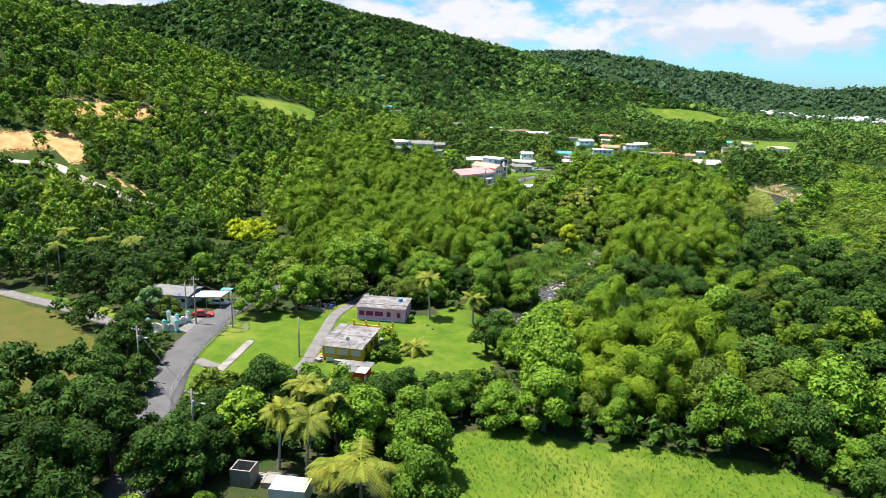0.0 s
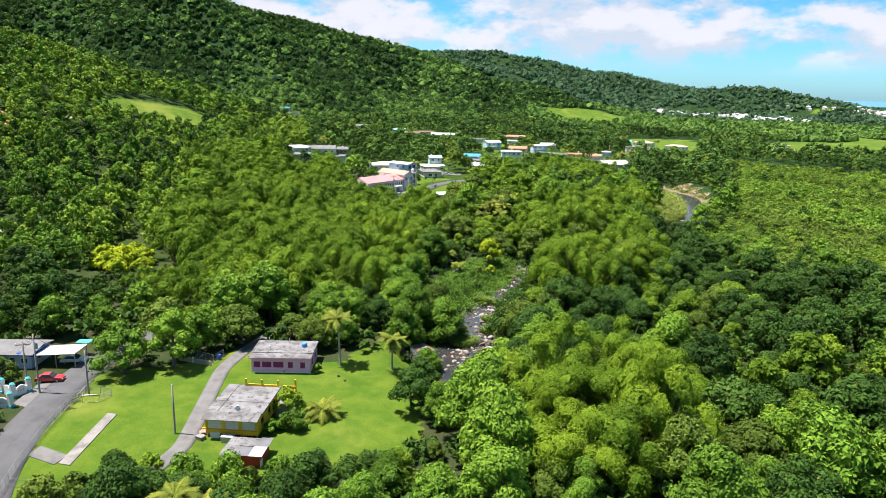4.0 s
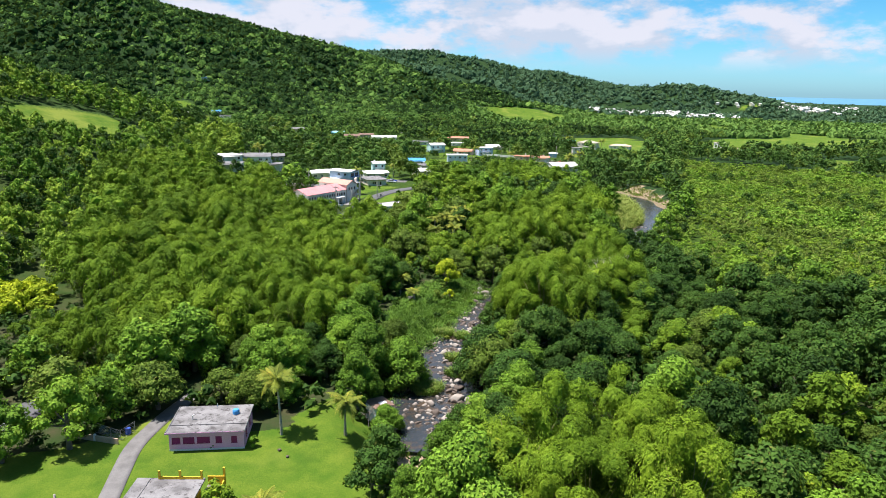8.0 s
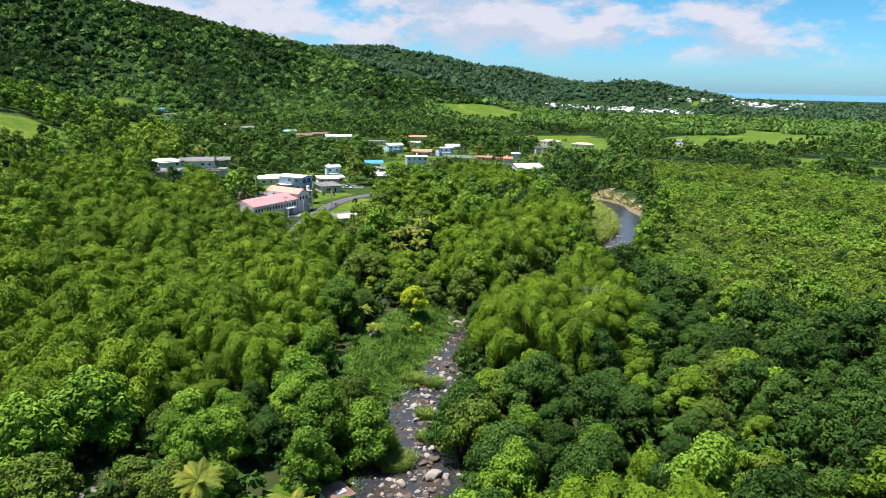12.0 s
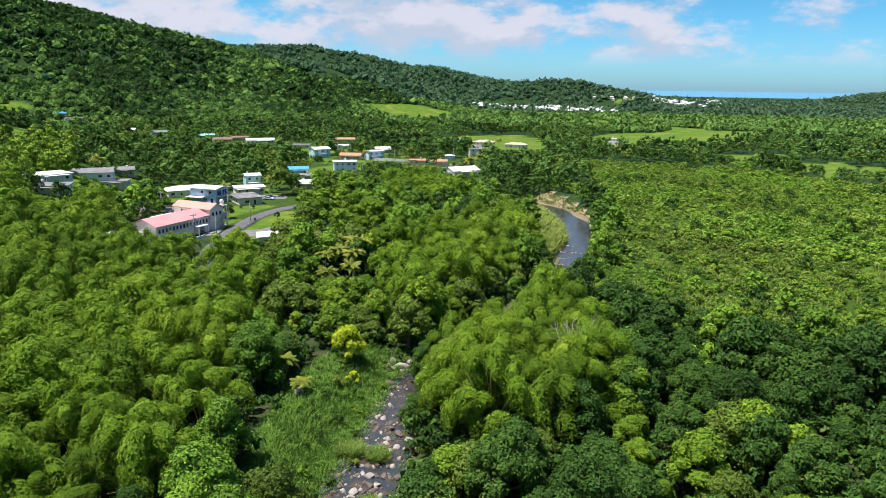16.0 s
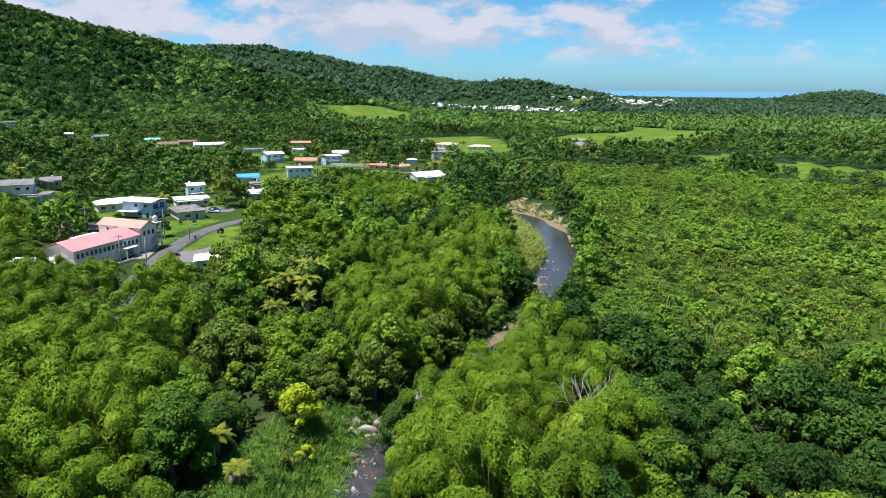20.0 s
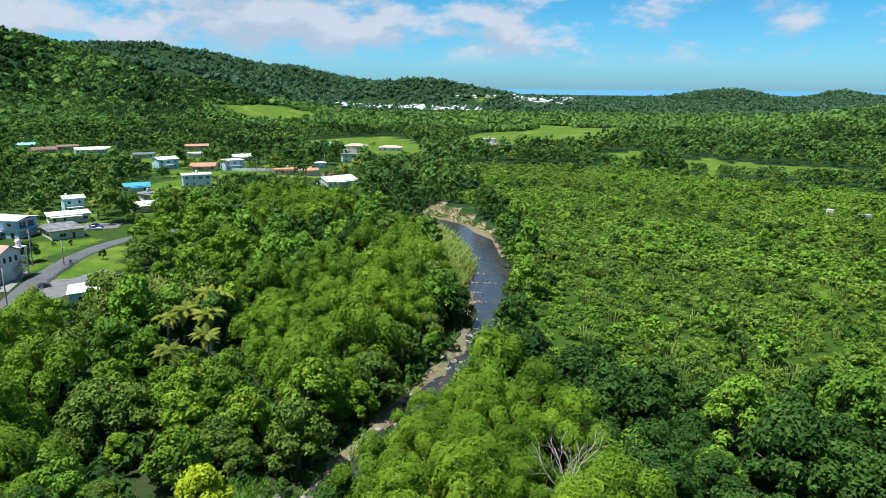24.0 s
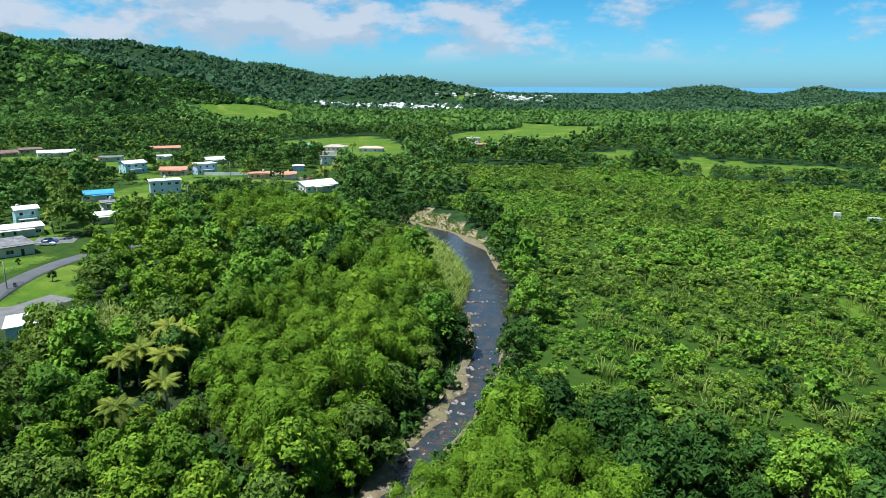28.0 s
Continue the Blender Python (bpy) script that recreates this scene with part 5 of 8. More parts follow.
# darker bushes and small trees standing above the vines
dx, dy = scatter(-170, 140, 228, 600, 11.0, 43)
sel = inside(dx, dy, SCRUB) & ~open_ground(dx, dy) & in_sight(dx, dy, height(dx, dy) + 2, 0.1) & (wav(dx, dy, 38, 3) + 0.8 * rng.normal(size=len(dx)) > 0.1)
dx, dy = dx[sel], dy[sel]
for mat, lo, hi in ((LEAF, 0.0, 0.45), (LEAF_DARK, 0.45, 0.75), (LEAF_OLIVE, 0.75, 1.0)):
    share = (dx * 7.3 + dy * 3.1) % 1.0
    q = np.where((share >= lo) & (share < hi))[0]
    join_copies("scrub_tree_lot", stuff_templates["olive", 3], rng.integers(0, 3, len(q)), dx[q], dy[q], 0.28 + 0.55 * rng.random(len(q)) ** 1.5, rng.uniform(0, 6.28, len(q)), [mat],
                label="rounded bushes and small trees rising from the scrub", category="bushes")


def blades(seed, n, h, spread_r, width):
    """A tuft of long blades that arch over."""
    g = np.random.default_rng(seed)
    a = g.uniform(0, 6.28, n)
    r = spread_r * np.sqrt(g.random(n))
    b = np.stack([np.cos(a) * r, np.sin(a) * r, np.zeros(n)], 1)
    out = np.stack([np.cos(a), np.sin(a), np.zeros(n)], 1)
    L = h * g.uniform(0.6, 1.2, n)[:, None]
    side = np.stack([-np.sin(a), np.cos(a), np.zeros(n)], 1) * width
    mid = b + out * L * 0.15 + np.array([0, 0, 1]) * L * 0.62
    tip = b + out * L * g.uniform(0.3, 0.7, (n, 1)) + np.array([0, 0, 1]) * L * g.uniform(0.7, 1.0, (n, 1))
    v = np.stack([b - side, b + side, mid + side * 0.8, mid - side * 0.8, tip], 1).reshape(-1, 3)
    i = np.arange(n)[:, None] * 5
    return v, np.concatenate([i + np.array(t) for t in ((0, 1, 2), (0, 2, 3), (3, 2, 4))])


tufts = [blades(v, 26, 1.0, 0.6, 0.032) for v in range(4)]


def meadow(name, poly, step, h, mat, label, seed, chance=1.0):
    xs, ys = [p[0] for p in poly], [p[1] for p in poly]
    x, y = scatter(min(xs), max(xs), min(ys), max(ys), step, seed)
    d, s = near_line(x, y, RIVER_LINE)
    sel = inside(x, y, poly) & (d > np.interp(s, np.linspace(0, 1, len(RIVER_LINE)), RIVER_LINE[:, 2]) * 0.55) & (rng.random(len(x)) < chance)
    x, y = x[sel], y[sel]
    join_copies(name, tufts, rng.integers(0, 4, len(x)), x, y, h * rng.uniform(0.6, 1.3, len(x)), rng.uniform(0, 6.28, len(x)), [mat], label=label, category="grass")


low_tufts = [blades(30 + v, 9, 1.0, 0.6, 0.05) for v in range(4)]
gxs, gys = scatter(-62, -4, 44, 100, 0.85, 53)
sel = inside(gxs, gys, FIELD)
gxs, gys = gxs[sel], gys[sel]
join_copies("field_grass", low_tufts, rng.integers(0, 4, len(gxs)), gxs, gys, rng.uniform(0.2, 0.55, len(gxs)) * (1 + 0.4 * wav(gxs, gys, 6, 2)), rng.uniform(0, 6.28, len(gxs)), [LEAF_REED], label="rough tufted grass over the open field", category="grass")
meadow("bar_reeds", BAR, 1.1, 0.9, LEAF_CANE, "dry yellow-green grass on the gravel bar", 57, 0.8)
meadow("reeds", REEDS, 0.8, 1.25, LEAF_REED, "tall bright-green reeds on the river bank", 51)
for k, poly in enumerate(CANES):
    meadow("cane", poly, 1.1, 3.0, LEAF_CANE, "pale dry wild cane along the river", 61 + k)
SCRUB_CANE = [(-80, 240), (-40, 240), (-10, 300), (-30, 380), (-80, 350)]
meadow("cane", SCRUB_CANE, 3.4, 2.6, LEAF_CANE, "pale wild cane rising through the scrub", 71, 0.22)

# bushes among the reeds
rx, ry = scatter(-128, -100, 138, 196, 5.2, 81)
sel = inside(rx, ry, REEDS) & (rng.random(len(rx)) < 0.8)
rx, ry = rx[sel], ry[sel]
for i, mat in enumerate((LEAF, LEAF_DARK, LEAF_OLIVE)):
    q = np.arange(len(rx))[i::3]
    join_copies("bank_bushes", bush, rng.integers(0, 3, len(q)), rx[q], ry[q], rng.uniform(0.4, 1.05, len(q)), rng.uniform(0, 6.28, len(q)), [mat], label="low leafy bushes among the reeds", category="bushes")

# ---- buildings ----
def paint(name, c, worn=0.8, rough=0.8):
    return surface(name, c, tuple(v * worn for v in c), rough, 5, 0.35, bump=0.06)


PAINT = {
    "white": paint("white_paint", (0.78, 0.77, 0.74)), "cream": paint("cream_paint", (0.72, 0.65, 0.50)), "tan": paint("tan_paint", (0.52, 0.40, 0.28)),
    "aqua": paint("aqua_paint", (0.48, 0.72, 0.74)), "pale_blue": paint("pale_blue_paint", (0.50, 0.63, 0.82)), "peach": paint("peach_paint", (0.78, 0.55, 0.42)),
    "teal": paint("teal_paint", (0.08, 0.38, 0.36)), "pink": paint("pink_paint", (0.85, 0.42, 0.66)), "lilac": paint("lilac_paint", (0.86, 0.43, 0.71), 0.92),
    "yellow": paint("yellow_paint", (0.82, 0.50, 0.02)), "magenta": paint("magenta_paint", (0.36, 0.03, 0.16), 0.7), "orange": paint("orange_paint", (0.75, 0.25, 0.03)),
    "church": paint("church_plaster", (0.82, 0.72, 0.64), 0.9), "red": paint("red_paint", (0.50, 0.05, 0.03)), "royal": paint("royal_blue_paint", (0.03, 0.10, 0.48)),
    "turquoise": paint("turquoise_paint", (0.05, 0.46, 0.42)),
}
STAINED = surface("stained_roof_slab", (0.215, 0.21, 0.205), (0.10, 0.096, 0.092), 0.92, 3, 0.35, (0.42, 0.62), 0.12, streak=(0.055, 0.05, 0.048))
ROOF = {
    "white": surface("white_roof", (0.70, 0.69, 0.67), (0.46, 0.44, 0.41), 0.7, 2, 0.2), "grey": surface("grey_roof", (0.17, 0.17, 0.168), (0.105, 0.10, 0.095), 0.8, 3, 0.3),
    "clay": surface("clay_roof", (0.50, 0.22, 0.13), (0.36, 0.15, 0.09), 0.85, 3, 0.3), "rust": surface("rusty_roof", (0.19, 0.115, 0.08), (0.10, 0.06, 0.04), 0.8, 3, 0.4),
    "blue": surface("blue_roof", (0.05, 0.30, 0.62), (0.04, 0.20, 0.45), 0.6, 3, 0.3), "teal": surface("teal_roof", (0.06, 0.45, 0.48), (0.04, 0.32, 0.34), 0.6, 3, 0.3),
    "cream": surface("cream_roof", (0.42, 0.36, 0.28), (0.30, 0.25, 0.19), 0.8, 3, 0.3), "tan": surface("tan_roof", (0.55, 0.40, 0.28), (0.40, 0.28, 0.2), 0.8, 3, 0.3),
    "aqua": surface("aqua_roof", (0.25, 0.55, 0.58), (0.16, 0.40, 0.42), 0.6, 3, 0.3), "stained": STAINED,
    "rose": surface("rose_roof", (0.56, 0.25, 0.245), (0.46, 0.20, 0.19), 0.8, 3, 0.2), "apricot": surface("apricot_roof", (0.52, 0.27, 0.20), (0.44, 0.22, 0.16), 0.8, 3, 0.2),
    "metal": surface("galvanised_roof", (0.24, 0.24, 0.245), (0.15, 0.14, 0.13), 0.45, 3, 0.3, metal=0.5),
}
DARK = surface("shade_cloth", (0.05, 0.05, 0.05), (0.03, 0.03, 0.03), 0.9)
RAIL = surface("white_rail", (0.72, 0.72, 0.70), (0.6, 0.6, 0.58), 0.6)
STEEL = surface("galvanised_steel", (0.44, 0.44, 0.43), (0.3, 0.3, 0.3), 0.45, metal=0.6)
TIMBER = surface("weathered_timber", (0.23, 0.19, 0.15), (0.13, 0.11, 0.09), 0.9)


def glass_material():
    m, n, l, out = nodes_of("window_glass")
    b = n.new("ShaderNodeBsdfPrincipled")
    b.inputs["Base Color"].default_value = (0.02, 0.025, 0.03, 1)
    b.inputs["Roughness"].default_value = 0.08
    l.new(b.outputs[0], out.inputs[0])
    return m


GLASS = glass_material()


def box(x0, x1, y0, y1, z0, z1):
    v = np.array([(x, y, z) for z in (z0, z1) for y in (y0, y1) for x in (x0, x1)], float)
    q = [(0, 2, 3, 1), (4, 5, 7, 6), (0, 1, 5, 4), (2, 6, 7, 3), (0, 4, 6, 2), (1, 3, 7, 5)]
    return v, np.array([t for a, b, c, d in q for t in ((a, b, c), (a, c, d))])


def moved(arr, m):
    v, f = arr
    M = np.array(m)
    return v @ M[:3, :3].T + M[:3, 3], f


def bevel_box(x0, x1, y0, y1, z0, z1, r=0.05):
    """A box with its long edges taken off."""
    bm = bmesh.new()
    v, f = box(x0, x1, y0, y1, z0, z1)
    vs = [bm.verts.new(p) for p in v]
    for t in f:
        bm.faces.new([vs[i] for i in t])
    bmesh.ops.join_triangles(bm, faces=bm.faces[:], angle_face_threshold=0.1, angle_shape_threshold=0.1)
    bmesh.ops.bevel(bm, geom=bm.edges[:], offset=r, segments=2, affect="EDGES", profile=0.5)
    bmesh.ops.triangulate(bm, faces=bm.faces[:])
    bm.verts.index_update()
    out = np.array([p.co[:] for p in bm.verts]), np.array([[p.index for p in t.verts] for t in bm.faces])
    bm.free()
    return out


def part(name, arr, material, parent, label="", flat=True):
    """One mesh under a thing or a part."""
    if isinstance(arr, list):
        arr = merge(arr)
    ob = new(name, build_mesh(name, arr[0], arr[1], [material], flat=flat))
    ob.parent = parent
    if label:
        ob["label"] = label
    return ob


def thing(name, x, y, turn, label, category, group="", z=None):
    e = new(name)
    e.empty_display_size = 0.5
    zz = float(height(np.array([x]), np.array([y]))[0]) if z is None else z
    e.matrix_basis = pose(x, y, zz, 0, 0, turn)
    return tagged(e, label, category, group)


def wall_cells(length, h, t, holes, z0=0.0):
    """A wall along x with openings that go right through it; holes are x0, x1, z0, z1."""
    xs = sorted({-length / 2, length / 2, *[v for o in holes for v in o[:2]]})
    zs = sorted({z0, h, *[v for o in holes for v in o[2:]]})
    nx, nz = len(xs) - 1, len(zs) - 1

    def solid(i, j):
        if not (0 <= i < nx and 0 <= j < nz):
            return False
        cx, cz = (xs[i] + xs[i + 1]) / 2, (zs[j] + zs[j + 1]) / 2
        return not any(o[0] < cx < o[1] and o[2] < cz < o[3] for o in holes)
    v = np.array([(x, y, z) for y in (0.0, t) for x in xs for z in zs])

    def at(i, j, k):
        return (k * (nx + 1) + i) * (nz + 1) + j
    f = []
    for i in range(nx):
        for j in range(nz):
            if not solid(i, j):
                continue
            a, b, c, d = (i, j), (i + 1, j), (i + 1, j + 1), (i, j + 1)
            f.append([at(*q, 0) for q in (a, b, c, d)])
            f.append([at(*q, 1) for q in (d, c, b, a)])
            for p, q, beside in ((b, a, (i, j - 1)), (c, b, (i + 1, j)), (d, c, (i, j + 1)), (a, d, (i - 1, j))):
                if not solid(*beside):
                    f.append([at(*p, 0), at(*q, 0), at(*q, 1), at(*p, 1)])
    f = np.array(f)
    return v, np.concatenate([f[:, [0, 1, 2]], f[:, [0, 2, 3]]])


def window(parent, M, o, frame_mat, pane_mat=GLASS, slats=0):
    """Frame, pane and sill in an opening of a wall that stands at M."""
    x0, x1, z0, z1 = o
    f = 0.07
    fr = [box(x0, x0 + f, 0.03, 0.12, z0, z1), box(x1 - f, x1, 0.03, 0.12, z0, z1), box(x0 + f, x1 - f, 0.03, 0.12, z0, z0 + f), box(x0 + f, x1 - f, 0.03, 0.12, z1 - f, z1)]
    if x1 - x0 > 1.3:
        fr.append(box((x0 + x1) / 2 - 0.03, (x0 + x1) / 2 + 0.03, 0.03, 0.12, z0 + f, z1 - f))
    w = part("window", [moved(a, M) for a in fr], frame_mat, parent)
    part("pane", moved(box(x0 + f, x1 - f, 0.075, 0.095, z0 + f, z1 - f), M), pane_mat, w)
    if slats:
        part("louvre", [moved(box(x0 + f, x1 - f, 0.045, 0.065, z0 + f + k * (z1 - z0 - 2 * f) / slats + 0.02, z0 + f + (k + 0.75) * (z1 - z0 - 2 * f) / slats), M) for k in range(slats)], frame_mat, w)
    part("sill", moved(box(x0 - 0.05, x1 + 0.05, -0.06, 0.03, z0 - 0.07, z0), M), frame_mat, w)


def roof_arrays(form, w, d, z, over, rise):
    a, b = w / 2 + over, d / 2 + over
    if form == "flat":
        return bevel_box(-a, a, -b, b, z, z + 0.22, 0.04)
    if form == "gable":
        v = np.array([(-a, -b, z), (a, -b, z), (a, b, z), (-a, b, z), (-a, 0, z + rise), (a, 0, z + rise)] + [(-a, -b, z + .14), (a, -b, z + .14), (a, b, z + .14), (-a, b, z + .14), (-a, 0, z + rise + .14), (a, 0, z + rise + .14)], float)
        f = [(0, 4, 1), (1, 4, 5), (2, 5, 3), (3, 5, 4), (6, 7, 10), (7, 11, 10), (8, 9, 11), (9, 10, 11), (0, 1, 7), (0, 7, 6), (2, 3, 9), (2, 9, 8), (0, 6, 10), (0, 10, 4), (4, 10, 9), (4, 9, 3), (1, 5, 11), (1, 11, 7), (5, 2, 8), (5, 8, 11)]
        return v, np.array(f)
    r = min(a, b) * 0.95
    v = np.array([(-a, -b, z), (a, -b, z), (a, b, z), (-a, b, z), (-a, -b, z + .12), (a, -b, z + .12), (a, b, z + .12), (-a, b, z + .12), (-a + r, 0, z + rise), (a - r, 0, z + rise)], float)
    f = [(0, 2, 1), (0, 3, 2), (0, 1, 5), (0, 5, 4), (1, 2, 6), (1, 6, 5), (2, 3, 7), (2, 7, 6), (3, 0, 4), (3, 4, 7), (4, 5, 9), (4, 9, 8), (5, 6, 9), (6, 7, 8), (6, 8, 9), (7, 4, 8)]
    return v, np.array(f)


PLAIN = {"white": "white", "cream": "cream", "tan": "tan", "aqua": "light aqua", "pale_blue": "pale blue", "peach": "peach", "teal": "teal", "grey": "grey", "clay": "terracotta", "rust": "rusty", "blue": "blue", "stained": "stained grey"}


def village_house(x, y, w, d, storeys, wall, roof, form, off, g):
    az = math.degrees(math.atan2(x + 60, y - 85))
    turn = -az + off
    cx, cy = x + math.sin(radians(az)) * d * 0.5, y + math.cos(radians(az)) * d * 0.5
    shape = {"flat": "flat", "gable": "gabled", "hip": "hipped"}[form]
    e = thing("house", cx, cy, turn, f"{PLAIN[wall]} {'two' if storeys == 2 else 'single'}-storey house with a {PLAIN[roof] if roof in PLAIN else roof} {shape} roof", "house", "village houses")
    h = 2.9 * storeys
    mats = PAINT[wall]
    sides = [(w, pose(0, -d / 2, 0)), (d, pose(w / 2, 0, 0, 0, 0, 90)), (w, pose(0, d / 2, 0, 0, 0, 180)), (d, pose(-w / 2, 0, 0, 0, 0, -90))]
    for k, (L, M) in enumerate(sides):
        L2 = L if k % 2 == 0 else L - 0.36
        holes = []
        n = max(1, int(L / 3.2))
        for s in range(storeys):
            for i in range(n):
                c = -L / 2 + (i + 0.5) * L / n
                if k == 0 and s == 0 and i == n // 2:
                    holes.append((c - 0.5, c + 0.5, 0.06, 2.15))
                else:
                    hw = g.choice([0.45, 0.6, 0.8])
                    holes.append((c - hw, c + hw, s * 2.9 + 0.95, s * 2.9 + 2.1))
        part("wall", moved(wall_cells(L2, h, 0.18, holes, -0.8), M), mats, e)
        if k < 2 or k == 3:
            for o in holes:
                if o[2] < 0.5:
                    part("door", moved(bevel_box(o[0], o[1], 0.06, 0.11, o[2], o[3], 0.015), M), PAINT["white"], e, "white panel door")
                else:
                    window(e, M, o, RAIL)
        else:
            for o in holes:
                part("pane", moved(box(o[0], o[1], 0.08, 0.1, o[2], o[3]), M), GLASS, e)
    part("floor", box(-w / 2 + 0.19, w / 2 - 0.19, -d / 2 + 0.19, d / 2 - 0.19, -0.1, 0.05), CONCRETE, e)
    if form == "gable":
        for sx in (-1, 1):
            gv = np.array([(sx * (w / 2), -d / 2, h), (sx * (w / 2), d / 2, h), (sx * (w / 2), 0, h + d * 0.13), (sx * (w / 2 - .15), -d / 2, h), (sx * (w / 2 - .15), d / 2, h), (sx * (w / 2 - .15), 0, h + d * 0.13)])
            part("gable", (gv, np.array([(0, 1, 2), (3, 5, 4), (0, 2, 5), (0, 5, 3), (1, 4, 5), (1, 5, 2)])), mats, e)
    part("roof", roof_arrays(form, w, d, h + 0.003, 0.55, d * 0.15 + 0.1), ROOF[roof], e)
    # a porch slab on posts along the front
    if g.random() < 0.7:
        pw, py = w * g.uniform(0.45, 0.8), -d / 2 - 0.56
        px = g.uniform(-1, 1) * (w - pw) / 2
        top = h - 0.1 if storeys == 1 else 2.85
        part("porch_roof", bevel_box(px - pw / 2, px + pw / 2, py - 2.0, py, top - 0.16, top, 0.03), ROOF[roof] if storeys == 1 else ROOF["white"], e)
        for i in range(4):
            q = px - pw / 2 + 0.2 + i * (pw - 0.4) / 3
            part("porch_post", box(q - 0.09, q + 0.09, py - 1.9, py - 1.72, -0.5, top - 0.163), PAINT["white"], e)
        if storeys == 2:
            part("railing", [box(px - pw / 2, px + pw / 2, py - 1.95, py - 1.9, top + 0.85, top + 0.92)] + [box(px - pw / 2 + i * 0.3, px - pw / 2 + i * 0.3 + 0.04, py - 1.95, py - 1.91, top, top + 0.85) for i in range(int(pw / 0.3))], RAIL, e)
    if g.random() < 0.5:
        tx, ty = g.uniform(-.3, .3) * w, g.uniform(0.05, .3) * d
        part("water_tank", tube([(tx, ty, h + 0.15), (tx, ty, h + 1.1), (tx, ty, h + 1.6), (tx, ty, h + 1.75)], [0.55, 0.55, 0.5, 0.2], 10), ROOF["white"], e, "white plastic water tank")
    return e


hg = np.random.default_rng(5)
for row in VILLAGE:
    village_house(*row, hg)


# -- the pink house --
def pink_house():
    e = thing("pink_house", -107.4, 95.3, 39.8, "pink single-storey house with magenta shutters and a stained flat roof", "house", z=0.0)
    w, d, h = 10.7, 7.6, 2.95
    M = [pose(0, -d / 2, 0), pose(w / 2, 0, 0, 0, 0, 90), pose(0, d / 2, 0, 0, 0, 180), pose(-w / 2, 0, 0, 0, 0, -90)]
    front = [(-4.95, -3.75, 1.15, 2.15), (-3.4, -1.75, 1.15, 2.15), (-1.4, 0.45, 1.15, 2.15), (1.25, 2.15, 1.1, 2.15), (3.5, 4.35, 1.05, 2.1)]
    side = [(-2.4, -1.2, 1.1, 2.1), (0.9, 2.1, 1.1, 2.1)]
    part("wall", moved(wall_cells(w, h, 0.2, front, -1.2), M[0]), PAINT["lilac"], e, "pale pink front wall")
    part("wall", moved(wall_cells(d - 0.4, h, 0.2, side, -1.2), M[1]), PAINT["lilac"], e)
    part("wall", moved(wall_cells(w, h, 0.2, side, -1.2), M[2]), PAINT["lilac"], e)
    part("wall", moved(wall_cells(d - 0.4, h, 0.2, side, -1.2), M[3]), PAINT["lilac"], e)
    for k, holes in enumerate((front, side, side, side)):
        for o in holes:
            window(e, M[k], o, PAINT["magenta"], PAINT["magenta"], 6)
    part("band", [box(-w / 2 - 0.03, w / 2 + 0.03, -d / 2 - 0.03, -d / 2 - 0.002, 0.0, 0.28)], PAINT["white"], e, "white painted plinth band")
    part("floor", box(-w / 2 + 0.2, w / 2 - 0.2, -d / 2 + 0.2, d / 2 - 0.2, -0.1, 0.1), CONCRETE, e)
    part("roof", bevel_box(-5.75, 5.6, -4.35, 4.15, h + 0.003, h + 0.25, 0.05), STAINED, e, "flat concrete roof slab with black stains")
    part("fascia", [box(-5.78, 5.63, -4.39, -4.352, h - 0.02, h + 0.2)], PAINT["pink"], e)
    part("roof_edge", [box(-5.7, 5.55, -2.2, -2.05, h + 0.252, h + 0.36), box(-5.7, -5.55, -4.2, 4.0, h + 0.252, h + 0.33)], STAINED, e)
    part("vent_pipe", [tube([(-2.7, -0.3, h + 0.2), (-2.7, -0.3, h + 0.9), (-2.4, -0.3, h + 1.0)], [0.09, 0.09, 0.09], 8), tube([(0.2, 3.2, h + .2), (0.2, 3.2, h + 1.0)], [0.06, 0.06], 6)], PAINT["white"], e)
    part("water_tank", tube([(3.4, 1.2, h + 0.2), (3.4, 1.2, h + 0.75), (3.4, 1.2, h + 0.95), (3.4, 1.2, h + 1.0)], [0.52, 0.52, 0.44, 0.1], 12), ROOF["blue"], e, "small blue roof tank")


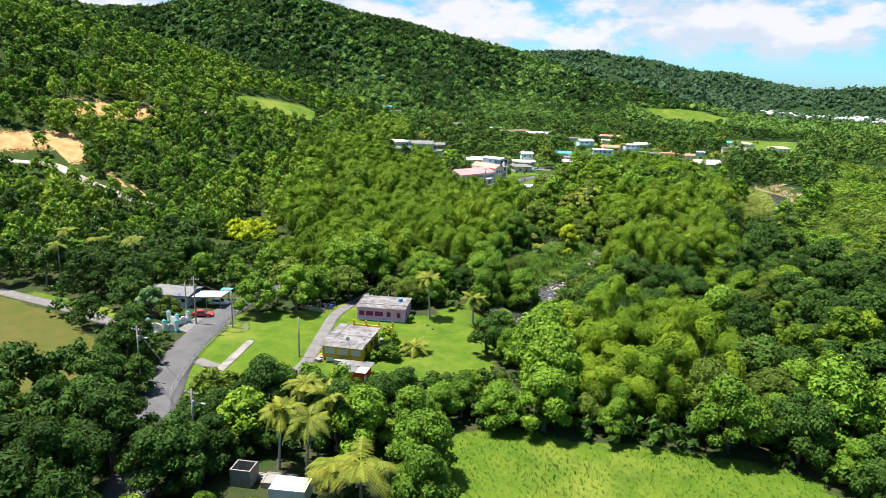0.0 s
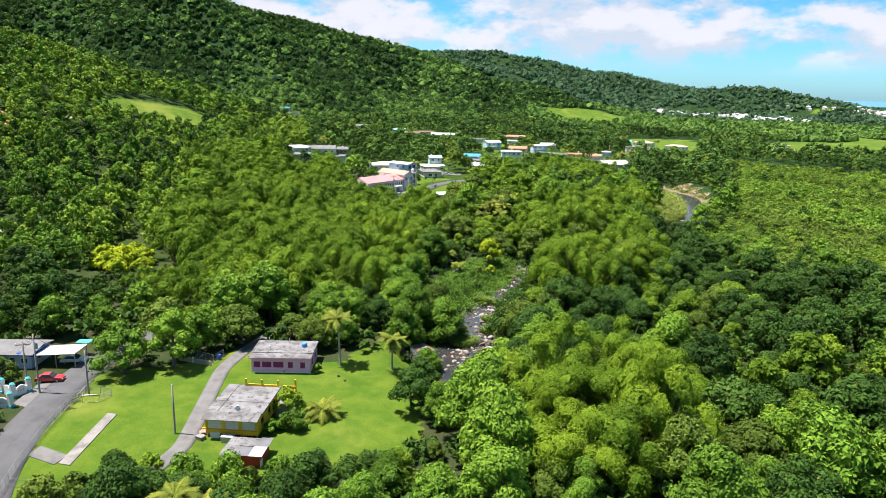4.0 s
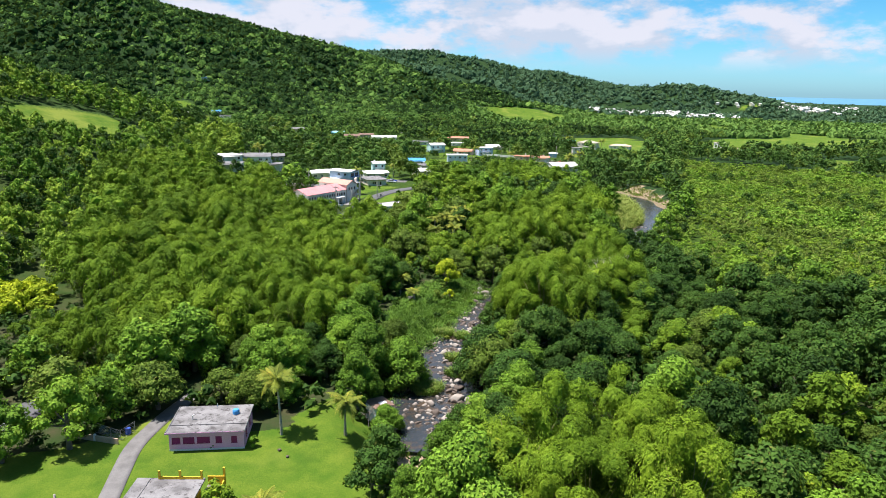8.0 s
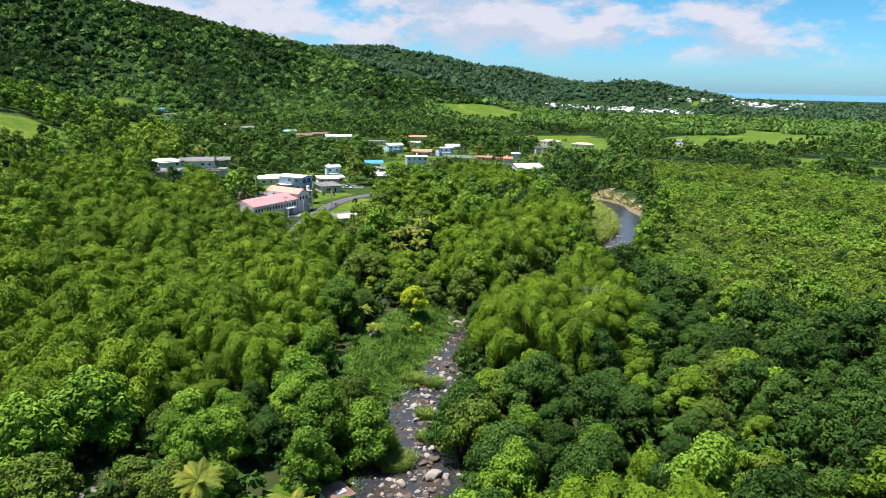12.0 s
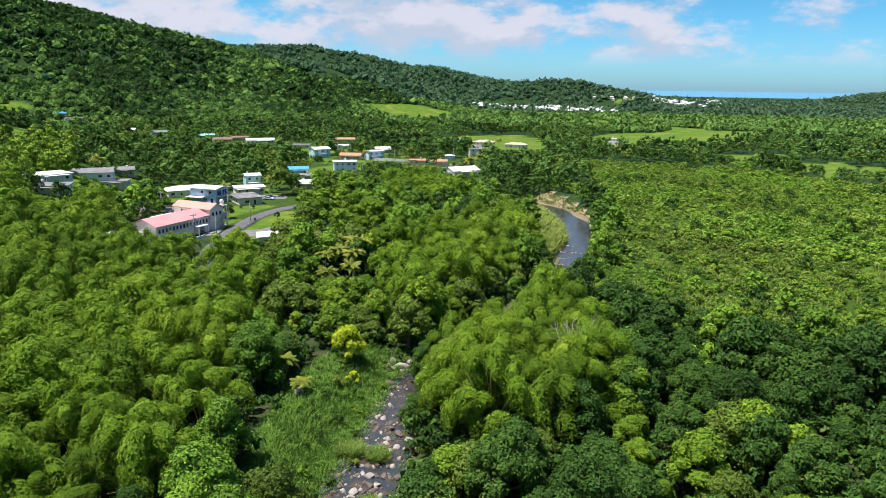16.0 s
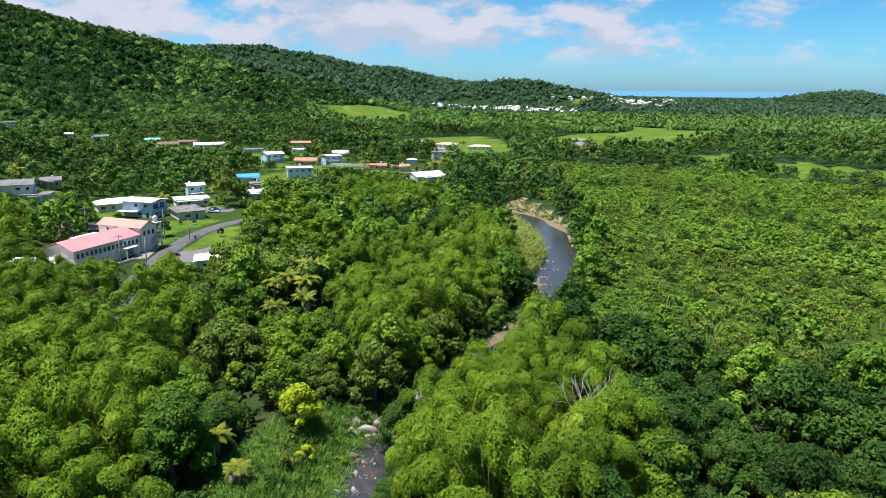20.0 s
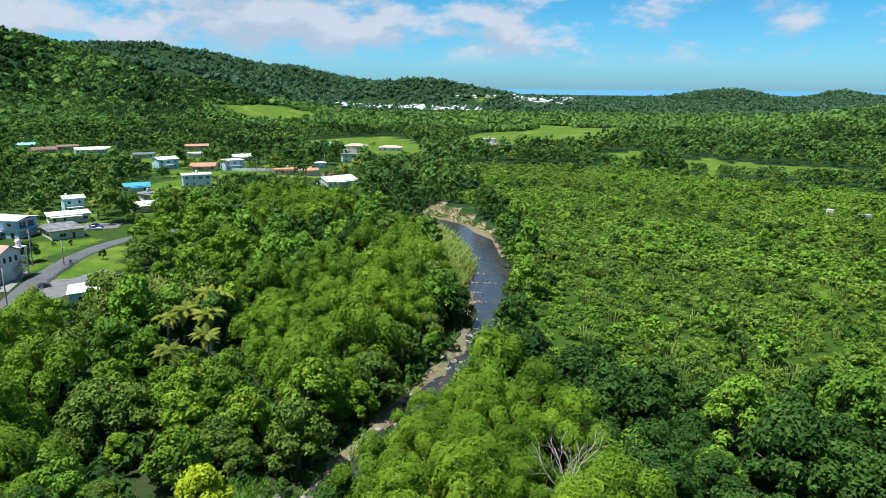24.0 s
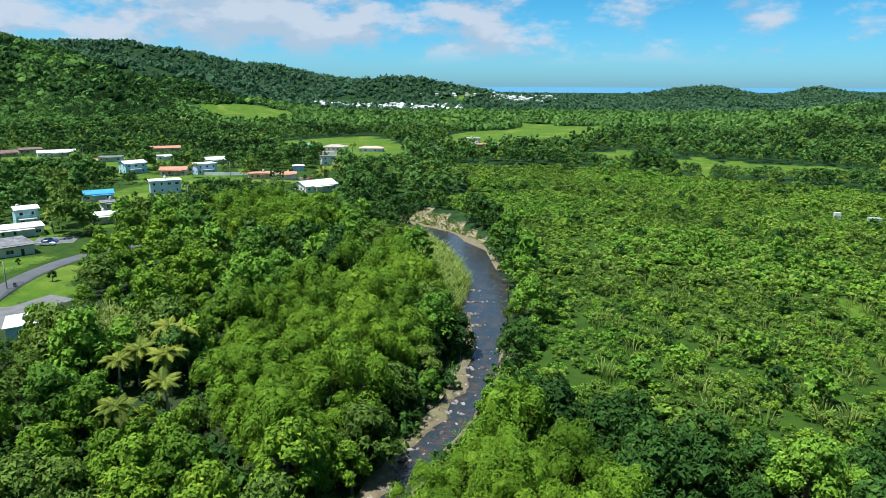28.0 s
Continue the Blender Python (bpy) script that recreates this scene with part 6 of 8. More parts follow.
# -- the yellow house on stilts --
def yellow_house():
    e = thing("yellow_house", -94.3, 76.7, 35.0, "yellow stilted house with white shutters and a stained flat roof", "house", z=0.0)
    w, d, z0, h = 7.9, 9.6, 0.55, 3.35
    M = [pose(0, -d / 2, 0), pose(w / 2, 0, 0, 0, 0, 90), pose(0, d / 2, 0, 0, 0, 180), pose(-w / 2, 0, 0, 0, 0, -90)]
    front = [(-3.6, -1.5, 1.45, 2.7), (-0.95, 1.0, 1.45, 2.7), (1.6, 3.55, 1.45, 2.7)]
    side = [(-3.2, -2.0, 1.5, 2.6), (0.2, 1.4, 1.5, 2.6), (2.6, 3.6, 0.62, 2.6)]
    part("wall", moved(wall_cells(w, h, 0.16, front, z0), M[0]), PAINT["yellow"], e, "yellow boarded front")
    for k in (1, 2, 3):
        part("wall", moved(wall_cells(d - 0.32 if k != 2 else w, h, 0.16, side, z0), M[k]), PAINT["yellow"], e)
        for o in side:
            window(e, M[k], o, PAINT["orange"], GLASS)
    for o in front:
        sh = part("shutter", moved(box(o[0] + .02, o[1] - .02, 0.095, 0.11, o[2], o[3]), M[0]), RAIL, e, "white slatted shutter")
        for i in range(10):
            part("slat", moved(box(o[0] + .02, o[1] - .02, 0.05, 0.09, o[2] + i * 0.125, o[2] + i * 0.125 + 0.105), M[0]), RAIL, sh)
    part("rail_board", [box(-w / 2, w / 2, -d / 2 - 0.06, -d / 2 - 0.003, 0.62, 0.72), box(-w / 2, w / 2, -d / 2 - 0.06, -d / 2 - 0.003, 1.3, 1.4)], PAINT["orange"], e)
    for px in (-3.85, -1.22, 1.3, 3.85):
        part("corner_board", box(px - 0.09, px + 0.09, -d / 2 - 0.05, -d / 2 - 0.004, 0.73, 3.2), PAINT["yellow"], e)
    part("floor", box(-w / 2 + 0.16, w / 2 - 0.16, -d / 2 + 0.16, d / 2 - 0.16, z0, z0 + 0.12), TIMBER, e)
    for i in range(4):
        for j in range(4):
            part("stilt", box(-w / 2 + 0.15 + i * (w - 0.5) / 3, -w / 2 + 0.35 + i * (w - 0.5) / 3, -d / 2 + 0.2 + j * (d - 0.6) / 3, -d / 2 + 0.4 + j * (d - 0.6) / 3, -0.4, z0 - 0.003), CONCRETE, e)
    part("roof", bevel_box(-4.3, 4.3, -3.6, 5.9, h + 0.003, h + 0.25, 0.05), STAINED, e, "flat concrete roof with white and black stains")
    av = np.array([(-4.2, -3.55, h + 0.30), (4.2, -3.55, h + 0.30), (4.2, -5.75, h - 0.02), (-4.2, -5.75, h - 0.02), (-4.2, -3.55, h + 0.26), (4.2, -3.55, h + 0.26), (4.2, -5.75, h - 0.06), (-4.2, -5.75, h - 0.06)])
    part("awning", (av, np.array([(0, 2, 1), (0, 3, 2), (4, 5, 6), (4, 6, 7), (3, 7, 6), (3, 6, 2), (0, 4, 7), (0, 7, 3), (1, 2, 6), (1, 6, 5), (0, 1, 5), (0, 5, 4)])), STAINED, e, "dented grey metal awning")
    part("roof_seam", [box(-2.6, -2.5, -3.4, 5.6, h + 0.252, h + 0.33), box(-4.2, 4.2, -0.1, 0, h + 0.252, h + 0.3)], STAINED, e)
    dish = part("satellite_dish", tube([(0.6, -3.2, h + 0.2), (0.6, -3.2, h + 0.7)], [0.04, 0.04], 6), STEEL, e)
    a = np.linspace(0, 2 * np.pi, 15)[:-1]
    dv = np.concatenate([[(0.6, -3.35, h + 0.85)], np.stack([0.6 + 0.42 * np.cos(a), np.full(14, -3.55), h + 0.9 + 0.42 * np.sin(a)], 1), [(0.6, -3.31, h + 0.83)], np.stack([0.6 + 0.43 * np.cos(a), np.full(14, -3.52), h + 0.9 + 0.43 * np.sin(a)], 1)])
    df = [(0, 1 + k, 1 + (k + 1) % 14) for k in range(14)] + [(15, 16 + (k + 1) % 14, 16 + k) for k in range(14)] + [t for k in range(14) for t in ((1 + k, 16 + k, 16 + (k + 1) % 14), (1 + k, 16 + (k + 1) % 14, 1 + (k + 1) % 14))]
    part("dish", (dv, np.array(df)), PAINT["white"], dish)
    # posts and parapet left standing on the back of the roof
    for px in (-1.4, 1.2, 3.9):
        part("roof_post", box(px - 0.12, px + 0.12, 5.5, 5.74, h + 0.253, h + 1.45), PAINT["yellow"], e)
    part("parapet", [box(-1.28, 1.08, 5.54, 5.7, h + 0.253, h + 0.6), box(1.32, 3.78, 5.54, 5.7, h + 0.253, h + 0.6)], PAINT["yellow"], e)
    part("terrace_slab", box(4.35, 6.6, 2.4, 6.6, -0.3, 2.3), CONCRETE, e)
    part("terrace_wall", [box(4.4, 6.5, 6.4, 6.56, 2.303, 3.5), box(6.35, 6.52, 2.5, 6.39, 2.303, 3.0)], PAINT["yellow"], e)
    part("terrace_post", box(6.3, 6.56, 6.57, 6.83, -0.3, 4.6), PAINT["yellow"], e)
    part("stair", [box(-5.2, -3.98, -4.2 + k * 0.28, -3.92 + k * 0.28, -0.2, 0.12 + k * 0.16) for k in range(4)], PAINT["orange"], e, "orange side steps")


# -- the church --
def arches(parent, M, n, L, z, mat):
    """A row of round-headed windows, each with a pane."""
    for k in range(n):
        c = -L / 2 + (k + 0.5) * L / n
        a = np.linspace(0, np.pi, 7)
        pts = [(c + 0.38, 0.0)] + [(c + 0.38 * math.cos(t), 1.0 + 0.38 * math.sin(t)) for t in a] + [(c - 0.38, 0.0)]
        v = np.array([(px, -0.05, z + pz) for px, pz in pts] + [(px, 0.02, z + pz) for px, pz in pts])
        m = len(pts)
        f = [(0, i + 1, i) for i in range(1, m - 1)] + [(m, m + i, m + i + 1) for i in range(1, m - 1)]
        for i in range(m):
            j = (i + 1) % m
            f += [(i, j, m + j), (i, m + j, m + i)]
        fr = [(c + 0.47 * math.cos(t), 1.0 + 0.47 * math.sin(t)) for t in a]
        w = part("window", moved((v, np.array(f)), M), mat, parent)
        part("arch", [moved(tube([(px, -0.07, z + pz) for px, pz in fr], [0.06] * 7, 5), M)], PAINT["white"], w)
        part("sill", moved(box(c - 0.5, c + 0.5, -0.12, 0.0, z - 0.1, z), M), PAINT["white"], w)


def church():
    e = thing("church", -224.2, 241.0, 90.0, "cream plaster church with rose and apricot roofs and a stair tower", "church", z=4.0)
    # local x runs along the long front, local -y looks at the street
    L, D, h = 23.0, 10.5, 5.5
    F = pose(0, -D / 2, 0)
    gates = [(-10.2, -7.6, 0.1, 1.9), (-2.6, -0.2, 0.1, 1.9), (6.6, 9.0, 0.1, 2.2)]
    part("wall", moved(wall_cells(L, h, 0.25, gates, -1), F), PAINT["church"], e, "cream plaster street front")
    part("wall", moved(wall_cells(D - 0.5, h, 0.25, [], -1), pose(L / 2, 0, 0, 0, 0, 90)), PAINT["church"], e)
    part("wall", moved(wall_cells(L, h, 0.25, [], -1), pose(0, D / 2, 0, 0, 0, 180)), PAINT["church"], e)
    part("wall", moved(wall_cells(D - 0.5, h, 0.25, [(-1, 1, 0.1, 2.2)], -1), pose(-L / 2, 0, 0, 0, 0, -90)), PAINT["church"], e)
    arches(e, F, 15, L - 1.0, 3.3, GLASS)
    for k in range(16):
        px = -L / 2 + 0.5 + k * (L - 1.0) / 15
        part("pilaster", moved(box(px - 0.12, px + 0.12, -0.13, -0.003, 2.6, h - 0.1), F), PAINT["white"], e)
    for o in gates:
        part("gate", moved(merge([box(o[0] + i * 0.17, o[0] + i * 0.17 + 0.05, 0.05, 0.09, o[2], o[3]) for i in range(int((o[1] - o[0]) / 0.17))]), F), RAIL, e, "white barred gate")
    for sx in (-1, 1):
        gv = np.array([(sx * (L / 2), -D / 2, h), (sx * (L / 2), D / 2, h), (sx * (L / 2), 0, h + 1.9), (sx * (L / 2 - .2), -D / 2, h), (sx * (L / 2 - .2), D / 2, h), (sx * (L / 2 - .2), 0, h + 1.9)])
        part("gable", (gv, np.array([(0, 1, 2), (3, 5, 4), (0, 2, 5), (0, 5, 3), (1, 4, 5), (1, 5, 2)])), PAINT["church"], e)
    part("roof", roof_arrays("gable", L, D, h + 0.003, 0.5, 2.1), ROOF["rose"], e, "rose-pink gabled roof")
    # upper block across the far end
    X0, X1, Y0, Y1, H = L / 2 + 0.3, L / 2 + 6.4, -D / 2 - 0.3, 10.5, 7.3
    cx, cy = (X0 + X1) / 2, (Y0 + Y1) / 2
    part("upper_wall", [box(X0, X1, Y0, Y0 + 0.25, -1, H), box(X0, X1, Y1 - 0.25, Y1, -1, H), box(X0, X0 + 0.25, Y0 + 0.25, Y1 - 0.25, -1, H), box(X1 - 0.25, X1, Y0 + 0.25, Y1 - 0.25, -1, H)], PAINT["church"], e)
    ra = roof_arrays("gable", Y1 - Y0, X1 - X0, H + 0.003, 0.5, 1.7)
    part("upper_roof", moved(ra, pose(cx, cy, 0, 0, 0, 90)), ROOF["apricot"], e, "apricot gabled upper roof")
    gv = np.array([(X0, Y0, H), (X1, Y0, H), (cx, Y0, H + 1.6), (X0, Y0 + .2, H), (X1, Y0 + .2, H), (cx, Y0 + .2, H + 1.6)])
    part("gable", (gv, np.array([(0, 1, 2), (3, 5, 4), (0, 2, 5), (0, 5, 3), (1, 4, 5), (1, 5, 2)])), PAINT["church"], e)
    arches(e, pose(cx, Y0, 0), 3, 5.2, 5.0, GLASS)
    arches(e, pose(X0, cy + 3, 0, 0, 0, -90), 2, 6.0, 5.4, GLASS)
    for o in ((cx - 2.8, cx - 1.2, 0.3, 2.2), (cx + 0.6, cx + 2.2, 0.3, 2.2)):
        part("gate", [box(o[0] + i * 0.2, o[0] + i * 0.2 + 0.06, Y0 - 0.05, Y0 - 0.004, o[2], o[3]) for i in range(8)], RAIL, e)
    part("flat_annex", [box(3.0, X0 - 0.003, 5.4, 12.0, -1, 4.6), box(2.6, X0 - 0.003, 5.0 + 0.35, 12.4, 4.603, 4.85)], PAINT["white"], e, "white flat-roofed annex")
    # the stair tower
    tx, ty = X1 + 1.4, Y0 + 1.4
    tower = part("tower", [box(tx + sx * 1.0 - 0.16, tx + sx * 1.0 + 0.16, ty + sy * 1.0 - 0.16, ty + sy * 1.0 + 0.16, -1, 7.9) for sx in (-1, 1) for sy in (-1, 1)], PAINT["church"], e, "open cream stair tower with a small dome")
    for z in (2.4, 5.0, 7.6):
        part("landing", box(tx - 1.3, tx + 1.3, ty - 1.3, ty + 1.3, z, z + 0.25), PAINT["white"], tower)
    part("belfry", tube([(tx, ty, 7.85), (tx, ty, 9.0), (tx, ty, 9.05), (tx, ty, 9.15)], [0.62, 0.62, 0.8, 0.8], 10), PAINT["white"], tower)
    part("dome", tube([(tx, ty, 9.15 + 0.72 * math.sin(k * 0.26)) for k in range(6)], [0.72 * math.cos(k * 0.26) for k in range(6)], 12), PAINT["cream"], tower, flat=False)
    for k, (zx, z0, z1) in enumerate(((0, -0.4, 2.4), (0, 2.5, 5.0))):
        st = [box(tx - 4.2 + i * 0.33, tx - 3.85 + i * 0.33, ty - 2.7 - k * 0.2, ty - 1.45, z0 + i * (z1 - z0) / 9, z0 + i * (z1 - z0) / 9 + 0.14) for i in range(9)]
        stair = part("stair", st, PAINT["tan"], e, "outside stair with brown railings")
        part("handrail", tube([(tx - 4.2, ty - 2.72, z0 + 0.95), (tx - 1.2, ty - 2.72, z1 + 0.95)], [0.05, 0.05], 5), ROOF["rust"], stair)
    # porch and stair on the long front
    part("porch_roof", bevel_box(3.8, 8.2, -D / 2 - 2.6, -D / 2 - 0.003, 3.0, 3.2, 0.04), PAINT["white"], e)
    for px in (4.0, 8.0):
        part("porch_post", box(px - 0.12, px + 0.12, -D / 2 - 2.5, -D / 2 - 2.26, -1, 2.997), PAINT["white"], e)
    st = part("stair", [box(0.4 + i * 0.34, 0.75 + i * 0.34, -D / 2 - 1.5, -D / 2 - 0.3, -0.9 + i * 0.18, -0.72 + i * 0.18) for i in range(10)], PAINT["tan"], e)
    part("handrail", tube([(0.4, -D / 2 - 1.52, 0.2), (3.8, -D / 2 - 1.52, 2.0)], [0.05, 0.05], 5), ROOF["rust"], st)
    part("wall_low", [box(-L / 2 - 6, L / 2 - 8, -D / 2 - 5.3, -D / 2 - 5.1, -1, 0.9)], PAINT["white"], e, "white boundary wall")


# -- blue house and shed by the street --
def blue_house():
    e = thing("blue_house", -261, 299, 5, "pale blue two-storey house with a white overhanging roof", "house", z=4.0)
    w, d, h = 12.5, 8.5, 6.0
    M = [pose(0, -d / 2, 0), pose(w / 2, 0, 0, 0, 0, 90), pose(0, d / 2, 0, 0, 0, 180), pose(-w / 2, 0, 0, 0, 0, -90)]
    front = [(-1.2, 0.2, 4.0, 5.2), (2.8, 4.2, 4.0, 5.2), (0.2, 1.8, 1.0, 2.1), (3.6, 4.8, 0.1, 2.1)]
    right = [(-3.2, -0.4, 3.3, 5.4), (0.4, 3.2, 3.3, 5.4), (-2.6, -0.8, 0.9, 2.0)]
    for k, holes in enumerate((front, right, [], [(-1, 1, 4, 5.2)])):
        part("wall", moved(wall_cells(w if k % 2 == 0 else d - 0.4, h, 0.2, holes, -0.8), M[k]), PAINT["pale_blue"], e)
        for o in holes:
            window(e, M[k], o, RAIL)
    part("floor", box(-w / 2 + 0.2, w / 2 - 0.2, -d / 2 + 0.2, d / 2 - 0.2, 2.9, 3.1), CONCRETE, e)
    part("roof", roof_arrays("gable", w, d, h + 0.003, 0.8, 0.7), ROOF["white"], e)
    part("balcony", [box(w / 2 + 0.003, w / 2 + 1.5, -d / 2, d / 2, 2.95, 3.1)], PAINT["white"], e)
    part("railing", [box(w / 2 + 1.4, w / 2 + 1.46, -d / 2, d / 2, 4.0, 4.08)] + [box(w / 2 + 1.4, w / 2 + 1.45, -d / 2 + i * 0.3, -d / 2 + i * 0.3 + 0.05, 3.1, 4.0) for i in range(int(d / 0.3))], PAINT["royal"], e)
    part("porch_roof", bevel_box(-w / 2 - 0.4, 1.2, -d / 2 - 3.2, -d / 2 - 0.004, 2.55, 2.7, 0.04), PAINT["white"], e)


def grey_house():
    e = thing("grey_house", -245.5, 303.5, -34, "low cream house with a stained grey flat roof", "house", z=4.0)
    w, d, h = 13.5, 9.5, 2.9
    M = [pose(0, -d / 2, 0), pose(w / 2, 0, 0, 0, 0, 90), pose(0, d / 2, 0, 0, 0, 180), pose(-w / 2, 0, 0, 0, 0, -90)]
    front = [(-5.5, -3.6, 1.0, 2.0), (-2.0, -0.2, 1.0, 2.0), (1.6, 3.4, 1.0, 2.0)]
    for k, holes in enumerate((front, [(-2.5, -0.5, 0.9, 2.1), (1.2, 2.2, 0.1, 2.1)], [], [])):
        part("wall", moved(wall_cells(w if k % 2 == 0 else d - 0.4, h, 0.2, holes, -0.8), M[k]), PAINT["cream"], e)
        for o in holes:
            window(e, M[k], o, RAIL)
    part("floor", box(-w / 2 + 0.2, w / 2 - 0.2, -d / 2 + 0.2, d / 2 - 0.2, -0.1, 0.1), CONCRETE, e)
    part("roof", bevel_box(-w / 2 - 0.7, w / 2 + 0.7, -d / 2 - 0.7, d / 2 + 0.7, h + 0.003, h + 0.28, 0.05), STAINED, e)


def street_shed():
    e = thing("street_shed", -190.5, 247.0, -52, "small grey shed with a bright white metal roof", "shed")
    w, d, h = 7.6, 6.0, 2.8
    M = [pose(0, -d / 2, 0), pose(w / 2, 0, 0, 0, 0, 90), pose(0, d / 2, 0, 0, 0, 180), pose(-w / 2, 0, 0, 0, 0, -90)]
    for k, holes in enumerate(([(-2.6, 0.6, 0.05, 2.3)], [(-1.2, 1.2, 1.2, 2.1)], [], [])):
        part("wall", moved(wall_cells(w if k % 2 == 0 else d - 0.3, h, 0.15, holes, -0.8), M[k]), PAINT["aqua"], e)
        for o in holes:
            window(e, M[k], o, RAIL)
    part("floor", box(-w / 2 + 0.2, w / 2 - 0.2, -d / 2 + 0.2, d / 2 - 0.2, -0.1, 0.1), CONCRETE, e)
    rv, rf = bevel_box(-w / 2 - 0.5, w / 2 + 0.5, -d / 2 - 0.5, d / 2 + 0.5, h + 0.02, h + 0.14, 0.03)
    rv[:, 2] += rv[:, 1] * 0.05 + 0.17
    part("roof", (rv, rf), ROOF["white"], e)


pink_house()
yellow_house()
church()
blue_house()
grey_house()
street_shed()

# ---- palms and single trees ----
def frond_mesh(length, leaflets, droop, width, name="frond"):
    """A feather leaf: a rib with two rows of hanging leaflets."""
    s = np.linspace(0, 1, 7)
    rib = np.stack([s * length * (1 - 0.18 * s), 0 * s, length * (0.42 * s - droop * s ** 2)], 1)
    out = [tube(rib, np.linspace(0.05, 0.012, 7), 4)]
    t = np.linspace(0.14, 0.99, leaflets)
    c = np.stack([np.interp(t, s, rib[:, k]) for k in range(3)], 1)
    d = unit(np.gradient(c, axis=0))
    ln = width * np.sin(np.pi * (0.12 + 0.86 * t) ** 0.8)[:, None]
    for side in (-1, 1):
        lat = np.array([0, side, 0]) * 0.85 + d * 0.5 + np.array([0, 0, -0.45])
        tip = c + unit(lat) * ln
        w = d * 0.052 * (length / 3.5)
        v = np.stack([c - w, c + w, tip], 1).reshape(-1, 3)
        f = np.arange(len(c) * 3).reshape(-1, 3)
        out.append((v, f))
    v, f = merge(out)
    return build_mesh(name, v, f, [LEAF_PALM])


FRONDS = [frond_mesh(3.6, 36, 0.62, 1.15), frond_mesh(3.4, 36, 0.95, 1.15), frond_mesh(3.0, 32, 0.25, 1.0)]
BROAD_FRONDS = [frond_mesh(3.2, 26, 0.75, 1.15), frond_mesh(2.8, 24, 0.4, 1.1)]
COCONUT = surface("coconut_husk", (0.22, 0.17, 0.05), (0.12, 0.08, 0.03), 0.7)


def palm(x, y, top, crown, lean=(0.6, 0.3), n=22, shapes=FRONDS, label="coconut palm with arching yellow-green fronds", pale=False):
    e = thing("palm", x, y, float(rng.uniform(0, 360)), label, "palm", "palms of the valley")
    pts = [(lean[0] * s ** 1.6, lean[1] * s ** 1.6, -0.4 + (top + 0.4) * s) for s in np.linspace(0, 1, 7)]
    part("trunk", tube(pts, np.linspace(0.24, 0.12, 7), 8), BARK_PALE, e, "ringed grey palm trunk", flat=False)
    for k in range(n):
        f = new("frond", shapes[int(k % len(shapes))])
        f.parent = e
        sc = crown * rng.uniform(1.0, 1.3)
        f.matrix_basis = Matrix.Translation(pts[-1]) @ Euler((0, radians(rng.uniform(-28, 22)), k * 2.399)).to_matrix().to_4x4() @ Matrix.Scale(sc, 4)
    if shapes is FRONDS:
        for k in range(3):
            a = k * 2.1
            part("coconut", (ICO[1][0] * 0.14 + np.array([pts[-1][0] + 0.24 * math.cos(a), pts[-1][1] + 0.24 * math.sin(a), top - 0.22]), ICO[1][1]), COCONUT, e, flat=False)
    return e


for x, y, top, crown in ((-99.4, 101.8, 9.2, 0.95), (-91.8, 107.9, 6.2, 0.95), (-67.3, 45.5, 8.6, 0.95), (-63.4, 47.4, 8.2, 1.0), (-66.3, 54, 8.6, 1.0), (-73, 52.5, 8.4, 0.95),
                         (-86.3, 86.8, 1.3, 0.95), (-150.7, 233.3, 7.4, 1.05), (-157.4, 234.4, 7.0, 1.0), (-155.5, 243, 8.0, 1.0), (-158.6, 231, 6.0, 0.9), (-146.4, 226, 6.4, 0.9), (-151, 240, 9.5, 1.0), (-128.6, 171.0, 4.4, 1.0),
                         (-147, 215, 7.5, 1.0), (-253, 330, 6.5, 0.9), (-262, 309, 5.5, 0.9), (-316, 292, 8.5, 1.1), (-247, 455, 6, 1.0), (-284, 470, 7, 1.0), (-236, 600, 9, 1.2), (-210, 470, 8, 1.2), (-206, 480, 9, 1.2), (-262, 590, 11, 1.3), (-268, 585, 10, 1.3)):
    palm(x, y, top, crown)
for x, y, top, crown in ((-175.3, 49.1, 13.5, 1.0), (-172, 46, 11.0, 1.0), (-162, 60, 12, 1.0), (-53.5, 49.0, 6.0, 1.8), (-56.5, 47.0, 5.0, 1.4), (-182, 58, 9, 1.0), (-122, 168, 3.0, 0.8)):
    palm(x, y, top, crown, (0.1, 0.1), 13, BROAD_FRONDS, "royal palm with a tuft of long drooping dark fronds")


def single_tree(x, y, kind_mat, R, low, top, lobes, cards_n, size, label, turn=0.0, bark=BARK, seed=1, r0=0.25):
    e = thing("tree", x, y, turn, label, "tree")
    c = new("crown", build_mesh("crown", *lobes_tree(900 + seed, R, low, top, lobes, cards_n, size, 1), [kind_mat]))
    c.parent = e
    part("trunk", trunk_arrays(seed, R, low, top, r0), bark, e, "trunk and limbs", flat=False)


single_tree(-122.6, 184.0, LEAF_YELLOW, 4.4, 1.0, 8.4, 12, 2200, 0.30, "small tree with bright yellow-green leaves on the bank", seed=3)
single_tree(-118, 178, LEAF_YELLOW, 1.8, 0.3, 3.2, 6, 500, 0.26, "low yellow-green shrub on the bank", seed=4, r0=0.1)
single_tree(-211.5, 279.5, LEAF_DARK, 1.4, 0.3, 3.3, 7, 420, 0.24, "small dark tree standing alone on the lawn", seed=5, r0=0.1)
single_tree(-229, 272, LEAF_DARK, 4.0, 0.6, 6.6, 12, 1200, 0.36, "round dark-green tree beside the street", seed=6)
single_tree(-232.5, 292, LEAF_DARK, 1.1, 0.1, 1.9, 6, 250, 0.22, "clipped dark bush on the lawn", seed=7, r0=0.08)
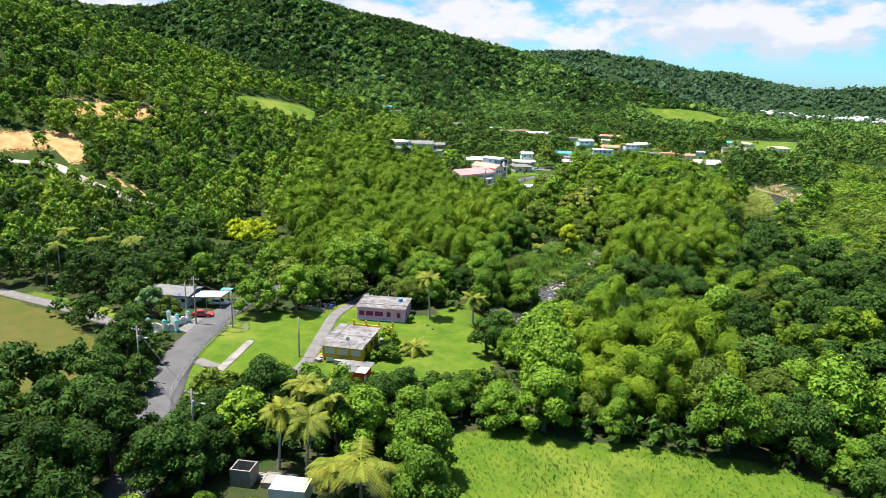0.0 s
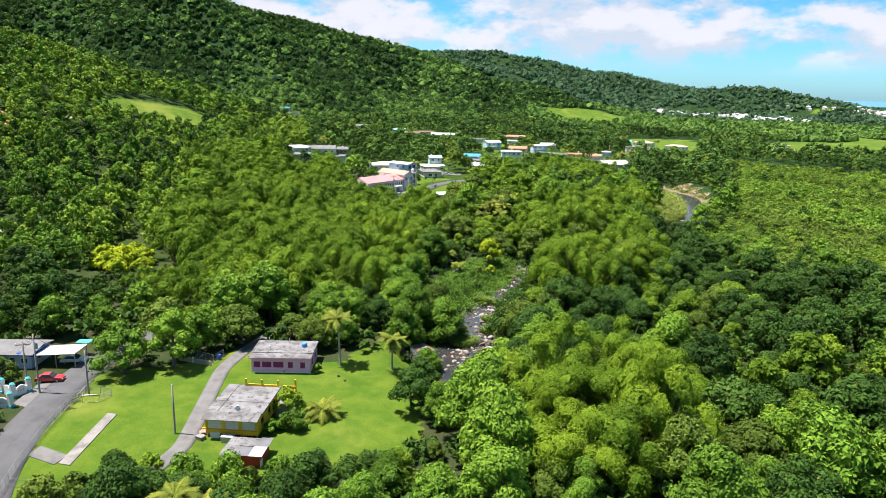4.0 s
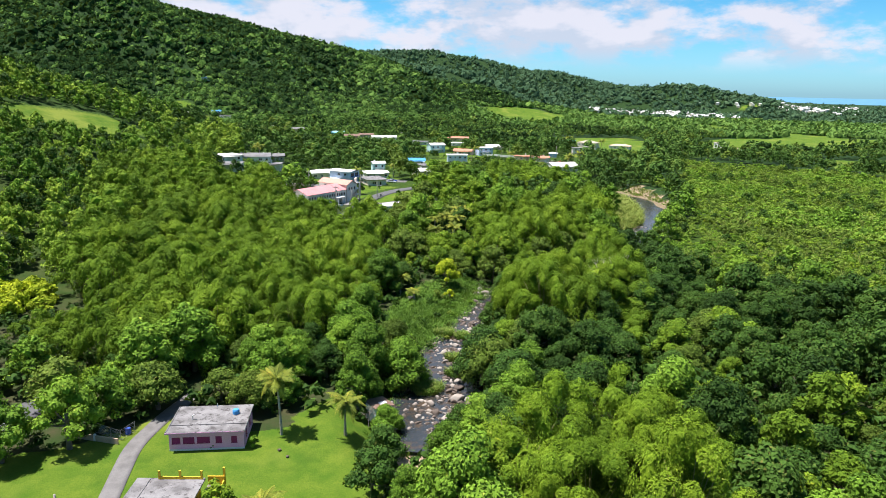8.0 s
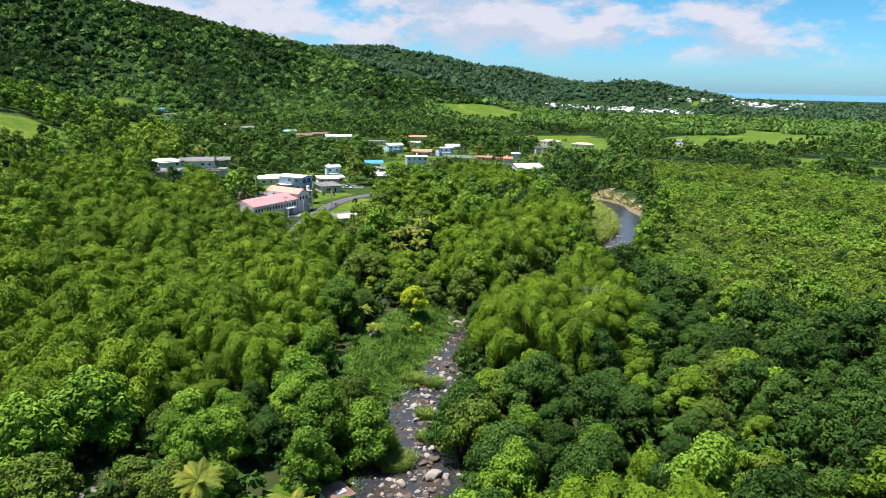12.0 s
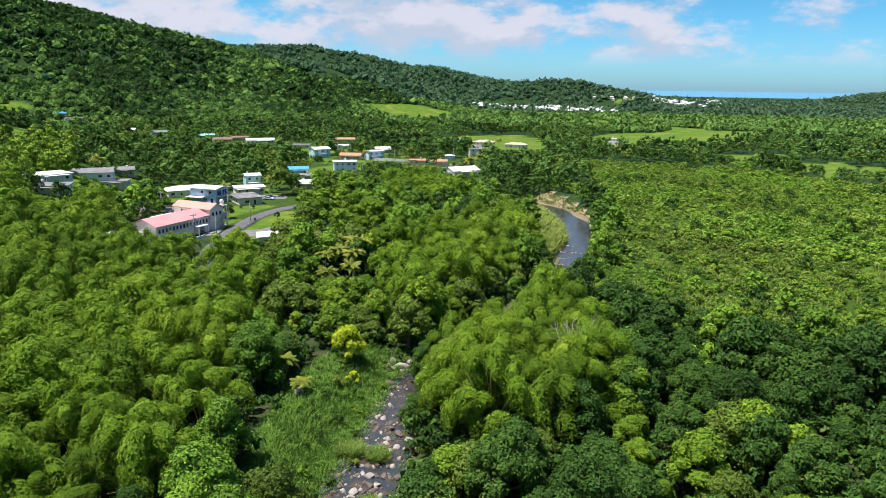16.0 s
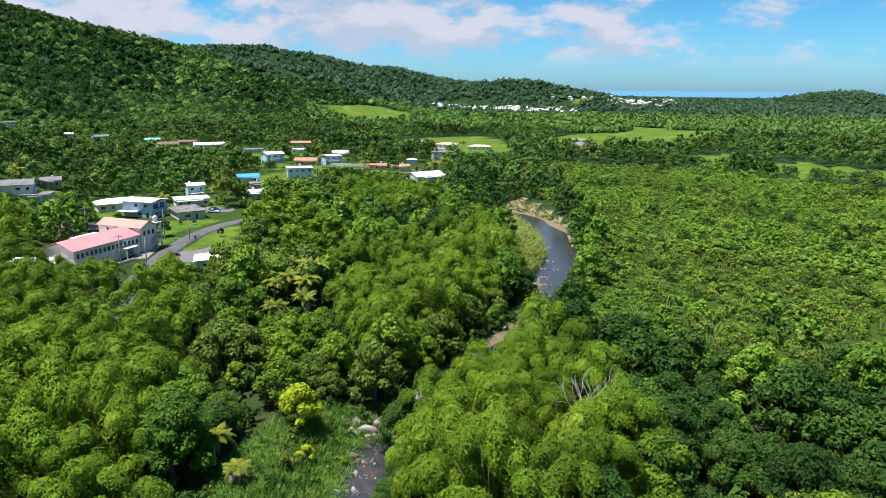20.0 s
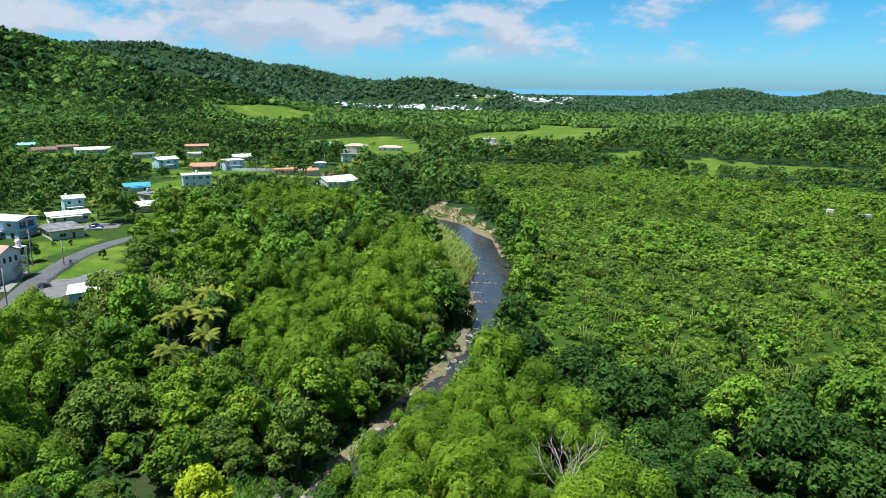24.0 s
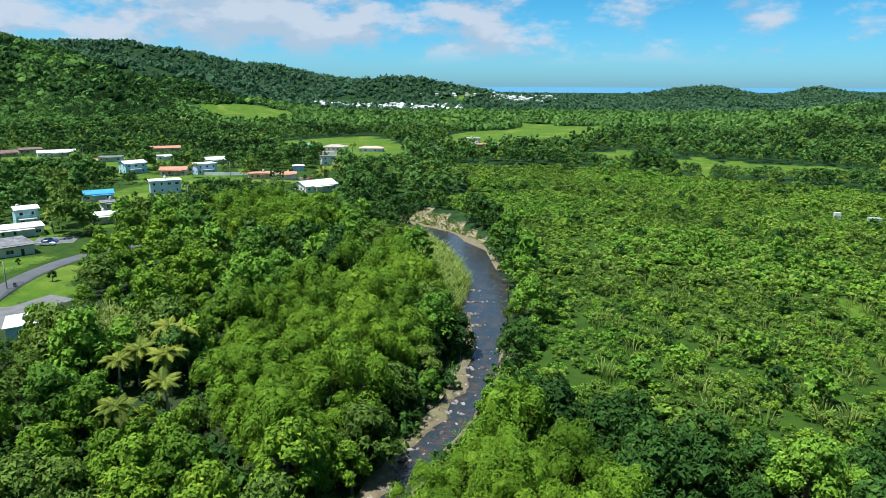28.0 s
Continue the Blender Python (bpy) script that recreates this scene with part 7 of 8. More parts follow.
single_tree(-237, 290, LEAF_DARK, 0.9, 0.1, 1.5, 5, 200, 0.22, "small clipped bush on the lawn", seed=8, r0=0.06)
single_tree(-90.9, 82.8, LEAF_FRESH, 3.0, 0.3, 5.0, 10, 1100, 0.26, "leafy green garden tree beside the yellow house", seed=9, r0=0.12)
single_tree(-87.0, 80.4, LEAF, 2.9, 0.1, 3.4, 10, 1100, 0.26, "rounded garden shrub on the lawn", seed=10, r0=0.12)
single_tree(-88.6, 77.8, LEAF, 1.8, 0.1, 2.2, 8, 700, 0.26, "low garden shrub on the lawn", seed=12, r0=0.1)
single_tree(-125.5, 73.5, LEAF, 6.4, 0.6, 10.0, 16, 2000, 0.36, "big round tree hiding the road end", seed=13, r0=0.35)
single_tree(-121.5, 81, LEAF, 6.0, 0.8, 12.0, 15, 1900, 0.36, "tall leafy tree at the edge of the lawn", seed=14, r0=0.35)
single_tree(-112, 41, LEAF_DARK, 5.0, 1.0, 10.5, 15, 1900, 0.36, "dark tall tree beside the road", seed=15, r0=0.35)
single_tree(-114.5, 39.5, LEAF_DARK, 4.2, 0.8, 8.0, 13, 1600, 0.36, "dark-green tree between field and road", seed=16, r0=0.3)
single_tree(-139.5, 55.5, LEAF_SILVER, 3.8, 0.8, 7.4, 12, 1500, 0.34, "silvery green tree beside the gateway", seed=17, r0=0.25)
single_tree(-135.5, 57.5, LEAF_OLIVE, 3.4, 0.8, 5.2, 12, 1300, 0.30, "low spreading olive tree behind the gate", seed=18, r0=0.25)
single_tree(-148, 53.5, LEAF_SILVER, 3.2, 0.8, 6.2, 12, 1200, 0.34, "grey-green tree on the verge", seed=19, r0=0.22)
single_tree(-156, 49, LEAF_DARK, 3.6, 1.6, 7.5, 11, 1100, 0.34, "open dark tree beside the lane", seed=20, r0=0.22)
single_tree(-149.5, 43, LEAF_FRESH, 1.7, 1.4, 3.6, 7, 500, 0.28, "little umbrella tree beside the lane", seed=21, r0=0.09)
single_tree(-244, 250, LEAF_GREY, 4.2, 0.8, 7.0, 14, 900, 0.30, "bare grey-brown tree with dry twigs", seed=22, bark=BARK_PALE)
single_tree(-92.4, 116.8, LEAF_OLIVE, 1.9, 0.1, 2.6, 8, 600, 0.26, "dull green bush beside the river shack", seed=51, r0=0.08)
single_tree(-95.6, 116.4, LEAF_DARK, 1.8, 0.1, 2.4, 8, 600, 0.26, "dark bush in front of the river shack", seed=52, r0=0.08)
single_tree(-104.5, 93.0, LEAF, 0.5, 0.0, 0.9, 4, 160, 0.16, "tiny bush in front of the pink house", seed=23, r0=0.03)
single_tree(-100.2, 97.0, LEAF, 1.0, 0.0, 2.2, 6, 300, 0.3, "banana plants against the house corner", seed=24, r0=0.07)
for k, (x, y, mat, R, top, text) in enumerate((
        (-89.6, 46.0, LEAF_OLIVE, 4.6, 7.0, "dull olive-brown spreading tree at the lawn's edge"), (-88.6, 58.6, LEAF_FRESH, 2.6, 5.0, "round bright-green bushy tree beside the lawn"),
        (-83.6, 60.8, LEAF, 3.2, 6.0, "leafy green tree in front of the tin shack"), (-79.6, 64.4, LEAF, 3.6, 5.6, "leafy green tree in front of the tin shack"), (-87.4, 63.4, LEAF_OLIVE, 2.0, 3.2, "straggly olive bush beside the shack"),
        (-76.4, 69.6, LEAF, 2.8, 4.6, "rounded green bush on the lawn's edge"), (-72.0, 71.5, LEAF_DARK, 3.8, 6.6, "dense dark-green tree bordering the lawn"), (-66.6, 72.6, LEAF_DARK, 4.0, 7.0, "dense dark-green tree bordering the lawn"), (-62.0, 75.0, LEAF, 3.6, 6.4, "broad leafy tree between two lawns"),
        (-59.5, 80.5, LEAF_OLIVE, 3.4, 5.4, "reddish olive shrub between two lawns"), (-77.0, 96.5, LEAF_DARK, 4.6, 8.2, "tall dark rounded tree at the lawn's corner"), (-80.5, 103.0, LEAF_DARK, 4.0, 7.4, "dark rounded tree at the lawn's edge"), (-93.5, 51.5, LEAF_OLIVE, 2.6, 3.6, "low olive bush on the verge"),
        (-80.5, 28.5, LEAF_DARK, 6.4, 12.5, "great dark tree overhanging the road"), (-78.0, 20.5, LEAF_DARK, 6.2, 12.0, "great dark tree overhanging the road"), (-71.8, 31.0, LEAF_DARK, 5.4, 10.5, "dark tree leaning over the road"), (-88.0, 32.5, LEAF_DARK, 5.2, 9.0, "dark tree between the road and the mown field"), (-124.5, 46.5, LEAF_DARK, 4.2, 8.5, "dark tree between the road and the mown field"), (-119.5, 44.0, LEAF_DARK, 4.4, 9.5, "dark tree between the road and the mown field"), (-104.5, 35.0, LEAF_DARK, 4.8, 9.5, "dark tree between the road and the mown field"), (-98.0, 31.0, LEAF_DARK, 5.0, 10.0, "dark tree between the road and the mown field"), (-66.5, 19.5, LEAF_DARK, 5.2, 11.5, "dark tree leaning over the road"))):
    single_tree(x, y, mat, R, 0.3 if top < 7 else 1.0, top, 14, int(200 + 80 * R * R), 0.23 + 0.012 * R, text, seed=60 + k, r0=0.05 * R, turn=k * 50.0)
for k, (x, y, h) in enumerate(((-193, 107, 1.0), (-199, 110, 1.15), (-187, 110, 0.9), (-194, 114, 1.1), (-201, 115, 0.9), (-204, 108, 1.0), (-190, 104, 0.9), (-197, 104, 1.0))):
    single_tree(x, y, LEAF_YELLOW, 4.6 * h, 0.5, 4.6 * h, 10, 700, 0.62, "mound of pale yellow-green big-leaved climbers", seed=30 + k, r0=0.12)


def branching(seed, base, up, length, depth, r, out):
    """Bare limbs that fork."""
    g = np.random.default_rng(seed)
    tip = base + up * length
    mid = (base + tip) / 2 + g.normal(size=3) * length * 0.06
    out.append(tube([base, mid, tip], [r, r * 0.8, r * 0.6], 5))
    if depth:
        for k in range(3):
            d = unit(up + g.normal(size=3) * 0.55 + np.array([0, 0, 0.15]))
            branching(seed * 5 + k + 1, tip, d, length * g.uniform(0.55, 0.85), depth - 1, r * 0.58, out)


def bare_tree(x, y, h, label, seed, r=0.13, depth=4):
    e = thing("bare_tree", x, y, 0, label, "tree")
    out = []
    branching(seed, np.array([0.0, 0.0, -0.3]), unit(np.array([0.12, 0.05, 1.0])), h * 0.36, depth, r, out)
    part("branch_crown", out[1:], BARK_PALE, e, flat=False)
    part("trunk", out[0], BARK_PALE, e, flat=False)


bare_tree(-79.5, 188.5, 14.0, "dead tree with bare pale branches above the bamboo", 3, 0.2, 4)
bare_tree(-92.5, 116.6, 4.8, "dry grey leafless shrub on the bank", 5, 0.07, 4)
bare_tree(-93.8, 115.6, 4.2, "dry grey leafless shrub on the bank", 6, 0.07, 4)
bare_tree(-90.8, 117.8, 4.6, "dry grey leafless shrub on the bank", 8, 0.07, 4)
bare_tree(-178, 44, 11, "pale branching dead trunk at the wood's edge", 9, 0.25, 3)
bare_tree(-90, 228, 5, "dry twiggy bush by the river", 11, 0.06, 4)

# ---- stones of the river ----
def stone_arrays(seed, sub=1):
    g = np.random.default_rng(seed)
    v, f = ICO[sub]
    a, b = unit(g.normal(size=(11, 3))), g.uniform(0.35, 0.8, 11)
    w = v.copy()
    for n, k in zip(a, b):
        d = w @ n
        w = w - np.maximum(d - k, 0)[:, None] * n * 0.85
    return w * np.array([1.0, g.uniform(0.65, 0.95), g.uniform(0.5, 0.75)]), f


STONES = [build_mesh("stone", *stone_arrays(k, 2), [ROCK], flat=False) for k in range(5)]
STONES_PALE = [build_mesh("stone", *stone_arrays(20 + k, 2), [ROCK_PALE], flat=False) for k in range(4)]


def stone(x, y, r, pale=False, label="grey-brown boulder in the river bed", sink=0.25, z=None):
    ob = new("boulder", (STONES_PALE if pale else STONES)[int(rng.integers(4))])
    zz = max(float(height(np.array([x]), np.array([y]))[0]), float(water_level(y)) - 0.25 * r if near_line(np.array([x]), np.array([y]), RIVER_LINE)[0][0] < 7 else -99) if z is None else z
    ob.matrix_basis = Matrix.LocRotScale((x, y, zz + r * 0.25), Euler((rng.uniform(-.2, .2), rng.uniform(-.2, .2), rng.uniform(0, 6.28))), (r, r * rng.uniform(0.8, 1.1), r * rng.uniform(0.8, 1.1)))
    return tagged(ob, label, "boulder", "boulders of the river")


for x, y, r, pale in ((-89.5, 137.8, 1.5, False), (-87.2, 133.5, 1.9, True), (-85.6, 134.6, 1.2, True), (-90.4, 129.5, 1.3, True), (-105.3, 168.4, 1.1, False), (-102.7, 167.4, 1.2, False), (-101.5, 150.8, 1.0, True), (-117.3, 192.5, 1.5, True), (-114.6, 191.5, 2.1, True),
                      (-116.2, 189.7, 1.5, True), (-113.1, 183.7, 1.3, False), (-119.2, 192.3, 0.9, True), (-111.6, 190.1, 1.2, True), (-123.3, 168.4, 1.6, True), (-85.2, 126.7, 1.1, True), (-99.2, 155.9, 0.9, False), (-103.1, 150.5, 0.7, True), (-93.7, 145.7, 0.7, False), (-87.1, 138.4, 0.8, True),
                      (-109.1, 171.2, 0.8, True), (-108.7, 169.1, 0.9, False), (-107.7, 171.1, 0.7, True), (-96.2, 98.3, 0.45, False), (-93.9, 97.7, 0.4, False), (-108.6, 212, 0.9, True), (-105.2, 219.5, 0.8, False), (-107.4, 217.0, 1.0, True), (-106.0, 209.0, 0.9, False)):
    stone(x, y, r, pale, "pale weathered boulder on the bank" if pale else "grey-brown boulder in the river bed")
made = 0
for k in range(1500):
    s = rng.random() if rng.random() < 0.4 else 0.07 + rng.random() * 0.26
    q = RIVER_LINE[int(s * 95)]
    lat = rng.normal() * 0.42
    if q[1] > 165 and abs(lat) < 0.3:
        continue
    i = min(int(s * 95), 94)
    d = unit(RIVER_LINE[i + 1][:2] - RIVER_LINE[i][:2])
    side = -1.0 if q[1] > 205 and rng.random() < 0.8 else 1.0
    x, y = q[0] - d[1] * abs(lat) * q[2] * -side, q[1] + d[0] * abs(lat) * q[2] * -side
    if q[1] > 400 or (q[1] > 290 and rng.random() < 0.55):
        continue
    stone(float(x + rng.normal() * 0.4), float(y + rng.normal() * 0.4), float(0.22 + 0.9 * rng.random() ** 2.2), rng.random() < 0.35, "rounded stone in the shallow river")
    made += 1
    if made >= 295:
        break
# shingle: the smaller stones as one lot
gn = 5200
gs = rng.random(gn)
gi = np.clip((gs * 95).astype(int), 0, 94)
gd = unit(RIVER_LINE[gi + 1][:, :2] - RIVER_LINE[gi][:, :2])
gl = np.where(rng.random(gn) < 0.62, -1, 1) * (0.32 + np.abs(rng.normal(size=gn)) * 0.2)
px = RIVER_LINE[gi][:, 0] - gd[:, 1] * -gl * RIVER_LINE[gi][:, 2] + rng.normal(size=gn) * 0.3
py = RIVER_LINE[gi][:, 1] + gd[:, 0] * -gl * RIVER_LINE[gi][:, 2] + rng.normal(size=gn) * 0.3
pebbles = [stone_arrays(60 + k, 0) for k in range(4)]
for mat, m in ((ROCK, gs * 97 % 1 < 0.5), (ROCK_PALE, gs * 97 % 1 >= 0.5)):
    x, y = px[m], py[m]
    lift = np.maximum(height(x, y), water_level(y) - 0.08) - height(x, y)
    keep = lift < 0.55
    join_copies("shingle", pebbles, rng.integers(0, 4, keep.sum()), x[keep], y[keep], rng.uniform(0.12, 0.34, keep.sum()), rng.uniform(0, 6.28, keep.sum()), [mat], sink=-0.05, label="loose stones along the water's edge", category="stones")
# cobbles over the shallow bed of the near reach
cn = 420
cs = np.linspace(0.08, 0.36, cn) + rng.normal(size=cn) * 0.004
ci = np.clip((cs * 95).astype(int), 0, 94)
cd = unit(RIVER_LINE[ci + 1][:, :2] - RIVER_LINE[ci][:, :2])
cl = np.clip(rng.normal(size=cn) * 0.3 + 0.1, -0.6, 0.6) + 0.15 * np.sin(cs * 60)
x = RIVER_LINE[ci][:, 0] - cd[:, 1] * cl * RIVER_LINE[ci][:, 2] + rng.normal(size=cn) * 0.5
y = RIVER_LINE[ci][:, 1] + cd[:, 0] * cl * RIVER_LINE[ci][:, 2] + rng.normal(size=cn) * 0.5
cobbles = [stone_arrays(160 + k, 1) for k in range(4)]
for mat, m in ((ROCK, cs * 997 % 1 < 0.55), (ROCK_PALE, cs * 997 % 1 >= 0.55)):
    join_copies("cobbles", cobbles, rng.integers(0, 4, m.sum()), x[m], y[m], 0.22 + 0.6 * rng.random(m.sum()) ** 2, rng.uniform(0, 6.28, m.sum()), [mat], sink=ground_at(x[m], y[m]) - water_level(y[m]) + 0.05, label="rounded cobbles in the shallow river", category="stones", flat=False)
cn = 520
cs = 0.37 + 0.30 * rng.random(cn)
ci = np.clip((cs * 95).astype(int), 0, 94)
cd = unit(RIVER_LINE[ci + 1][:, :2] - RIVER_LINE[ci][:, :2])
cl = np.where(rng.random(cn) < 0.9, 0.5 + 0.15 * rng.normal(size=cn), 0.3 * rng.normal(size=cn))
x = RIVER_LINE[ci][:, 0] - cd[:, 1] * cl * RIVER_LINE[ci][:, 2] + rng.normal(size=cn) * 0.3
y = RIVER_LINE[ci][:, 1] + cd[:, 0] * cl * RIVER_LINE[ci][:, 2] + rng.normal(size=cn) * 0.3
for mat, m in ((ROCK, cs * 997 % 1 < 0.35), (ROCK_PALE, cs * 997 % 1 >= 0.35)):
    join_copies("cobbles", cobbles, rng.integers(0, 4, m.sum()), x[m], y[m], 0.25 + 0.6 * rng.random(m.sum()) ** 2, rng.uniform(0, 6.28, m.sum()), [mat], sink=ground_at(x[m], y[m]) - np.maximum(ground_at(x[m], y[m]), water_level(y[m])) + 0.05, label="pale stones along the river's edge", category="stones", flat=False)
# tufts of grass on the bars and banks
tn = 1200
ti = rng.integers(0, 90, tn)
tl = np.where(rng.random(tn) < 0.5, -1, 1) * (0.62 + np.abs(rng.normal(size=tn)) * 0.35)
td = unit(RIVER_LINE[ti + 1][:, :2] - RIVER_LINE[ti][:, :2])
x, y = RIVER_LINE[ti][:, 0] - td[:, 1] * tl * RIVER_LINE[ti][:, 2] + rng.normal(size=tn) * 0.6, RIVER_LINE[ti][:, 1] + td[:, 0] * tl * RIVER_LINE[ti][:, 2] + rng.normal(size=tn) * 0.6
join_copies("bank_grass", tufts, rng.integers(0, 4, tn), x, y, rng.uniform(0.6, 1.7, tn), rng.uniform(0, 6.28, tn), [LEAF_REED], label="long grass along the river bank", category="grass")
for bx0, by0, br in ((-94.2, 133.7, 2.9), (-97.6, 148.4, 1.5), (-93.5, 142.1, 1.6), (-102.5, 160.0, 1.8), (-107.2, 159.5, 2.0), (-98.8, 130.5, 1.4)):
    v, f = stone_arrays(int(-bx0 * 3), 2)
    level = float(water_level(by0))
    bar = new("river_bar", build_mesh("river_bar", v * np.array([br * 1.25, br * 1.25, 0.75]) + np.array([bx0, by0, level - 0.1]), f, [GRAVEL], flat=False))
    tagged(bar, "low stony bar standing out of the river", "gravel bar", "bars in the river")
    n = int(br * br * 26)
    a, r = rng.uniform(0, 6.28, n), np.sqrt(rng.random(n)) * br
    x, y = bx0 + np.cos(a) * r, by0 + np.sin(a) * r
    lift = level + 0.22 - height(x, y)
    for q in (np.arange(n)[::2], np.arange(n)[1::2]):
        join_copies("bar_grass", tufts, rng.integers(0, 4, len(q)), x[q], y[q], rng.uniform(0.6, 1.3, len(q)), rng.uniform(0, 6.28, len(q)), [LEAF_REED if q[0] else LEAF_CANE], sink=-lift[q], label="long grass on a stony river bar", category="grass")


# ---- poles and wires ----
WIRE = surface("dark_wire", (0.03, 0.03, 0.03), (0.02, 0.02, 0.02), 0.6)
DROP = surface("transformer_grey", (0.42, 0.43, 0.42), (0.3, 0.3, 0.3), 0.5)
GREY_POLE = surface("grey_pole", (0.33, 0.30, 0.26), (0.2, 0.18, 0.15), 0.9)


def utility_pole(x, y, h=10.0, turn=0.0, can=True, lamp=False, arm=True):
    e = thing("utility_pole", x, y, turn, "grey wooden utility pole carrying wires", "utility pole", "utility poles")
    part("pole", tube([(0, 0, -0.5), (0, 0, h * 0.5), (0, 0, h)], [0.17, 0.15, 0.12], 8), GREY_POLE, e, flat=False)
    if arm:
        arm_ob = part("crossarm", box(-1.1, 1.1, -0.06, 0.06, h - 0.75, h - 0.6), TIMBER, e)
        for px in (-1.0, -0.4, 0.4, 1.0):
            part("insulator", tube([(px, 0, h - 0.6), (px, 0, h - 0.4)], [0.06, 0.045], 6), PAINT["white"], arm_ob)
    if can:
        part("transformer", tube([(0.3, 0.0, h - 2.6), (0.3, 0.0, h - 1.7), (0.3, 0, h - 1.6)], [0.24, 0.24, 0.12], 10), DROP, e)
    if lamp:
        lm = part("lamp_arm", tube([(0, 0, h - 2.2), (0.8, 0, h - 1.9), (1.6, 0, h - 1.85)], [0.04, 0.04, 0.04], 5), STEEL, e)
        part("lamp_head", bevel_box(1.5, 2.1, -0.14, 0.14, h - 1.98, h - 1.84, 0.04), DROP, lm)
    return Vector((x, y, float(height(np.array([x]), np.array([y]))[0]) + h - 0.4))


def wire(a, b, sag=0.7, r=0.025):
    p = [a.lerp(b, s) - Vector((0, 0, 4 * sag * s * (1 - s))) for s in np.linspace(0, 1, 9)]
    ob = new("wire", build_mesh("wire", *tube([tuple(q) for q in p], [r] * 9, 4), [WIRE]))
    tagged(ob, "thin black power line hanging between poles", "wire", "power lines")


P = [utility_pole(-78, 38.5, 10, 30, lamp=True), utility_pole(-107, 41.5, 10, 30, lamp=True), utility_pole(-128, 60.5, 10.5, 50), utility_pole(-131.5, 60.0, 8.5, 50, can=False), utility_pole(-121.3, 65.5, 8.0, 50, can=False, arm=False), utility_pole(-99, 68.0, 8.0, 20, can=False, arm=False)]
for i, j in ((0, 1), (1, 2), (2, 3), (2, 4)):
    for o in (-0.5, 0.5):
        wire(P[i] + Vector((o, 0, 0)), P[j] + Vector((o, 0, 0)))
Q = [utility_pole(-203, 238, 9, 60, can=False, arm=False), utility_pole(-210.6, 236.8, 9.5, 60), utility_pole(-224.5, 268.5, 10, 60), utility_pole(-217.3, 271.5, 7, 60, can=False, lamp=True, arm=False), utility_pole(-250, 262, 10, 60), utility_pole(-208, 322, 9, 60), utility_pole(-190, 352, 9, 60, can=False)]
for i, j in ((0, 1), (1, 2), (1, 4), (2, 5), (5, 6)):
    wire(Q[i], Q[j], 0.8)
for x, y in ((-238, 388), (-262, 470), (-235, 505), (-282, 520), (-214, 498), (-328, 520), (-420, 560), (-196, 610), (-186, 690), (-560, 580), (-640, 545)):
    utility_pole(x, y, 9, 40, can=False)


# ---- gateway, fences, slabs ----
def gate_pier(x, y, h=2.3):
    e = thing("gate_pier", x, y, 20, "white gate pier with turquoise cap and base", "gate pier", "gate piers")
    part("shaft", bevel_box(-0.34, 0.34, -0.34, 0.34, 0.4, h, 0.03), PAINT["white"], e)
    part("base", bevel_box(-0.42, 0.42, -0.42, 0.42, -0.3, 0.397, 0.03), PAINT["turquoise"], e)
    part("cap", tube([(0, 0, h + 0.003), (0, 0, h + 0.14), (0, 0, h + 0.45)], [0.5, 0.5, 0.06], 4), PAINT["turquoise"], e)


def scroll_wall(a, b):
    """A white wall whose top dips between two piers, with a row of bars for lettering."""
    m, d = (Vector(a) + Vector(b)) / 2, Vector(b) - Vector(a)
    e = thing("gate_wall", m.x, m.y, math.degrees(math.atan2(d.y, d.x)), "white curved garden wall between gate piers", "wall", "gate walls")
    L = d.length - 0.75
    out = []
    for k in range(8):
        s0, s1 = -L / 2 + k * L / 8, -L / 2 + (k + 1) * L / 8
        out.append(box(s0, s1, -0.12, 0.12, -0.3, 1.0 + 0.75 * math.cos((k - 3.5) / 4 * 1.35)))
    part("panel", out, PAINT["white"], e)
    part("lettering", [box(-L * 0.3 + k * 0.28, -L * 0.3 + k * 0.28 + 0.16, -0.135, -0.122, 0.75, 1.02) for k in range(int(L * 0.6 / 0.28))], PAINT["tan"], e, "plain bars of lettering")


GATE = [(-130.5, 51.5), (-127.5, 53.6), (-126.0, 55.5), (-129.3, 57.0), (-132.6, 56.6), (-129.9, 59.6), (-126.6, 48.6), (-124.2, 49.8)]
for x, y in GATE:
    gate_pier(x, y)
for i, j in ((0, 1), (1, 2), (3, 4), (3, 5), (6, 7)):
    scroll_wall(GATE[i], GATE[j])


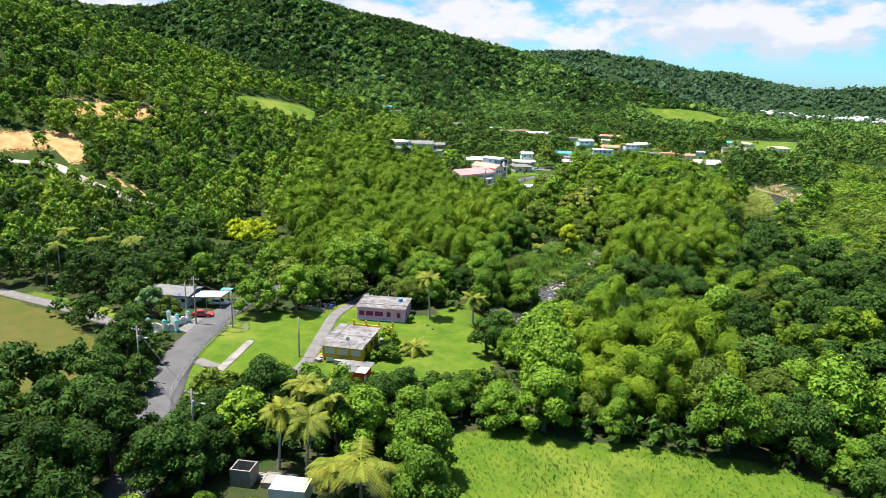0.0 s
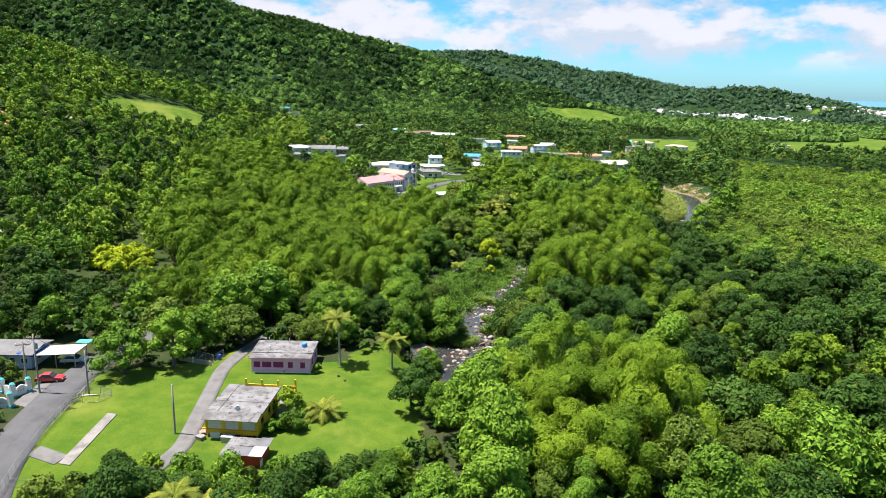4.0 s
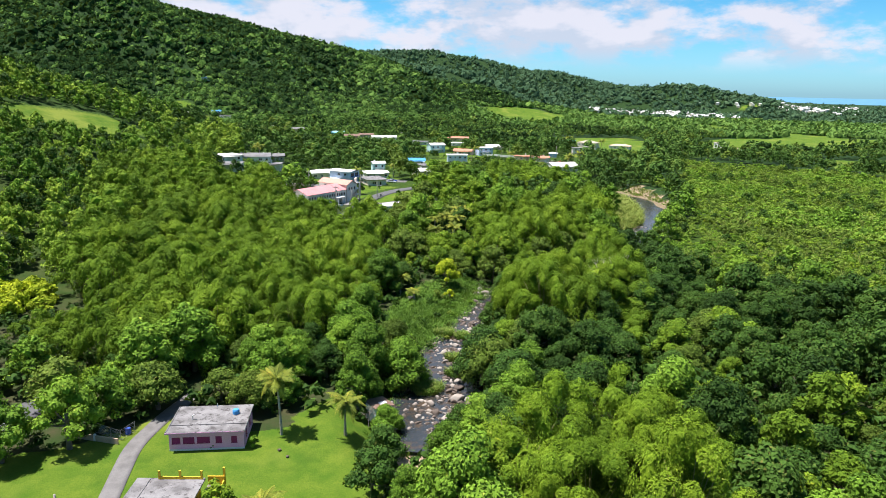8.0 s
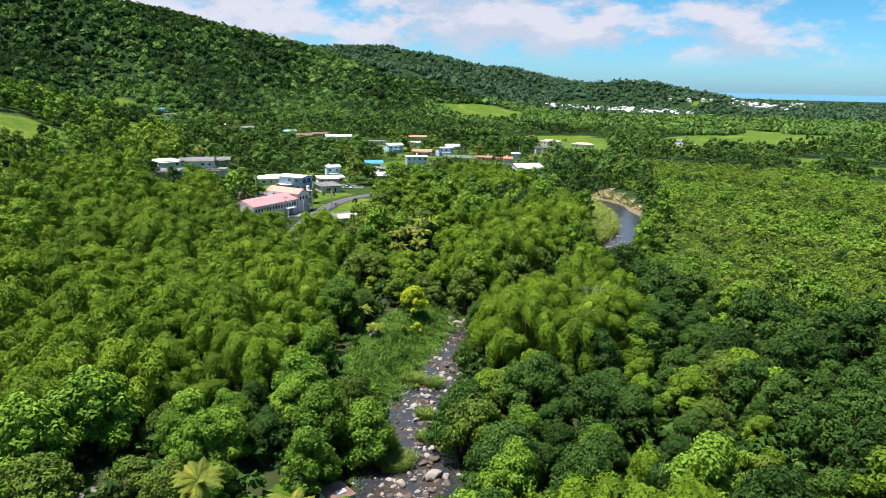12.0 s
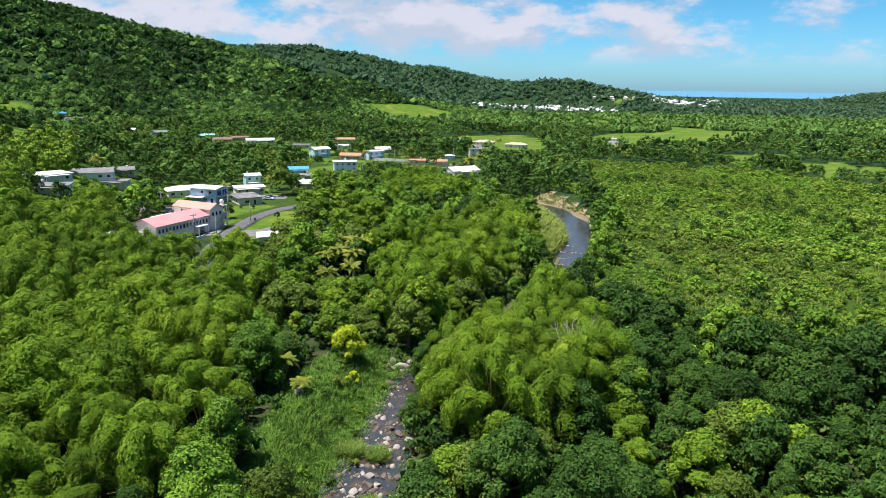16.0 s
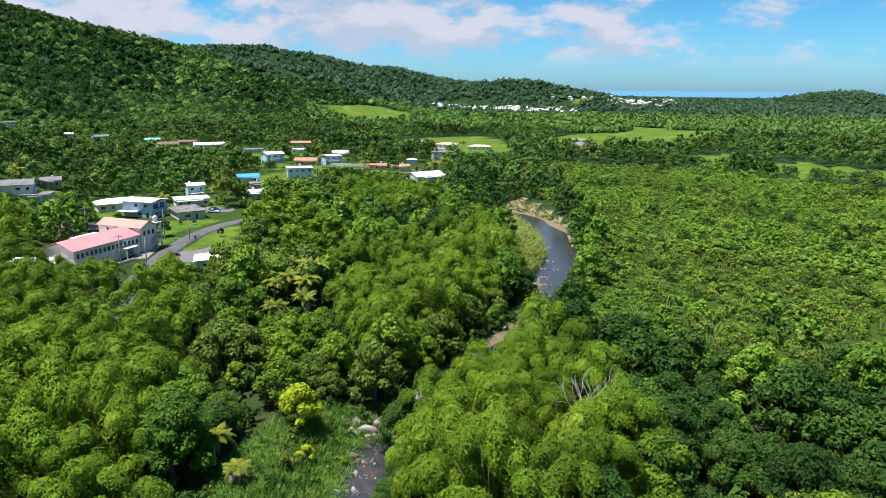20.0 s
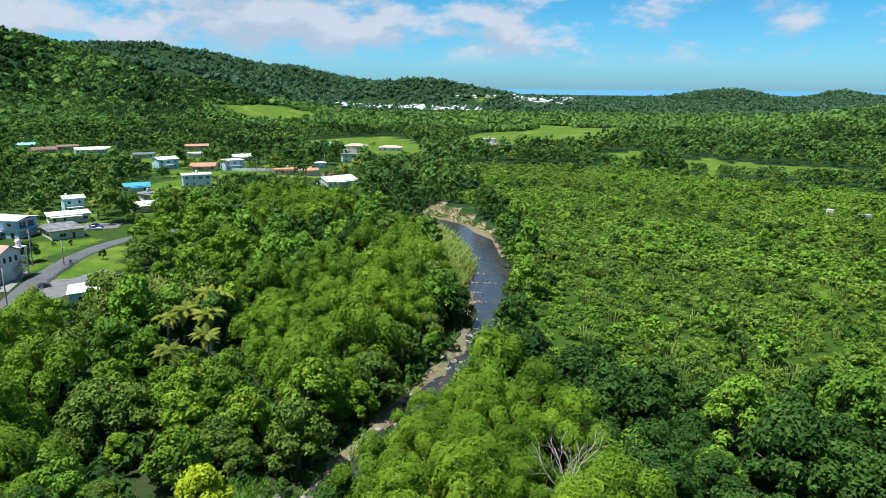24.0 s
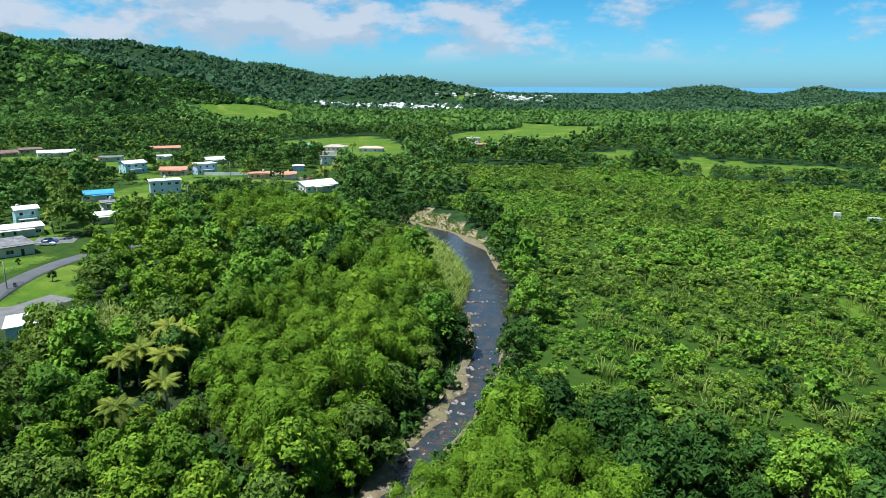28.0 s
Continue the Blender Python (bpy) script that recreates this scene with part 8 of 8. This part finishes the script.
def mesh_fence(name, line, h, label, step=2.6):
    q = np.array(line, float)
    seg = np.linalg.norm(np.diff(q, axis=0), axis=1)
    n = max(2, int(seg.sum() / step) + 1)
    u = np.linspace(0, seg.sum(), n)
    acc = np.r_[0, np.cumsum(seg)]
    P2 = np.stack([np.interp(u, acc, q[:, 0]), np.interp(u, acc, q[:, 1])], 1)
    z = height(P2[:, 0], P2[:, 1])
    e = tagged(new(name), label, "fence")
    for (x, y), zz in zip(P2, z):
        part("post", tube([(x, y, zz - 0.3), (x, y, zz + h)], [0.035, 0.035], 6), STEEL, e)
    for hh in (h - 0.03, 0.08):
        part("rail", tube([(x, y, zz + hh) for (x, y), zz in zip(P2, z)], [0.024] * n, 5), STEEL, e)
    for k in range(n - 1):
        a, b = Vector((*P2[k], z[k])), Vector((*P2[k + 1], z[k + 1]))
        out = []
        m = 9
        for i in range(m):
            s0, s1 = i / m, (i + 1) / m
            for flip in (0, 1):
                for r0 in np.arange(0, 1, 0.25):
                    p0, p1 = a.lerp(b, s0), a.lerp(b, s1)
                    za, zb = (r0 + 0.25, r0) if flip else (r0, r0 + 0.25)
                    out.append(tube([(p0.x, p0.y, p0.z + 0.08 + za * (h - 0.12)), (p1.x, p1.y, p1.z + 0.08 + zb * (h - 0.12))], [0.009, 0.009], 3))
        part("netting", out, STEEL, e)
    return e


mesh_fence("chainlink_fence", [(-122.5, 65.5), (-119, 61), (-113.5, 55.5), (-106.5, 49.5), (-102.5, 46.5), (-97.5, 42.8), (-92, 40.6)], 1.5, "galvanised chain-link fence along the road and lawn")
mesh_fence("chainlink_fence", [(-122.5, 65.5), (-118.5, 68.2), (-117.2, 66.0), (-119.2, 63.5)], 1.4, "small chain-link gate at the lawn corner")
mesh_fence("chainlink_fence", [(-102.5, 46.5), (-98.5, 49.5)], 1.3, "short chain-link fence across the lawn")
mesh_fence("chainlink_fence", [(-125, 84.5), (-121.5, 86.5), (-117.5, 86.0), (-118.5, 89.5)], 1.7, "chain-link fence before the bamboo")
mesh_fence("roadside_fence", [(-201, 243), (-208, 255), (-214, 268), (-217, 276)], 1.0, "low pale fence along the village street")


def slab(name, pts, h, label, mat=CONCRETE):
    z = height(np.array([p[0] for p in pts]), np.array([p[1] for p in pts]))
    v = np.array([(x, y, zz + h) for (x, y), zz in zip(pts, z)] + [(x, y, zz - 0.3) for (x, y), zz in zip(pts, z)])
    f = [(0, 1, 2), (0, 2, 3)] + [t for k in range(4) for t in (((k, k + 4, (k + 1) % 4 + 4)), (k, (k + 1) % 4 + 4, (k + 1) % 4))]
    tagged(new(name, build_mesh(name, v, np.array(f), [mat])), label, "slab")


slab("concrete_walk", [(-112.6, 64.4), (-111.2, 65.2), (-101.6, 54.0), (-103.2, 53.2)], 0.13, "long pale concrete strip on the lawn")
slab("concrete_pad", [(-108.8, 51.2), (-109.8, 53.6), (-104.4, 55.0), (-103.4, 52.7)], 0.10, "weathered concrete pad beside the fence", DRIVE)
slab("forecourt", [(-132, 62), (-127, 56), (-118, 59), (-127, 69)], 0.07, "pale concrete forecourt before the carport", DRIVE)
slab("parking_lot", [(-203, 243), (-211, 258), (-199, 264), (-188, 248)], 0.07, "grey parking lot beside the village street", DRIVE)
slab("gravel_pad", [(-206.5, 259.5), (-204, 270), (-196, 268), (-198, 259)], 0.06, "worn gravel patch on the lawn", DRIVE)
slab("church_walk", [(-212, 247.5), (-221, 264), (-224, 262.5), (-216, 245)], 0.12, "pale concrete walk before the church")
slab("tennis_court", [(-268, 262), (-256, 270), (-262, 284), (-276, 276)], 0.06, "pale green-grey sports court behind the church", DRIVE)
slab("house_yard", [(-246, 312), (-236, 318), (-240, 326), (-252, 322)], 0.06, "concrete yard in front of the blue shop house", DRIVE)


# ---- carport and the low house behind it ----
def carport():
    e = thing("carport", -138.5, 68.0, 40, "white-roofed carport with blue awning beside a low house", "carport")
    rv, rf = bevel_box(-3.0, 4.2, -2.4, 2.4, 2.55, 2.66, 0.03)
    rv[:, 2] += rv[:, 0] * 0.06
    part("roof", (rv, rf), ROOF["white"], e)
    for x in (-2.8, 0.6, 4.0):
        for y in (-2.2, 2.2):
            part("post", box(x - 0.07, x + 0.07, y - 0.07, y + 0.07, -0.4, 2.548 + x * 0.06), STEEL, e)
    av = np.array([(-5.8, -3.0, 3.1), (-3.05, -3.0, 2.4), (-3.05, 3.0, 2.4), (-5.8, 3.0, 3.1)])
    part("awning", (np.concatenate([av, av - np.array([0, 0, 0.06])]), np.array([(0, 1, 2), (0, 2, 3), (4, 6, 5), (4, 7, 6), (0, 4, 5), (0, 5, 1), (1, 5, 6), (1, 6, 2), (2, 6, 7), (2, 7, 3), (3, 7, 4), (3, 4, 0)])), PAINT["royal"], e, "blue sloping awning")
    part("canopy", box(1.5, 4.0, 3.3, 5.0, 2.7, 2.78), PAINT["turquoise"], e, "turquoise back canopy")
    h = thing("low_house", -146.5, 62.0, 40, "low house with a long galvanised metal roof", "house")
    w, d = 13.0, 6.5
    M = [pose(0, -d / 2, 0), pose(w / 2, 0, 0, 0, 0, 90), pose(0, d / 2, 0, 0, 0, 180), pose(-w / 2, 0, 0, 0, 0, -90)]
    for k, holes in enumerate(([(-5, -3.6, 1, 2), (-1, 0.4, 1, 2), (2.6, 3.6, 0.1, 2.1), (4.6, 5.8, 1, 2)], [(-1, 1, 1, 2)], [], [(-1, 1, 1, 2)])):
        part("wall", moved(wall_cells(w if k % 2 == 0 else d - 0.4, 2.7, 0.2, holes, -0.6), M[k]), PAINT["pale_blue"], h)
        for o in holes:
            window(h, M[k], o, RAIL)
    part("roof", roof_arrays("gable", w, d, 2.703, 0.6, 0.7), ROOF["grey"], h)
    part("floor", box(-w / 2 + 0.2, w / 2 - 0.2, -d / 2 + 0.2, d / 2 - 0.2, -0.1, 0.1), CONCRETE, h)


carport()


# ---- cars ----
CAR_GLASS = GLASS
TYRE = surface("tyre_rubber", (0.02, 0.02, 0.02), (0.015, 0.015, 0.015), 0.85)


def gloss(name, c):
    m, n, l, out = nodes_of(name)
    b = n.new("ShaderNodeBsdfPrincipled")
    b.inputs["Base Color"].default_value = (*c, 1)
    b.inputs["Roughness"].default_value = 0.25
    b.inputs["Coat Weight"].default_value = 0.6
    l.new(b.outputs[0], out.inputs[0])
    return m


LAMP_CLEAR, LAMP_RED = gloss("clear_lens", (0.7, 0.7, 0.68)), gloss("red_lens", (0.4, 0.02, 0.02))


def car(x, y, turn, colour, label, long=4.4, tall=1.42, z=None):
    e = thing("car", x, y, turn, label, "car", "parked cars", z)
    L, W = long / 2, 0.87
    prof = [(-L, 0.35), (-L, 0.78), (-L * 0.93, 0.9), (-L * 0.66, 0.95), (L * 0.42, 0.93), (L * 0.9, 0.78), (L, 0.62), (L, 0.34)]
    cab = [(-L * 0.70, 0.94), (-L * 0.48, tall), (L * 0.06, tall), (L * 0.44, 0.93)]

    def hull(pts, w0, w1):
        n = len(pts)
        v = np.array([(px, -w0 if pz < 0.96 else -w1, pz) for px, pz in pts] + [(px, w0 if pz < 0.96 else w1, pz) for px, pz in pts])
        f = [(0, i, i + 1) for i in range(1, n - 1)] + [(n, n + i + 1, n + i) for i in range(1, n - 1)]
        for i in range(n):
            j = (i + 1) % n
            f += [(i, n + i, n + j), (i, n + j, j)]
        return v, np.array(f)
    part("body", hull(prof, W, W), colour, e)
    part("cabin", hull(cab, W - 0.02, W - 0.2), CAR_GLASS, e, "dark glazed cabin")
    part("roof", bevel_box(-L * 0.5, L * 0.08, -W + 0.19, W - 0.19, tall - 0.02, tall + 0.04, 0.02), colour, e)
    for px in (-L * 0.62, L * 0.62):
        for sy in (-1, 1):
            t = part("wheel", moved(tube([(0, -0.1, 0), (0, 0.1, 0)], [0.32, 0.32], 14), pose(px, sy * (W - 0.06), 0.32)), TYRE, e)
            part("rim", moved(tube([(0, -0.012, 0), (0, 0.012, 0)], [0.2, 0.2], 10), pose(px, sy * (W + 0.05), 0.32)), STEEL, t)
    for sy in (-1, 1):
        part("headlight", bevel_box(L - 0.03, L + 0.02, sy * 0.6 - 0.18, sy * 0.6 + 0.18, 0.6, 0.74, 0.015), LAMP_CLEAR, e)
        part("tail_light", bevel_box(-L - 0.02, -L + 0.03, sy * 0.64 - 0.14, sy * 0.64 + 0.14, 0.62, 0.8, 0.015), LAMP_RED, e)
    part("bumper", [box(L - 0.05, L + 0.06, -W + 0.05, W - 0.05, 0.36, 0.52), box(-L - 0.06, -L + 0.05, -W + 0.05, W - 0.05, 0.36, 0.52)], colour, e)


car(-131.5, 63.6, 48, gloss("red_car", (0.42, 0.015, 0.015)), "shiny red saloon car parked on the forecourt", z=0.07)
car(-137.0, 70.0, 48, gloss("white_car", (0.75, 0.75, 0.74)), "white car parked under the carport", z=0.02)
car(-241.5, 313.5, 15, gloss("white_car_two", (0.72, 0.74, 0.78)), "white car parked beside the shop house")
car(-243.5, 317.0, 15, gloss("blue_car", (0.03, 0.08, 0.35)), "blue car parked beside a white car")
car(-267.8, 388.3, 70, gloss("silver_car", (0.5, 0.5, 0.5)), "silver car parked in front of the stilted house")
car(-206.8, 252.8, 60, gloss("black_car", (0.02, 0.02, 0.022)), "small black motor vehicle parked at the roadside", 2.6, 1.2)
for x, y, a, c, n in ((-212, 462, 20, (0.6, 0.6, 0.6), "grey"), (-222, 486, 80, (0.5, 0.04, 0.03), "red"), (-228, 515, 30, (0.7, 0.7, 0.7), "white"), (-150, 738, 10, (0.7, 0.7, 0.7), "white"), (-252, 640, 60, (0.1, 0.1, 0.12), "dark")):
    car(x, y, a, gloss(f"{n}_car_far", c), f"{n} car parked among the village houses")


# ---- ruins, shacks and clutter ----
def ruin_shack():
    e = thing("tin_shack", -85.2, 70.8, 35, "low shack with a patched whitish roof and red walls", "shack", z=-0.5)
    part("wall", [box(-2.6, 2.6, -2.0, -1.85, -0.2, 2.3), box(-2.6, -2.45, -1.85, 2.0, -0.2, 2.3), box(2.45, 2.6, -1.85, 2.0, -0.2, 2.3), box(-2.45, 2.45, 1.85, 2.0, -0.2, 2.3)], PAINT["red"], e, "faded red boarding")
    for k, (x0, x1, y0, y1) in enumerate(((-3.0, -1.0, -2.5, 0.2), (-0.98, 1.1, -2.4, 0.0), (1.12, 3.0, -2.5, 0.1), (-2.9, -0.6, 0.22, 2.5), (-0.58, 1.4, 0.12, 2.4), (1.42, 3.1, 0.14, 2.6))):
        v, f = bevel_box(x0, x1, y0, y1, 2.33 + 0.03 * (k % 3), 2.38 + 0.03 * (k % 3), 0.015)
        part("roof_sheet", (v, f), ROOF["metal"] if k in (1, 5) else ROOF["white"] if k == 2 else STAINED, e, "weathered roof sheet")
    part("board", [box(2.65, 2.72, -2.2, -1.2, 0, 1.6)], RAIL, e)


ruin_shack()


def masonry_box(name, x, y, turn, w, d, h, label, open_top=True, mat=CONCRETE):
    e = thing(name, x, y, turn, label, "ruin")
    for k, a in enumerate((box(-w / 2, w / 2, -d / 2, -d / 2 + 0.18, -0.3, h), box(-w / 2, w / 2, d / 2 - 0.18, d / 2, -0.3, h * 0.96), box(-w / 2, -w / 2 + 0.18, -d / 2 + 0.18, d / 2 - 0.18, -0.3, h * 0.98), box(w / 2 - 0.18, w / 2, -d / 2 + 0.18, d / 2 - 0.18, -0.3, h))):
        part("wall", a, mat, e)
    part("slab", box(-w / 2 + 0.18, w / 2 - 0.18, -d / 2 + 0.18, d / 2 - 0.18, -0.3, 0.12 if open_top else h - 0.1), mat, e)


masonry_box("roofless_ruin", -67.6, 40.6, 38, 2.8, 2.6, 2.4, "small roofless grey concrete hut")
masonry_box("concrete_ruin", -64.2, 43.8, 40, 4.2, 2.6, 0.8, "broken pale concrete slab ruin", False, CONCRETE)
masonry_box("concrete_ruin", -66.3, 43.0, 36, 2.4, 1.2, 0.5, "low broken concrete wall stub", False, CONCRETE)
masonry_box("white_roof_hut", -60.4, 43.2, 40, 4.6, 3.2, 2.2, "low hut with a white slab roof", False, PAINT["white"])


def river_shack():
    e = thing("river_shack", -94.3, 119.4, -20, "little shack with a rusty tin roof above the river", "shack", z=-2.5)
    part("wall", [box(-1.7, 1.7, -1.6, -1.45, -0.8, 2.1), box(-1.7, 1.7, 1.45, 1.6, -0.8, 2.1), box(-1.7, -1.55, -1.45, 1.45, -0.8, 2.1), box(1.55, 1.7, -1.45, 1.45, -0.8, 2.1)], PAINT["aqua"], e)
    v, f = bevel_box(-2.0, 2.0, -1.95, 1.95, 2.12, 2.2, 0.02)
    v[:, 2] += v[:, 1] * -0.08 + 0.16
    part("roof", (v, f), ROOF["rust"], e)
    part("patch", box(0.1, 0.9, -0.3, 1.1, 2.36, 2.42), PAINT["white"], e, "loose white board on the roof")


river_shack()


def clutter(x, y, w, d, h, mat, label, name="crate", turn=0.0):
    e = thing(name, x, y, turn, label, name)
    part("body", bevel_box(-w / 2, w / 2, -d / 2, d / 2, 0, h, 0.03), mat, e)
    part("lid", bevel_box(-w / 2 - 0.04, w / 2 + 0.04, -d / 2 - 0.04, d / 2 + 0.04, h + 0.003, h + 0.07, 0.02), mat, e)


clutter(-93.6, 71.4, 1.4, 0.7, 0.75, PAINT["white"], "white appliance lying beside the yellow house", "chest_freezer", 35)
clutter(-91.2, 71.8, 1.8, 1.0, 0.9, DROP, "grey metal tank behind the shack", "metal_tank", 35)
clutter(-94.8, 69.6, 1.2, 0.9, 0.5, CONCRETE, "heap of pale concrete blocks", "block_pile", 10)
clutter(-95.8, 70.6, 0.9, 0.7, 0.4, CONCRETE, "small heap of rubble blocks", "block_pile", 50)
clutter(-118.6, 88.4, 0.6, 0.6, 0.95, PAINT["royal"], "dark blue bin beside the drive", "rubbish_bin", 0)
clutter(-216.6, 273.2, 0.5, 0.5, 1.1, DARK, "dark bin beside a street post", "rubbish_bin", 0)
clutter(22.6, 430, 2.2, 2.2, 2.6, ROOF["white"], "white tank standing in the scrub", "water_tank", 0)
clutter(34, 424, 4.5, 2.6, 2.0, DROP, "pale hut half hidden in scrub", "field_hut", 0)


# ---- long white wall, hedges and the town far off ----
def long_wall(a, b, h, mat, label):
    m, d = (Vector(a) + Vector(b)) / 2, Vector(b) - Vector(a)
    e = thing("boundary_wall", m.x, m.y, math.degrees(math.atan2(d.y, d.x)), label, "wall")
    n = int(d.length / 4)
    for k in range(n):
        s = -d.length / 2 + k * d.length / n
        part("bay", box(s + 0.16, s + d.length / n - 0.003, -0.1, 0.1, -0.6, h), mat, e)
        part("pier", box(s - 0.15, s + 0.157, -0.16, 0.16, -0.6, h + 0.2), PAINT["white"], e)


long_wall((-284, 482), (-240, 490), 1.7, PAINT["white"], "long white boundary wall in front of the village")
long_wall((-124.5, 83.0), (-117.0, 85.8), 0.9, ROOF["tan"], "low tan masonry wall at the edge of the lawn")
long_wall((-243, 474), (-222, 480), 1.0, PAINT["peach"], "low peach garden wall")
tg = np.random.default_rng(12)
town_v, town_roof = [], []
for k in range(1300):
    if k < 1000:
        a, r = radians(tg.choice([tg.normal(-11.4, 1.5), tg.normal(-5.8, 1.9), tg.uniform(-19, -2)])), tg.uniform(2450, 3450)
    else:
        a, r = radians(tg.uniform(-22, -10)), tg.uniform(1850, 2300)
    x, y = REF[0] + math.sin(a) * r, REF[1] + math.cos(a) * r
    if float(height(np.array([x]), np.array([y]))[0]) > 16:
        continue
    w, d, h = tg.uniform(7, 14), tg.uniform(7, 11), tg.choice([1.5, 2, 2.5, 3, 5])
    z = float(height(np.array([x]), np.array([y]))[0]) + 4.0
    M = pose(x, y, z, 0, 0, float(tg.uniform(0, 90)))
    town_v.append(moved(box(-w / 2, w / 2, -d / 2, d / 2, -6, h), M))
    rise = tg.uniform(1.5, 3.0)
    a, b = w / 2 + 0.5, d / 2 + 0.5
    top = np.array([(-a, -b, h), (a, -b, h), (a, b, h), (-a, b, h), (-a * 0.35, 0, h + rise), (a * 0.35, 0, h + rise)])
    town_roof.append(moved((top, np.array([(0, 1, 5), (0, 5, 4), (1, 2, 5), (2, 3, 4), (2, 4, 5), (3, 0, 4), (0, 2, 1), (0, 3, 2)])), M))
v, f = merge(town_v)
tagged(new("far_town", build_mesh("far_town", v, f, [PAINT["cream"]])), "pale houses of a distant town below the hill", "town", kind="stuff")
v, f = merge(town_roof)
tagged(new("far_town_roofs", build_mesh("far_town_roofs", v, f, [ROOF["white"]])), "pale flat roofs of the distant town", "town", kind="stuff")
